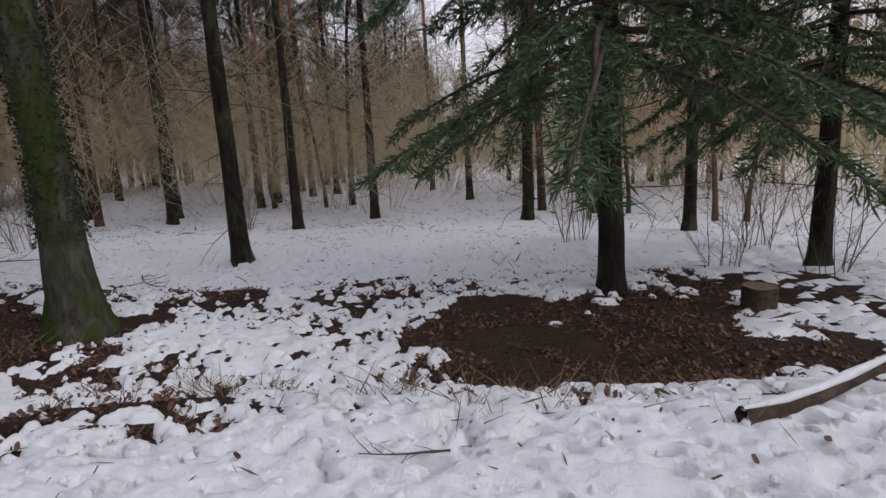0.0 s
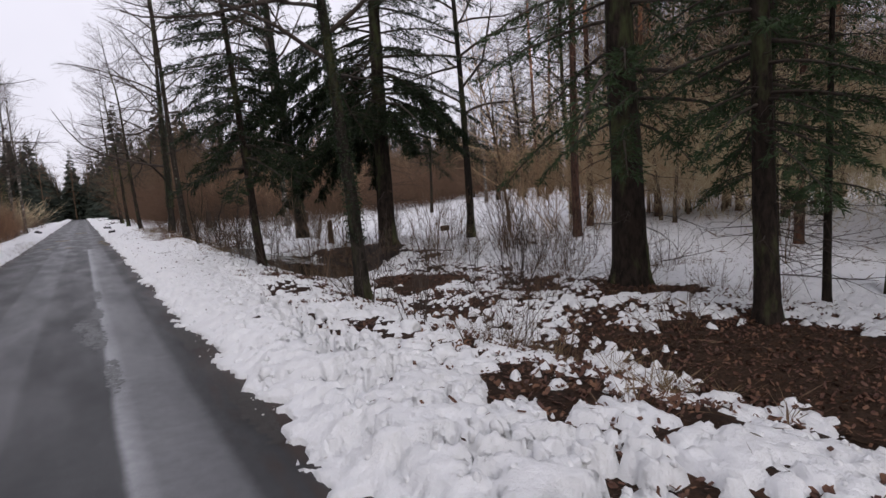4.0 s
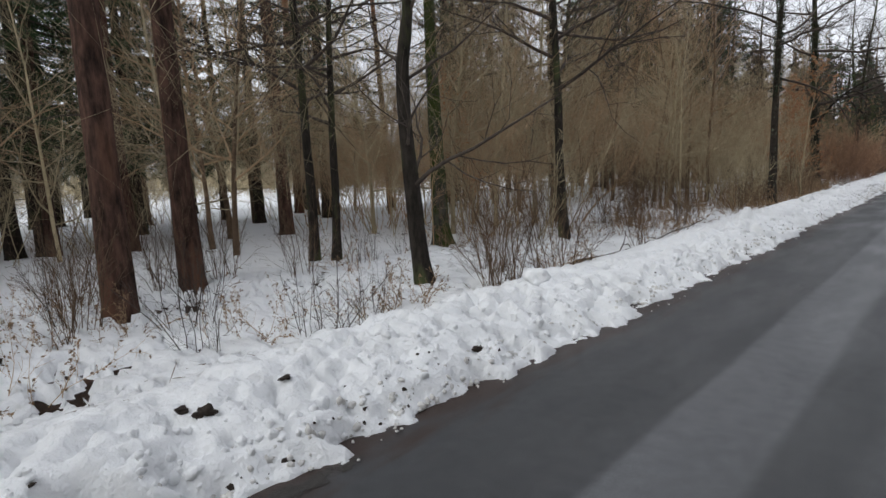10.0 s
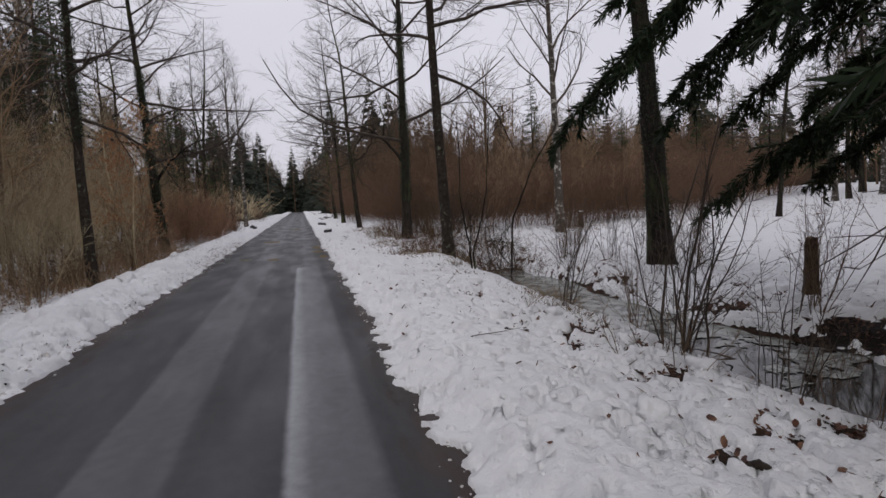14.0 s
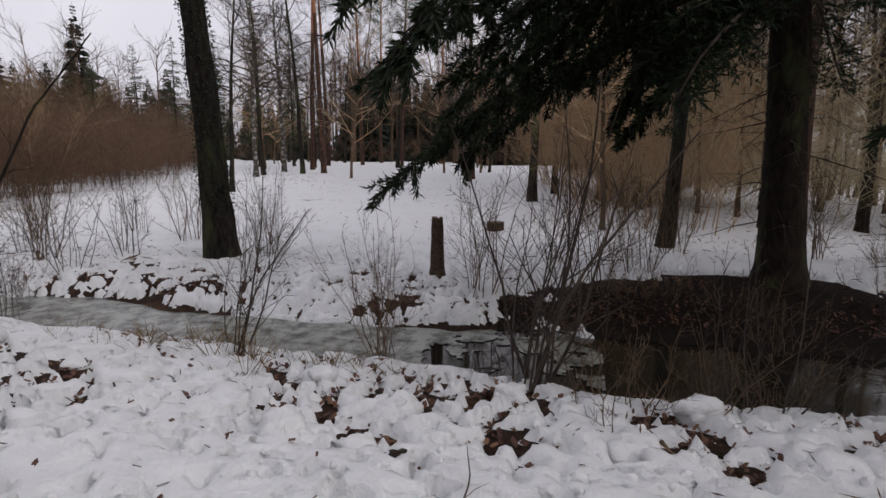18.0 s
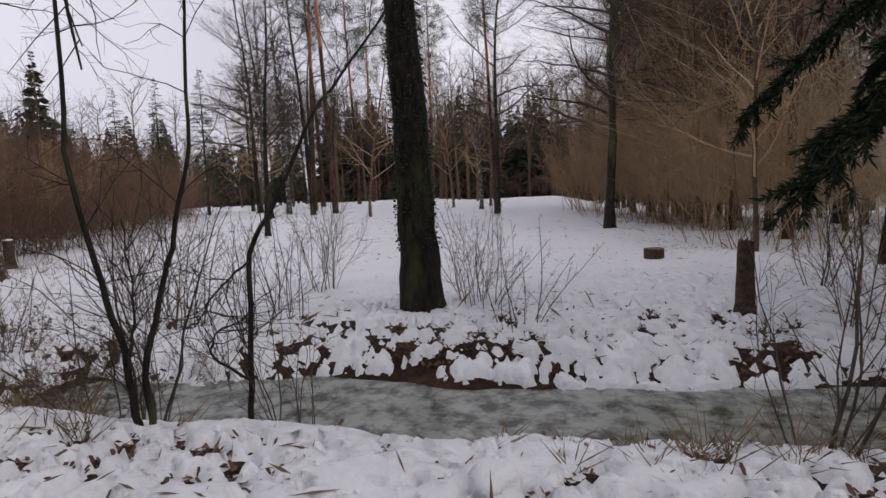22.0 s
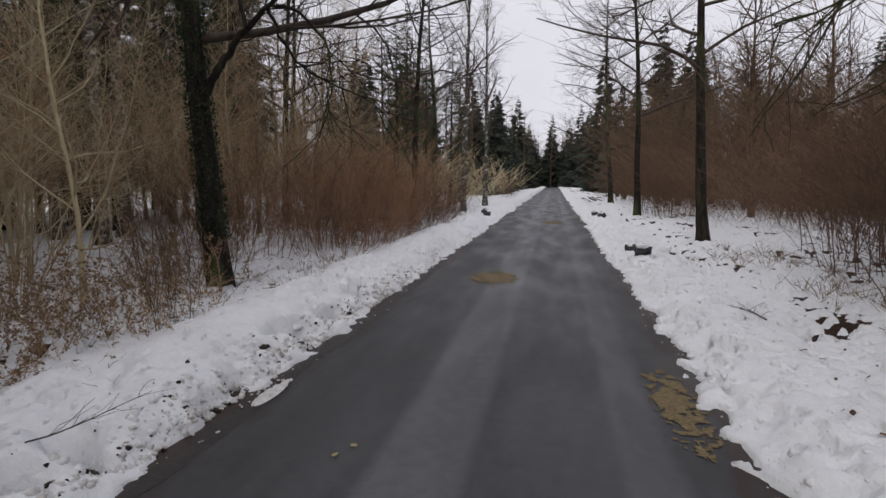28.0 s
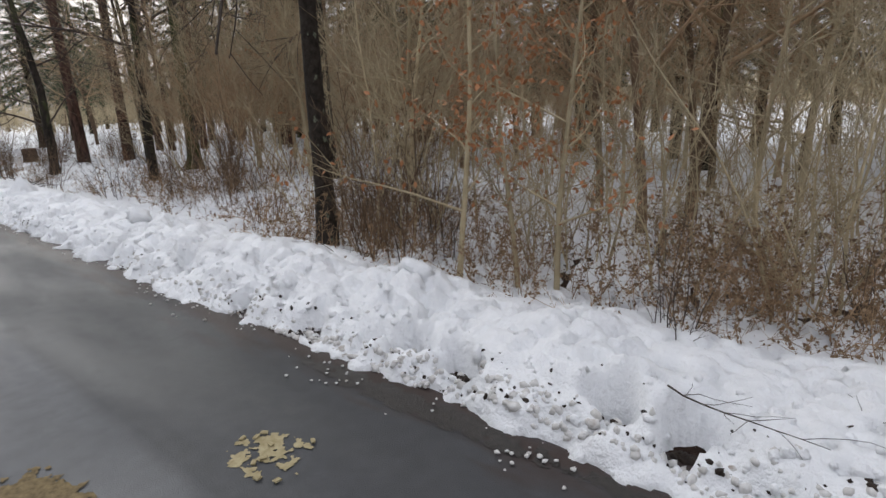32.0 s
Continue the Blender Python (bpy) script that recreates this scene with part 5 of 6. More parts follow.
def bramble_at(x, y, size):
    key, mk, lab = ("weeds", lambda: bramble(TWIG_RED, LEAF, 900), "withered dark brown weeds and leaves in patchy snow") if x > 0 else ("bramble", lambda: bramble(TWIG_BROWN, LEAF_DRY), "tangled brown brambles with withered leaves in snow")
    ob = plant(key, "bramble_thicket", mk, lab, "bush", at(x, y, h(x, y), rng.uniform(0, 360), size), "brambles", ("thicket", "foliage"))
    return tagged(ob, kind="stuff")


def bush(kind, x, y, size=1.0, group="", turn=None):
    mk, lab = BUSHES[kind]
    return plant("bush_" + kind, "shrub" if kind not in ("russet", "rust", "olive", "brown") else "thicket", mk, lab, "bush", at(x, y, h(x, y), rng.uniform(0, 360) if turn is None else turn, size), group or kind + " bushes", BUSH if kind not in ("russet", "rust", "olive", "brown") else ())


# beside the ditch
for kind, x, y, s in [("arch", 4.75, 24.3, 1.1), ("crook", 4.9, 24.0, 0.8), ("arch", 4.8, 27.1, 0.75), ("tall", 5.2, 25.6, 0.6), ("crook", 5.3, 31.95, 0.7), ("thin", 5.0, 31.8, 0.9), ("thin", 5.3, 30.6, 0.8), ("thin", 4.5, 22.6, 0.9), ("arch", 4.6, 20.4, 0.9), ("thin", 4.3, 18.7, 1.1), ("tall", 4.9, 17.4, 0.9), ("thin", 4.2, 13.2, 1.0), ("thin", 4.0, 11.3, 0.9), ("thin", 4.6, 10.2, 0.8), ("tall", 7.8, 25.2, 0.8), ("thin", 8.0, 28.9, 0.9), ("tall", 9.6, 29.6, 0.7), ("thin", 9.3, 29.5, 0.9), ("tall", 8.4, 23.6, 0.9), ("tall", 10.0, 22.8, 0.8), ("arch", 10.6, 24.4, 0.7), ("tall", 12.0, 22.0, 0.8), ("tall", 11.0, 32.6, 0.9), ("thin", 9.0, 32.4, 1.2), ("tall", 8.2, 33.6, 0.9), ("thin", 7.6, 32.2, 1.0), ("thin", 6.9, 35.2, 1.0), ("thin", 8.8, 34.6, 1.0), ("tall", 9.8, 35.6, 0.8), ("thin", 5.2, 34.4, 1.0), ("thin", 11.5, 34.5, 1.0), ("tall", 9.8, 14.2, 0.7), ("thin", 7.4, 13.2, 1.1), ("thin", 6.6, 17.4, 1.2), ("tall", 8.2, 17.6, 1.0), ("tall", 10.6, 17.2, 1.1), ("thin", 11.8, 15.4, 1.3), ("tall", 12.5, 19.3, 1.0), ("tall", 12.4, -2.6, 1.0), ("tall", 11.3, -6.0, 1.0), ("thin", 9.6, -4.6, 1.0), ("thin", 8.4, -5.6, 1.2), ("tall", 17.0, 6.8, 1.0), ("tall", 13.8, 11.4, 0.9)]:
    bush(kind, x, y, s)
for k in range(50):
    if k % 3 == 0:
        bush("scrub", rng.uniform(3.7, 7.2), rng.uniform(33.5, 41.5), rng.uniform(0.45, 0.75))
    else:
        bramble_at(rng.uniform(3.3, 7.4), rng.uniform(32.2, 41.0), rng.uniform(0.28, 0.6))
for k in range(34):
    bush("low", rng.uniform(3.5, 8.0), rng.uniform(32.5, 42), rng.uniform(0.7, 1.2))
for k in range(26):
    bush("low", rng.uniform(4.0, 11), rng.uniform(9, 24), rng.uniform(0.7, 1.2))


def forked(x, y, turn, stems, label, seed):
    """A crooked ditch-side bush; each stem is a line of (sideways, height) steps that carries twigs."""
    r = np.random.default_rng(seed)
    root = new("shrub")
    side = np.array([math.cos(radians(turn)), math.sin(radians(turn)), 0])
    deep = np.array([-side[1], side[0], 0])
    for thick, line in stems:
        u = np.linspace(0, len(line) - 1, len(line) * 4)
        k = np.arange(len(line))
        a, b = np.interp(u, k, [q[0] for q in line]), np.interp(u, k, [q[1] for q in line])
        pts = a[:, None] * side + b[:, None] * np.array([0, 0, 1.0]) + np.cumsum(r.normal(size=len(u)) * 0.012)[:, None] * deep
        pts[1:-1] = (pts[:-2] + pts[1:-1] * 2 + pts[2:]) / 4 + r.normal(size=(len(u) - 2, 3)) * 0.006
        st = Shape()
        st.tube(pts, thick * np.linspace(1, 0.3, len(u)), 7)
        for j in range(16):
            i = int(len(u) * (0.25 + 0.75 * r.random())) - 1
            L = r.uniform(0.3, 1.0)
            l2 = wander(r, pts[i], aside(r, pts[i] - pts[i - 1], r.uniform(0.5, 1.1)), L, 6, 0.2, 0.06)
            st.tube(l2, 0.0045 * np.linspace(1, 0.4, 6), 4)
            for _ in range(3):
                st.tube(wander(r, l2[r.integers(1, 5)], aside(r, l2[-1] - l2[0], 0.7), L * 0.45, 4, 0.2, 0.05), 0.0024 * np.linspace(1, 0.5, 4), 3)
        piece("stem", st.mesh("stem", [BARK_OAK]), root)
    root.matrix_basis = at(x, y, h(x, y))
    return tagged(root, label, "bush", "crooked ditch bushes")


forked(4.6, 31.4, 131, [(0.03, [(0, -0.2), (0.0, 0.1), (0.04, 0.6), (0.14, 1.15), (0.24, 1.7), (0.21, 2.8), (0.26, 3.6)]), (0.026, [(-0.08, -0.2), (-0.07, 0.5), (-0.23, 1.0), (-0.33, 1.4), (-0.48, 1.95), (-0.52, 2.85), (-0.6, 3.6)]), (0.012, [(0.02, 0.5), (-0.05, 0.9), (-0.02, 1.5)])], "dark forked bush with two tall crooked stems", 51)
forked(5.5, 31.05, 119, [(0.028, [(0.05, -0.2), (0.0, 0.5), (-0.05, 1.6), (-0.31, 2.0), (-0.63, 2.7), (-1.04, 3.2), (-1.4, 3.7)]), (0.014, [(0.0, 0.5), (0.3, 0.75), (0.25, 0.95), (0.1, 1.0)]), (0.012, [(-0.05, 1.5), (0.25, 1.25), (0.4, 1.0)])], "dark bush with one bent stem leaning over the ice", 52)

for k in range(30):
    bush(("scrub", "thin", "low")[k % 3], rng.uniform(6.5, 12.5), rng.uniform(12.5, 19), rng.uniform(0.7, 1.1))
for k in range(12):
    bush(("tall", "arch")[k % 2], rng.uniform(5.0, 8.4), rng.uniform(40.2, 43), rng.uniform(0.6, 0.9))
# thicket east of the road beyond the ditch
for k in range(80):
    y = 42 + 60 * rng.random() ** 1.4
    x = 5.0 + rng.random() ** 1.2 * min(30, 10 + (y - 42) * 1.2)
    if x > 9 and y < 43.5:
        continue
    bush("russet" if rng.random() < 0.93 else "brown", x, y, rng.uniform(0.9, 1.15), "east thicket")
for k in range(60):
    x = rng.uniform(12, 44)
    bush("russet" if k % 8 else "brown", x, 43.5 + 0.62 * max(0, x - 21) + rng.uniform(0, 12), rng.uniform(0.95, 1.2), "east thicket")
for k in range(34):
    x = rng.uniform(16.5, 36)
    bush("brown", x, rng.uniform(20.5, 24.2) + 0.1 * (x - 16), rng.uniform(0.9, 1.25), "thicket by the track")
for k in range(36):
    bush("olive", rng.uniform(22, 40), rng.uniform(-14, 20), rng.uniform(0.7, 1.1), "east wood undergrowth")
# west undergrowth
for k in range(90):
    if k % 3 == 2:
        bramble_at(-rng.uniform(3.6, 9), rng.uniform(9, 34), rng.uniform(0.5, 0.8))
    else:
        bush(("thin", "tall")[k % 3], -rng.uniform(3.6, 9), rng.uniform(9, 34), rng.uniform(0.5, 0.85))
for k in range(58):
    y = rng.uniform(22, 60)
    x = -rng.uniform(6.8, 15)
    if 30 < y < 46 and x > -9:
        continue
    bush(("olive", "brown", "brown")[k % 3], x, y, rng.uniform(0.7, 1.2), "west thicket")
for k in range(30):
    bush(("olive", "brown")[k % 2], -rng.uniform(13, 30), rng.uniform(4, 34), rng.uniform(0.7, 1.1), "west thicket")
for k in range(20):
    bush("russet", -rng.uniform(3.9, 8), rng.uniform(44, 62), rng.uniform(0.6, 0.85), "west thicket")
for k in range(20):
    bush("brown" if k % 2 else "russet", -rng.uniform(4.2, 16), rng.uniform(60, 110), rng.uniform(0.8, 1.2), "west thicket")
for k in range(44):
    y = rng.uniform(33, 46)
    x = -rng.uniform(3.4, 6.5)
    if (y < 42.2 and k % 2) or k % 5 == 0:
        bramble_at(x, y, rng.uniform(0.6, 1.0))
for k in range(22):
    bramble_at(-rng.uniform(3.5, 5.6), rng.uniform(34, 42), rng.uniform(0.6, 0.95))
for k in range(13):
    bush("sapling", -rng.uniform(4.3, 8), rng.uniform(30, 43), rng.uniform(0.6, 1.15))
for k in range(14):
    bush(("tall", "thin", "low")[k % 3], -rng.uniform(3.5, 5.6), rng.uniform(33.5, 46), rng.uniform(0.55, 0.95))
for k in range(6):
    bush(("olive", "brown")[k % 2], -rng.uniform(7, 10), rng.uniform(33, 42), rng.uniform(0.6, 0.85), "west thicket")
for k in range(10):
    bush("rust", -rng.uniform(4.4, 6.2), rng.uniform(46.5, 54), rng.uniform(0.75, 1.0), "rust bushes")
for k in range(16):
    bramble_at(-rng.uniform(4.0, 6.8), rng.uniform(37.5, 45), rng.uniform(0.75, 1.1))
for k in range(14):
    bramble_at(-rng.uniform(4.0, 6.5), rng.uniform(26, 34), rng.uniform(0.7, 1.1))


# ---- far woods all round ----
def far_woods():
    r = np.random.default_rng(9)
    green, wood = Shape(), Shape()
    for k in range(1100):
        a = r.uniform(0, 6.283)
        d = r.uniform(58, 125)
        x, y = d * math.sin(a), 25 + d * math.cos(a)
        if 400 < k < 520:
            x = r.uniform(12, 100)
            y = r.uniform(78, 118) - 0.12 * x
        if k >= 800:
            x, y = r.uniform(60, 105), r.uniform(5, 62)
        elif k >= 520:
            y = r.uniform(62, 260)
            x = r.choice([-1, 1]) * r.uniform(6.5, 20)
            if k > 700:
                x, y = r.uniform(-16, 16), r.uniform(195, 240)
        elif abs(x) < 5.5 + 0.01 * abs(y):
            continue
        if 10 < x < 62 and 24 < y < 44 + 0.62 * max(0, x - 21):
            continue
        z = h(x, y)
        if math.hypot(x, y - 25) > 72 and r.random() < (0.55 if 520 <= k < 800 else 0.35 if k >= 800 else 0.5 if k > 400 else 0.4):
            H = (r.uniform(5, 11) if r.random() < 0.75 else r.uniform(11, 16)) + (6 if abs(x) < 21 and y > 100 else 2.5)
            n = 60 * 5
            f = np.repeat((np.arange(60) + r.random(60)) / 61, 5)
            az, rr = r.uniform(0, 6.283, n), ((1 - f) ** 0.85 * H * r.uniform(0.2, 0.27) + 0.1) * r.uniform(0.55, 1.1, n)
            b0 = np.stack([x + np.cos(az) * rr * 0.1, y + np.sin(az) * rr * 0.1, z + 0.6 + f * (H - 0.6)], 1)
            tip = np.stack([x + np.cos(az) * rr, y + np.sin(az) * rr, z + 0.6 + f * (H - 0.6) - 0.3 * rr + 0.1], 1)
            for _ in range(2):
                jit = r.normal(size=(n, 3)) * 0.12 * rr[:, None]
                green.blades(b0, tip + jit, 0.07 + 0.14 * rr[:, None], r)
            wood.tube([(x, y, z - 0.2), (x, y, z + H * 0.5), (x, y, z + H)], [0.16, 0.1, 0.02], 4)
        else:
            H = r.uniform(8, 14) + (5 if abs(x) < 21 and y > 100 else 3 if k >= 800 else 0)
            top = np.array([x, y, z + H]) + r.normal(size=3) * 0.4
            base = np.array([x, y, z - 0.2])
            wood.tube([base, (base + top) / 2 + r.normal(size=3) * 0.15, top], [0.17, 0.11, 0.02], 4)
            for j in range(26):
                p = base + (top - base) * r.uniform(0.3, 0.98)
                l = wander(r, p, (r.normal(), r.normal(), 0.9), r.uniform(1.2, 3.6), 4, 0.15, 0.05)
                wood.tube(l, [0.04, 0.03, 0.02, 0.008], 3)
                for i in range(5):
                    wood.tube(wander(r, l[1 + i % 3], aside(r, l[-1] - l[0], 0.6), r.uniform(0.6, 1.6), 3, 0.15, 0.05), [0.016, 0.012, 0.006], 3)
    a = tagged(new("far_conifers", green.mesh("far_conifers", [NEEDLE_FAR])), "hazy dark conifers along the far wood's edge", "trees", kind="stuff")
    b = tagged(new("far_bare_trees", wood.mesh("far_bare_trees", [TWIG_MID])), "bare brown trees of the far wood", "trees", kind="stuff")


def far_brush():
    r = np.random.default_rng(10)
    s = Shape()
    n = 80000
    a, d = r.uniform(0, 6.283, n), r.uniform(36, 110, n)
    x, y = d * np.sin(a), 25 + d * np.cos(a)
    ok = (np.abs(x) > 5.0) & ~((x > 8) & (x < 62) & (y > 23) & (y < 43 + 0.62 * np.maximum(0, x - 21)))
    x, y = x[ok], y[ok]
    z = land(x, y)
    n = len(x)
    H = r.uniform(1.2, 5.0, n) * (0.5 + fbm(x, y, 8, 2, 5))
    st = r.random(n) * 0.6 * H
    base = np.stack([x, y, z - 0.1 + st], 1)
    tip = base + np.stack([r.normal(size=n) * 0.75, r.normal(size=n) * 0.75, np.ones(n)], 1) * (H - st)[:, None] * 0.8
    pale = (y < 21) | (x < 0)
    for pick, m, label in ((pale, TWIG_OLIVE, "pale olive-brown leafless scrub in the distance"), (~pale, TWIG_RED, "reddish-brown leafless scrub in the distance")):
        s = Shape()
        s.blades(base[pick], tip[pick], 0.012 + 0.00022 * d[ok][pick][:, None], r)
        tagged(new("far_thicket", s.mesh("far_thicket", [m])), label, "scrub", kind="stuff")


def near_brush(name, label, material, seed, count, x0, x1, y0, y1, lo, hi, foot, width):
    """A haze of fine upright twigs that fills the thickets."""
    r = np.random.default_rng(seed)
    x, y = r.uniform(x0, x1, count), r.uniform(y0, y1, count)
    ok = ~((x > 9) & (y > 23) & (y < 43 + 0.62 * np.maximum(0, x - 21))) & (fbm(x, y, 2.5, 2, seed) > 0.38) & (np.abs(x) > 4.4)
    x, y = x[ok], y[ok]
    n = len(x)
    H = r.uniform(lo, hi, n) * (0.6 + 0.8 * fbm(x, y, 5, 2, seed + 1))
    st = (foot + (0.75 - foot) * r.random(n)) * H
    base = np.stack([x, y, land(x, y) - 0.05 + st], 1)
    mid = base + np.stack([r.normal(size=n) * 0.9, r.normal(size=n) * 0.9, np.ones(n)], 1) * ((H - st) * 0.5)[:, None]
    tip = mid + np.stack([r.normal(size=n) * 1.3, r.normal(size=n) * 1.3, np.ones(n)], 1) * ((H - st) * 0.5)[:, None]
    s = Shape()
    s.blades(base, mid, width, r)
    s.blades(mid - (mid - base) * 0.2, tip, width * 0.8, r)
    tagged(new(name, s.mesh(name, [material])), label, "scrub", kind="stuff")


near_brush("thicket_twigs", "dense russet twigs of the roadside thicket", TWIG_RED, 91, 60000, 5, 46, 42.5, 76, 1.4, 4.2, 0.0, 0.0055)
near_brush("thicket_twigs", "dense brown twigs of the west wood", TWIG_BROWN, 92, 6000, -17, -6.5, 20, 62, 2.8, 6.5, 0.4, 0.0045)
near_brush("thicket_twigs", "olive-brown twigs of the west wood", TWIG_OLIVE, 93, 10500, -20, -6.5, 6, 50, 2.8, 6.0, 0.4, 0.0045)
near_brush("thicket_twigs", "pale olive twigs of the east wood", TWIG_OLIVE, 94, 22000, 17, 36, -20, 22, 1.8, 7.5, 0.1, 0.008)
near_brush("thicket_twigs", "tall brown twigs of the thicket by the track", TWIG_BROWN, 95, 13000, 21, 40, 17.5, 23, 2.5, 7.5, 0.1, 0.007)
near_brush("thicket_twigs", "dark crowns of the wood south of the track", TWIG_MID, 96, 11000, 22, 40, 17.5, 23.4, 8, 12, 0.3, 0.006)
near_brush("thicket_twigs", "dark brown wood behind the thicket", TWIG_MID, 97, 30000, 5, 62, 72, 86, 4.5, 8.5, 0.2, 0.013)
far_woods()
far_brush()


CHIPS = [(-0.9, 39.5), (-0.97, 39.36), (-0.45, 38.3), (-1.11, 36.98), (-1.12, 37.1), (-1.03, 37.17), (-0.98, 37.16), (-0.92, 37.28), (-0.97, 37.37), (-1.27, 37.26), (-1.16, 36.98), (-1.06, 36.93)]
# ---- ivy, leaves, stumps and other small things ----
def trunk_rings(root):
    me = [c for c in root.children if c.name.startswith("trunk")][0].data
    v = np.empty(len(me.vertices) * 3, np.float32)
    me.vertices.foreach_get("co", v)
    return v.reshape(-1, 10, 3).astype(float)


def ivy_on(root, lo, hi, count, seed):
    """Ivy leaves over the trunk between two heights."""
    r = np.random.default_rng(seed)
    rings = trunk_rings(root)
    z = rings[:, :, 2].mean(1)
    keep = z > -0.2
    f = np.interp(r.uniform(lo, hi, count), z[keep], np.arange(len(z))[keep])
    a = r.uniform(0, 10, count)
    i0, j0 = np.minimum(f.astype(int), len(z) - 2), a.astype(int) % 10
    fi, fj = (f - i0)[:, None], (a % 1)[:, None]
    p = (rings[i0, j0] * (1 - fj) + rings[i0, (j0 + 1) % 10] * fj) * (1 - fi) + (rings[i0 + 1, j0] * (1 - fj) + rings[i0 + 1, (j0 + 1) % 10] * fj) * fi
    mid = rings.mean(1)
    c = mid[i0] * (1 - fi) + mid[i0 + 1] * fi
    out = p - c
    out /= np.linalg.norm(out, axis=1, keepdims=True) + 1e-9
    base = p + out * r.uniform(0.0, 0.06, (count, 1))
    d = out * 0.6 + r.normal(size=(count, 3)) * 0.5 - np.array([0, 0, 0.5])
    d /= np.linalg.norm(d, axis=1, keepdims=True)
    s = Shape()
    s.blades(base, base + d * r.uniform(0.035, 0.065, (count, 1)), 0.017, r, fold=0.2)
    return piece("ivy", s.mesh("ivy", [IVY]), root, "dark green climbing ivy")


def find_tree(x, y):
    return min((o for o in scene.objects if o.parent is None and o.children and "tree" in o.name + str(o.get("category"))), key=lambda o: (o.location.x - x) ** 2 + (o.location.y - y) ** 2)


for x, y, lo, hi, n, sd in [(6.8, 4.69, 1.2, 9, 2600, 1), (4.76, 40.24, 1.6, 9, 2200, 2), (-4.92, 44.13, 0.9, 8, 2200, 3), (9.1, 30.32, 1.0, 7, 1100, 4), (-4.25, 33.8, 4.0, 8, 900, 5), (4.5, 14.1, 1.2, 8, 1500, 6)]:
    ivy_on(find_tree(x, y), lo, hi, int(n * 2.2), sd)


def leaves():
    r = np.random.default_rng(61)
    s = Shape()
    n = 120000
    x, y = r.uniform(1.75, 9.0, n), r.uniform(-4, 42, n)
    zs, zg = snow(x, y), land(x, y)
    bare = zs < zg + 0.012
    drift = fbm(x, y, 1.3, 3, 62)
    pick = (bare & (r.random(n) < 0.75) & (drift > 0.35)) | (~bare & (r.random(n) < 0.013))
    pick &= ~((ditch(y) > 0.5) & (np.abs(in_ditch(x, y)) < 0.9))
    x, y, z = x[pick], y[pick], np.maximum(zs, zg)[pick]
    m = len(x)
    a, L = r.uniform(0, 6.283, m), r.uniform(0.025, 0.068, m)
    b = np.stack([x, y, z + r.uniform(0.004, 0.022, m)], 1)
    tip = b + np.stack([np.cos(a) * L, np.sin(a) * L, r.normal(size=m) * 0.018 + 0.008], 1)
    side = np.stack([-np.sin(a), np.cos(a), r.normal(size=m) * 0.45], 1) * (L * 0.33)[:, None]
    q = (b + tip) / 2 + np.array([0, 0, 0.012])
    v = np.stack([b, q * 0.55 + b * 0.45 + side * 0.8 - [0, 0, 0.01], q * 0.4 + tip * 0.6 + side * 0.7, tip, q * 0.4 + tip * 0.6 - side * 0.7, q * 0.55 + b * 0.45 - side * 0.8 - [0, 0, 0.01]], 1)
    k = np.arange(m)[:, None] * 6
    s.add(v, np.concatenate([k + [0, 1, 2, 3], k + [0, 3, 4, 5]]))
    return tagged(new("fallen_leaves", s.mesh("fallen_leaves", [LEAF], False)), "brown fallen leaves in gaps of the snow", "leaves", kind="stuff")


leaves()


def twig_litter():
    """Fallen twigs, bracken bits and bark crumbs that lie on the snow of the woods and the clearing's rim."""
    r = np.random.default_rng(66)
    n = 60000
    x, y = r.uniform(2.6, 34, n), r.uniform(-9, 46, n)
    x = np.concatenate([x[n // 4 :], -r.uniform(3.6, 16, n // 4)])
    dens = 0.25 + 0.75 * step(fbm(x, y, 1.4, 3, 67), 0.42, 0.6)
    clearing = step(x, 9.8, 11) * step(y, 24.5, 26.5) * (1 - step(y, 38, 41))
    dens = dens * (1 - 0.85 * clearing) * (1 - 0.85 * (1 - step(x, 2.8, 3.8)) * (x > 0)) * np.where(x < 0, 0.45, 1)
    dens = dens * (1 - 0.5 * step(x, 14, 30))
    dens[(ditch(y) > 0.3) & (np.abs(in_ditch(x, y)) < 1.0)] = 0
    ok = r.random(n) < dens
    x, y = x[ok], y[ok]
    m = len(x)
    z = np.maximum(snow(x, y), land(x, y))
    L = r.uniform(0.04, 0.16, m) * (1 + 0.6 * (r.random(m) < 0.12) * r.uniform(1, 3, m)) * (1 + 0.6 * step(x, 12, 24))
    a = r.uniform(0, 6.283, m)
    up = np.abs(r.normal(size=m)) * 0.5 * (r.random(m) < 0.5)
    b = np.stack([x, y, z - 0.004 + 0.008 * (up < 0.01)], 1)
    tip = b + np.stack([np.cos(a), np.sin(a), up], 1) * L[:, None]
    s = Shape()
    s.blades(b, tip, (0.004 + 0.05 * L * r.random(m) ** 2)[:, None], r, 0.2)
    return tagged(new("twig_litter", s.mesh("twig_litter", [TWIG_MID], False)), "brown fallen twigs and bark bits on the snow", "twigs", kind="stuff")


twig_litter()


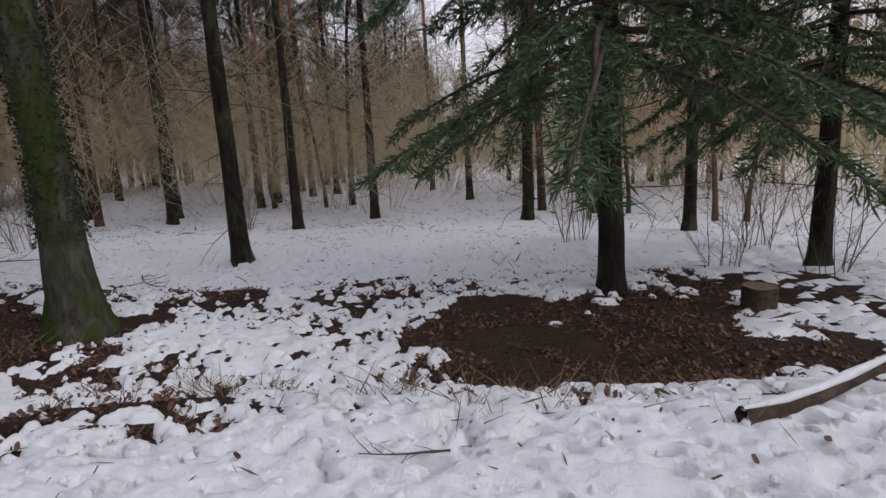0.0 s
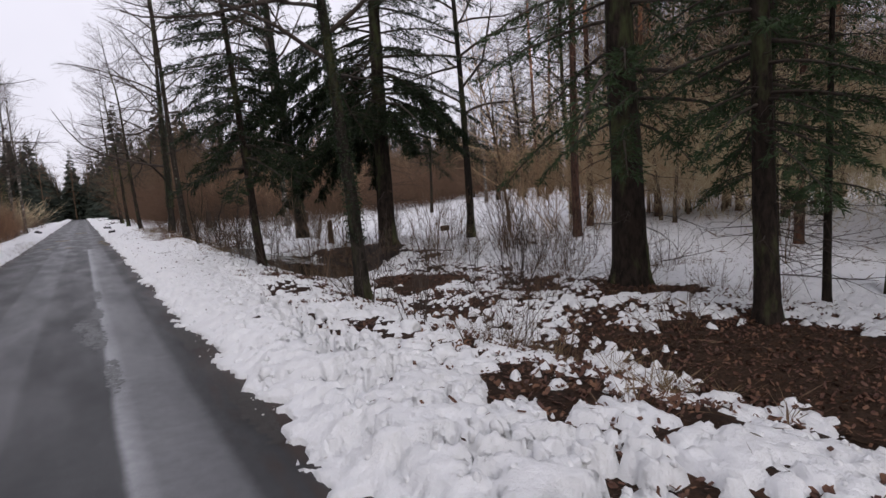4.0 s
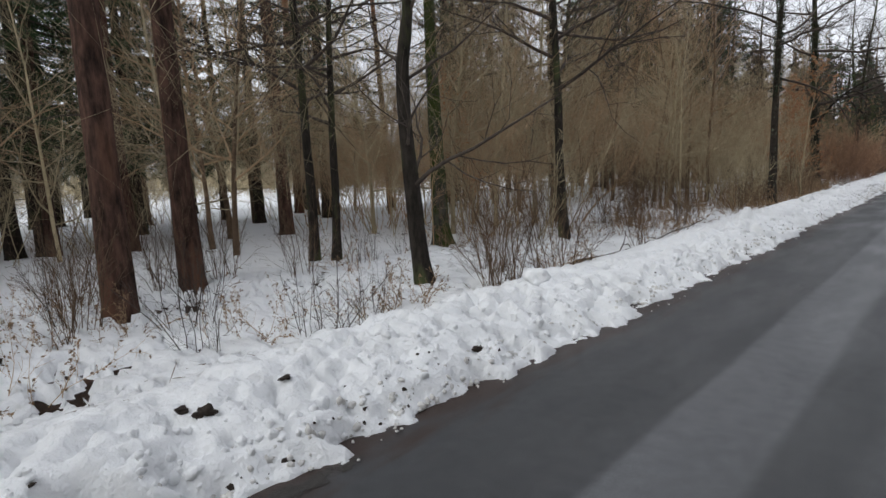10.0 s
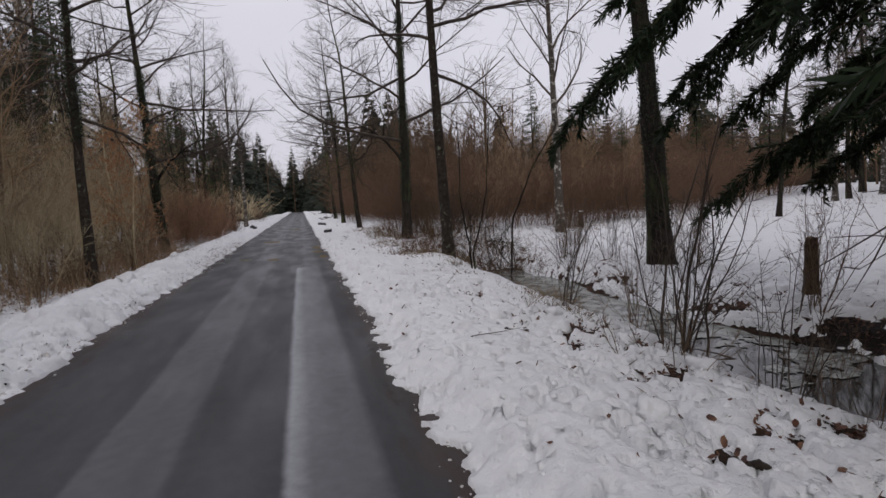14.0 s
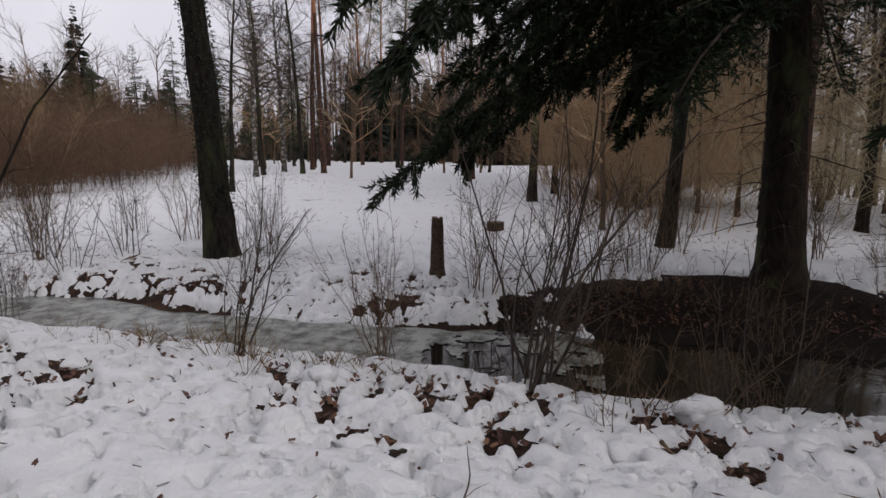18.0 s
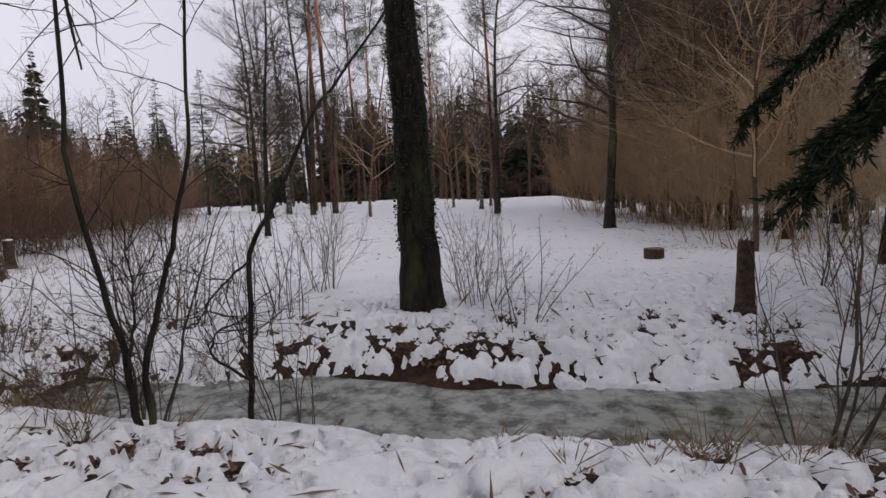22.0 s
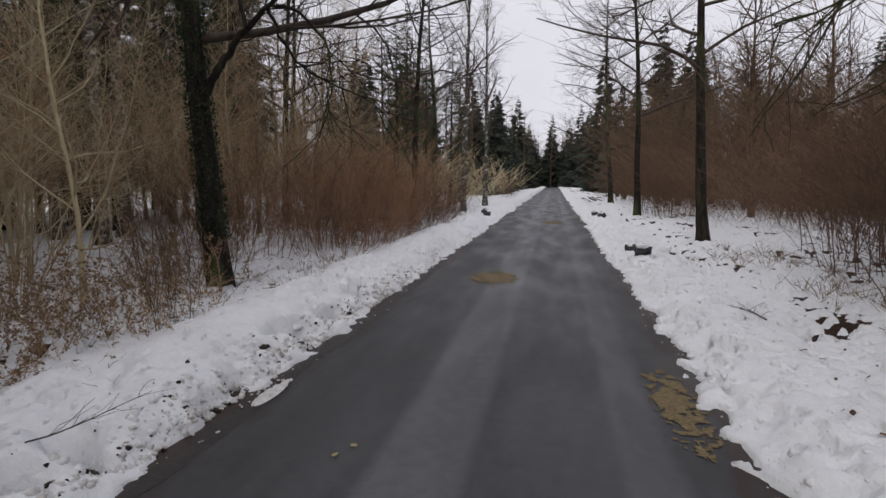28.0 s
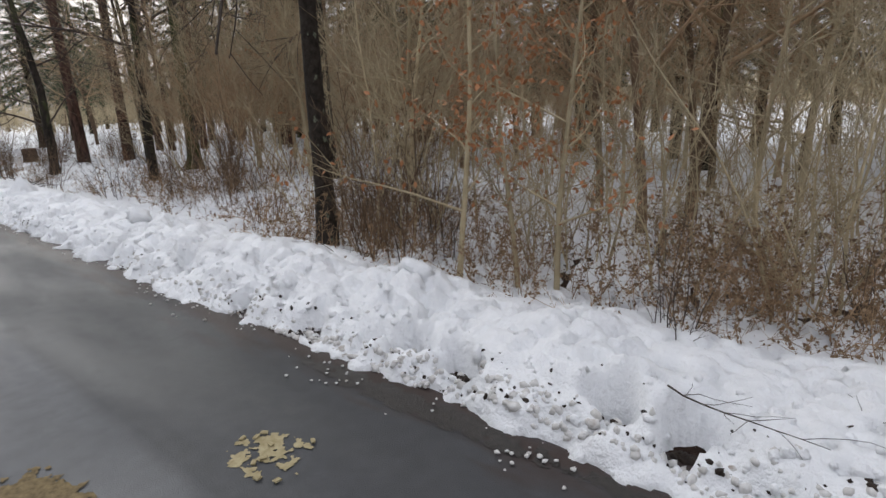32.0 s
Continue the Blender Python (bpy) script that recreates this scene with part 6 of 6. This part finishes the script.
def grass():
    r = np.random.default_rng(63)
    s = Shape()
    spots = [(4.5, 32.2, 0.5, 34), (4.0, 33.2, 0.6, 30), (3.9, 35.5, 0.7, 16), (4.6, 36.6, 0.8, 18), (3.6, 38.4, 0.6, 26), (5.2, 35.2, 0.7, 24), (4.6, 28.2, 0.6, 16), (4.4, 26.0, 0.5, 16), (4.8, 27.3, 0.5, 20), (5.6, 5.2, 0.9, 16), (4.4, 2.0, 0.8, 20), (4.2, -0.6, 0.8, 20), (4.6, 8.6, 0.9, 24), (-3.7, 44.4, 0.6, 40), (-3.8, 47.0, 1.0, 70), (-4.0, 50, 1.2, 70), (4.1, 41.2, 0.6, 36), (7.0, 37.6, 1.4, 22), (9.0, 38.0, 1.5, 22), (4.3, 44, 0.9, 50), (4.2, 47.5, 0.9, 50), (12.5, 42.5, 2.5, 70)]
    for cx, cy, rad, tufts in spots:
        for _ in range(tufts):
            x, y = cx + r.normal() * rad * 0.6, cy + r.normal() * rad * 0.8
            if -2.6 < x < 2.9:
                continue
            z, n = h(x, y), 11
            H = r.uniform(0.12, 0.42)
            b = np.stack([x + r.normal(size=n) * 0.03, y + r.normal(size=n) * 0.03, np.full(n, z)], 1)
            d = np.stack([r.normal(size=n) * 0.6, r.normal(size=n) * 0.6, np.full(n, 0.8)], 1) * (H * r.uniform(0.5, 1.2, (n, 1)))
            s.blades(b, b + d, 0.004, r)
    return tagged(new("dry_grass", s.mesh("dry_grass", [STRAW], False)), "withered straw-coloured grass standing through snow", "grass", kind="stuff")


grass()


def blob(seed, size, squash=0.8, rough=0.35, div=3):
    bm = bmesh.new()
    bmesh.ops.create_icosphere(bm, subdivisions=div, radius=size)
    off = Vector((seed * 3.1, seed * 1.7, seed * 0.9))
    for v in bm.verts:
        n = noise.noise(v.co / size * 1.1 + off) * rough + noise.noise(v.co / size * 2.9 + off) * rough * 0.4
        v.co *= 1 + n
        v.co.z *= squash
    for f in bm.faces:
        f.smooth = True
    return bm


def lump_thing(name, label, category, x, y, size, material, seed, squash=0.8, rough=0.35, group="", sink=0.25):
    bm = blob(seed, size, squash, rough)
    me = bpy.data.meshes.new(name)
    bm.to_mesh(me)
    bm.free()
    me.materials.append(material)
    ob = new(name, me)
    ob.matrix_basis = at(x, y, hs(x, y) + size * squash * (1 - 2 * sink) * 0.8, seed * 47)
    return tagged(ob, label, category, group)


for k, (x, y, s) in enumerate([(4.08, 24.22, 0.12), (4.06, 23.0, 0.13), (3.6, 24.9, 0.14), (3.9, 21.9, 0.1), (3.4, 23.5, 0.12), (3.9, 25.6, 0.11), (3.3, 26.6, 0.12), (3.7, 27.7, 0.1), (3.5, 22.4, 0.14), (3.0, 25.4, 0.13), (2.9, 22.1, 0.1), (3.9, 28.9, 0.12), (3.2, 29.4, 0.13), (3.6, 20.6, 0.12), (3.3, 9.6, 0.14), (3.6, 10.8, 0.12), (3.1, 12.2, 0.16), (3.4, 12.5, 0.13), (-2.85, 31.5, 0.16), (-3.0, 36.5, 0.14), (-2.9, 18.5, 0.15), (-2.6, 12.0, 0.14), (-2.9, 10.4, 0.2)]):
    lump_thing("snow_clump", "rounded lump of white snow", "snow", x, y, s, SNOW, k + 1, 0.75, 0.55, "snow clumps", 0.4)
for k, (x, y, s) in enumerate([(-2.55, 14.72, 0.07), (-2.66, 14.64, 0.045), (-2.57, 15.25, 0.04), (-2.35, 21.2, 0.05), (-2.25, 16.75, 0.06), (-2.22, 42.05, 0.07), (-2.3, 38.85, 0.06), (2.88, 24.66, 0.05), (2.77, 19.77, 0.05), (2.2, 35.8, 0.06), (2.4, 35.6, 0.06), (2.1, 35.3, 0.04), (2.12, 12.0, 0.05), (2.98, 21.3, 0.06), (-2.3, 40.9, 0.05), (-2.28, 37.5, 0.06), (-2.26, 36.9, 0.05)]):
    lump_thing("earth_clod", "dark clod of wet earth in the snow", "earth", x, y, s * 0.75, EARTH, k + 40, 0.5, 0.9, "earth clods", 0.4)
for k, (x, y, s) in enumerate([(2.05, 47.8, 0.24), (2.0, 49.0, 0.2), (2.3, 60.5, 0.25), (2.1, 61.6, 0.2), (-2.5, 59.5, 0.25), (-2.7, 61, 0.22)]):
    rock = lump_thing("boulder", "dark boulder half capped with snow on the bank", "stone", x, y, s * 0.65, STONE, k + 70, 0.9, 0.8, "boulders", 0.2)
    cap = blob(k + 90, s * 0.52, 0.42, 0.4)
    for v in cap.verts:
        v.co.z += s * 0.42
    part("snow_cap", cap, SNOW, rock, "cap of white snow")


def edge_crumbs():
    """Crumbs of grey slush along both road edges."""
    r = np.random.default_rng(64)
    s = Shape()
    ico = bmesh.new()
    bmesh.ops.create_icosphere(ico, subdivisions=1, radius=1)
    v0 = np.array([v.co[:] for v in ico.verts])
    f0 = np.array([[v.index for v in f.verts] for f in ico.faces])
    ico.free()
    for k in range(900):
        y = r.uniform(-3, 54)
        e = abs(r.normal())
        x = 1.52 - e * 0.07 + 0.03 if k % 2 else -1.99 + e * 0.1 - 0.03
        size = r.uniform(0.004, 0.014) * (1.5 if r.random() < 0.08 else 1)
        s.add(v0 * size * r.uniform(0.7, 1.3, (len(v0), 1)) * [1, 1, 0.6] + [x, y, 0.0 + size * 0.3], None, f0)
    for cx, cy, sx, sy, n in [(-0.75, 11.9, 0.07, 0.5, 60), (-1.75, 36.7, 0.08, 0.3, 14), (-1.8, 38.2, 0.06, 0.1, 14), (-1.8, 34.5, 0.1, 0.4, 14), (-1.75, 13.5, 0.2, 0.8, 8), (-1.9, 40.2, 0.05, 0.25, 16)]:
        for k in range(n):
            size = r.uniform(0.006, 0.018)
            s.add(v0 * size * r.uniform(0.7, 1.3, (len(v0), 1)) * [1, 1, 0.5] + [cx + r.normal() * sx, cy + r.normal() * sy, size * 0.25], None, f0)
    for y0, y1, n in [(33, 45, 420), (8, 24, 300)]:
        for k in range(n):
            y = r.uniform(y0, y1)
            x = -2.02 - abs(r.normal()) * 0.1
            size = r.uniform(0.008, 0.028)
            s.add(v0 * size * r.uniform(0.6, 1.3, (len(v0), 1)) * [1, 1, 0.8] + [x, y, max(0.0, hs(x, y)) - size * 0.15], None, f0)
    return tagged(new("slush_crumbs", s.mesh("slush_crumbs", [SNOW_DIRTY])), "crumbs of grey slush on the asphalt", "snow", kind="stuff")


edge_crumbs()


def bank_grit():
    """Dark grit, crumbs of earth and dirty clods flung by the plough onto the lower bank."""
    r = np.random.default_rng(66)
    ico = bmesh.new()
    bmesh.ops.create_icosphere(ico, subdivisions=1, radius=1)
    v0 = np.array([v.co[:] for v in ico.verts])
    f0 = np.array([[v.index for v in f.verts] for f in ico.faces])
    ico.free()
    for name, label, category, material, count, lo, hi, far in [
        ("earth_crumbs", "dark crumbs of earth on the edge of the snowbank", "earth", EARTH, 620, 0.005, 0.02, 0.16),
        ("dirty_snow_clods", "dirty beige clods of ploughed snow", "snow", SNOW_DIRTY, 1000, 0.012, 0.036, 0.1),
    ]:
        s = Shape()
        y = r.uniform(4, 48, count)
        y = np.where(fbm(y, y * 0 + 9, 1.2, 2, 67) > 0.47, y, r.uniform(36, 46, count))
        x = -2.03 - np.abs(r.normal(size=count)) * far
        z = np.maximum(0.0, snow(x, y))
        for k in range(count):
            size = r.uniform(lo, hi) * (1.5 if r.random() < 0.06 else 1)
            s.add(v0 * size * r.uniform(0.5, 1.35, (len(v0), 1)) * r.uniform(0.6, 1.3, 3) + [x[k], y[k], z[k] - size * 0.3], None, f0)
        tagged(new(name, s.mesh(name, [material])), label, category, kind="stuff")


bank_grit()


def snow_crumbs():
    """Small clods of snow thrown up by the plough on both verges."""
    r = np.random.default_rng(65)
    s = Shape()
    shapes = []
    for div in (1, 2):
        ico = bmesh.new()
        bmesh.ops.create_icosphere(ico, subdivisions=div, radius=1)
        shapes.append((np.array([v.co[:] for v in ico.verts]), np.array([[v.index for v in f.verts] for f in ico.faces])))
        ico.free()
    n = 5200
    west = r.random(n) < 0.4
    y = r.uniform(-3, 50, n)
    x = np.where(west, -2.0 - np.abs(r.normal(size=n)) * 0.22 - 0.25 * r.random(n), 1.55 + 2.9 * r.random(n) ** 1.3)
    zs, zg = snow(x, y), land(x, y)
    for k in range(n):
        if zs[k] < zg[k] + 0.01:
            continue
        size = r.uniform(0.01, 0.032) * (1.6 if r.random() < 0.1 else 1)
        v0, f0 = shapes[1 if size > 0.028 else 0]
        s.add(v0 * size * r.uniform(0.75, 1.2, (len(v0), 1)) * r.uniform(0.7, 1.3, 3) + [x[k], y[k], zs[k] - size * 0.1], None, f0)
    return tagged(new("snow_crumbs", s.mesh("snow_crumbs", [SNOW])), "small clods of white snow on the verges", "snow", kind="stuff")


snow_crumbs()


def splat(name, label, category, x, y, rx, ry, material, seed, holes=0.5, z=0.004):
    """A thin ragged patch lying on the road."""
    n = 80
    xs, ys = np.linspace(-1, 1, n), np.linspace(-1, 1, n)
    X, Y = np.meshgrid(xs, ys, indexing="ij")
    keep = (1 - X**2 - Y**2) * 0.6 + 0.9 * (fbm(X * rx + seed * 5, Y * ry, 0.06, 3, seed) - holes) > 0.16
    keep &= X**2 + Y**2 < 1
    i, j = np.meshgrid(np.arange(n - 1), np.arange(n - 1), indexing="ij")
    k = i * n + j
    quads = np.stack([k, k + n, k + n + 1, k + 1], -1)[keep[:-1, :-1]].reshape(-1, 4)
    Z = z + 0.004 * fbm(X * rx, Y * ry, 0.1, 2, seed + 3)
    me = mesh_from(name, np.stack([X * rx, Y * ry, Z], -1), quads, None, [material])
    ob = new(name, me)
    ob.location = (x, y, -0.006 * abs(x + 0.25))
    return tagged(ob, label, category)


splat("sawdust_patch", "yellow sawdust strewn on the asphalt", "sawdust", -0.7, 45.7, 0.6, 0.9, SAWDUST, 3, 0.74)
splat("sawdust_patch", "yellow sawdust strewn on the asphalt", "sawdust", 0.25, 58.9, 0.6, 1.0, SAWDUST, 4, 0.66)
splat("sawdust_patch", "yellow-brown sawdust along the road edge", "sawdust", 1.22, 40.6, 0.26, 1.1, SAWDUST, 5, 0.78)
splat("sawdust_patch", "yellow-brown sawdust along the road edge", "sawdust", 1.2, 38.6, 0.28, 0.7, SAWDUST, 6, 0.74)
splat("sawdust_patch", "yellow-brown sawdust along the road edge", "sawdust", 1.3, 36.6, 0.2, 0.7, SAWDUST, 8, 0.78)
splat("sawdust_patch", "yellow wood crumbs scattered on the asphalt", "sawdust", -1.08, 37.12, 0.22, 0.32, CHIP, 10, 0.76)
splat("sawdust_patch", "faint sawdust on the asphalt", "sawdust", -0.2, 36.6, 0.25, 0.4, SAWDUST, 9, 0.6)
for k, (x, y, rx, ry) in enumerate([(-1.86, 37.4, 0.11, 1.2), (-1.86, 39.6, 0.1, 1.3), (-1.87, 42.0, 0.11, 1.6), (-1.88, 45.0, 0.11, 1.8), (1.4, 9.5, 0.12, 1.0), (1.38, 12.6, 0.12, 1.2), (1.4, 24.2, 0.1, 1.2), (-1.86, 14.2, 0.1, 1.2)]):
    splat("mud_patch", "wet dark mud along the road edge", "mud", x, y, rx, ry, MUD, 20 + k, 0.56, 0.001)
splat("paint_mark", "faded red sprayed line on the asphalt edge", "paint mark", 1.33, 7.8, 0.2, 0.035, RED_PAINT, 13, 0.42)
for x, y, rx, ry, sd in [(0.42, 13.6, 0.2, 1.3, 31), (0.5, 15.4, 0.12, 1.0, 32), (0.3, 14.4, 0.16, 0.7, 33), (0.55, 17.6, 0.1, 1.2, 34), (0.55, 11.4, 0.1, 1.0, 35)]:
    splat("frost_patch", "thin white salt frost on the asphalt", "frost", x, y, rx, ry, FROST, sd, 0.72, 0.002)
splat("slush_patch", "flat piece of grey ice at the road edge", "ice", -1.84, 40.2, 0.07, 0.3, SNOW_DIRTY, 14, 0.4, 0.008)


def chip(x, y, turn, seed, size=0.03):
    bm = bmesh.new()
    bmesh.ops.create_cube(bm, size=1)
    r = random.Random(seed)
    for v in bm.verts:
        v.co = Vector((v.co.x * size * r.uniform(0.9, 1.6), v.co.y * size * r.uniform(0.6, 0.9), v.co.z * 0.009))
    bmesh.ops.bevel(bm, geom=bm.edges[:], offset=0.003, segments=1)
    me = bpy.data.meshes.new("wood_chip")
    bm.to_mesh(me)
    bm.free()
    me.materials.append(CHIP)
    ob = new("wood_chip", me)
    ob.matrix_basis = at(x, y, 0.008, turn)
    return tagged(ob, "pale yellow wood chip on the asphalt", "wood chip", "wood chips")


for k, (x, y) in enumerate(CHIPS):
    chip(x, y, k * 67, k)


def stump(x, y, radius, height, label, cut, seed, name="tree_stump", snowcap=False):
    r = random.Random(seed)
    root = new(name)
    bm = bmesh.new()
    n, rings = 18, 6
    rows = []
    for j in range(rings + 1):
        f = j / rings
        rr = radius * (1.25 - 0.35 * min(1, f * 2.2)) * (1 if cut else 1.08 - 0.3 * f + r.uniform(-0.07, 0.07))
        rows.append([bm.verts.new((math.cos(a) * rr * (1 + 0.1 * math.sin(3 * a + seed) + r.uniform(-0.04, 0.04)), math.sin(a) * rr * (1 + 0.08 * math.cos(5 * a)), -0.2 + (height + 0.2) * f + (r.uniform(-0.06, 0.06) * radius * 4 if j == rings and not cut else 0))) for a in [i * 6.2832 / n for i in range(n)]])
    for p, q in zip(rows, rows[1:]):
        for i in range(n):
            bm.faces.new((p[i], p[(i + 1) % n], q[(i + 1) % n], q[i]))
    for f in bm.faces:
        f.smooth = True
    top = [tuple(v.co) for v in rows[-1]]
    part("bark", bm, LOG_BARK, root)
    bm = bmesh.new()
    mid = bm.verts.new((0, 0, height - 0.03))
    vs = [bm.verts.new((a * 0.99, b * 0.99, c - 0.006)) for a, b, c in top]
    for i in range(n):
        bm.faces.new((vs[i], vs[(i + 1) % n], mid))
    part("cut_face", bm, STUMP_WOOD, root)
    if snowcap:
        bm = blob(seed, radius * 0.8, 0.25, 0.2)
        for v in bm.verts:
            v.co.z += height
        part("snow_cap", bm, SNOW, root, "cap of white snow")
    root.matrix_basis = at(x, y, h(x, y))
    return tagged(root, label, "tree stump")


stump(-6.45, 13.25, 0.28, 0.62, "broad cut tree stump behind the snowbank", True, 2)
stump(8.75, 26.05, 0.125, 1.0, "blackened upright stub of a dead tree", False, 3)
stump(14.3, 26.0, 0.24, 0.26, "low brown stump beside the snowy track", True, 4)
stump(13.6, 42.4, 0.15, 0.8, "broken brown stump with a snow cap", False, 5, snowcap=True)
stump(7.2, 42.6, 0.18, 1.1, "dark broken stump in the thicket", False, 6)
stump(6.9, -3.8, 0.22, 0.3, "low black stump in the snow", True, 7)


def fallen_branch(x, y, length, turn, seed, thick=0.012, label="bare fallen branch on the snow", snowy=False, material=TWIG_DARK, side=6):
    r = np.random.default_rng(seed)
    s = Shape()
    line = wander(r, (0, 0, thick), (1, 0, 0.04), length, 8, 0.1, 0.0)
    line[:, 2] = thick * 0.8 + np.abs(line[:, 2] - thick) * 0.3
    s.tube(line, thick * np.linspace(1, 0.3, 8), 6)
    root = new("fallen_branch")
    piece("wood", s.mesh("wood", [material]), root)
    for k in range(side):
        s = Shape()
        l2 = wander(r, line[1 + k % 6], (0.7, r.choice([-1, 1]) * 0.7, 0.25), length * r.uniform(0.2, 0.45), 5, 0.16, 0.0)
        l2[:, 2] = np.maximum(l2[:, 2], 0.006)
        s.tube(l2, thick * 0.45 * np.linspace(1, 0.4, 5), 4)
        piece("twig", s.mesh("twig", [material]), root)
    if snowy:
        t = Shape()
        t.tube(line[:6] + [0, 0, thick * 0.85], thick * np.array([0.25, 0.5, 0.4, 0.55, 0.4, 0.15]), 6)
        piece("snow_strip", t.mesh("snow_strip", [SNOW]), root, "strip of snow on top")
    root.matrix_basis = at(x, y, hs(x, y), turn)
    return tagged(root, label, "branch")


fallen_branch(3.3, -1.85, 2.0, -78, 1, 0.06, "long brown fallen log with a strip of snow", True, LOG_BARK, 0)
fallen_branch(-2.45, 38.7, 0.75, 60, 2, 0.005, side=10)
fallen_branch(-2.62, 39.45, 0.7, 150, 3, 0.005, side=10)
fallen_branch(-2.8, 12.6, 0.4, 30, 4, 0.01)
fallen_branch(2.6, 42.8, 0.6, 100, 5, 0.01)
fallen_branch(2.95, 38.2, 1.1, 40, 6, 0.007, side=2)
fallen_branch(-4.2, 21.5, 2.6, 75, 7, 0.03)
fallen_branch(2.3, 24.2, 0.6, 20, 8, 0.006, side=2)
fallen_branch(6.3, 24.2, 2.2, 160, 9, 0.03, "dead branch lying across the ditch bank")
fallen_branch(3.0, -0.2, 0.5, 100, 10, 0.008)
fallen_branch(2.4, 1.9, 0.4, 130, 11, 0.01)
fallen_branch(9.7, 37.4, 2.2, 10, 12, 0.02, "grey branch lying on the snow")
for k, (x, y) in enumerate([(6.6, 12.2), (7.5, 15.5), (9.5, 18.5), (10.5, 6.2), (11.5, 10.5), (12.4, 13.5), (5.6, 19.6)]):
    fallen_branch(x, y, 1.8, k * 70, 20 + k, 0.016)


# young beeches that keep their withered orange leaves
def beech(seed, height):
    r = np.random.default_rng(seed)
    trunk, crown = bare_tree(seed, height, 0.035, first=0.12, limbs=18, bark=TWIG_OLIVE, twig=TWIG_OLIVE, twigs=(6, 3), flare=1.2, crook=0.04, spread=0.6)
    v = np.empty(len(crown.vertices) * 3, np.float32)
    crown.vertices.foreach_get("co", v)
    v = v.reshape(-1, 3)
    b = v[r.choice(len(v), 1100)]
    d = r.normal(size=b.shape) - [0, 0, 0.6]
    d /= np.linalg.norm(d, axis=1, keepdims=True)
    s = Shape()
    s.blades(b, b + d * r.uniform(0.05, 0.085, (len(b), 1)), 0.02, r, 0.2)
    return trunk, crown, s.mesh("withered_leaves", [LEAF_ORANGE], False)


for k, (x, y, s) in enumerate([(-3.95, 36.2, 1.0), (-4.15, 37.2, 0.9), (-4.3, 36.7, 0.85), (-12.8, 47.5, 1.1), (-13.3, 45.9, 0.9), (-9.4, 24.5, 0.9)]):
    plant("beech", "young_beech", lambda: beech(81, 5.0), "young beech with withered orange leaves in snow", "tree", at(x, y, h(x, y), k * 100, s), "young beeches", ("trunk", "crown", "foliage"))
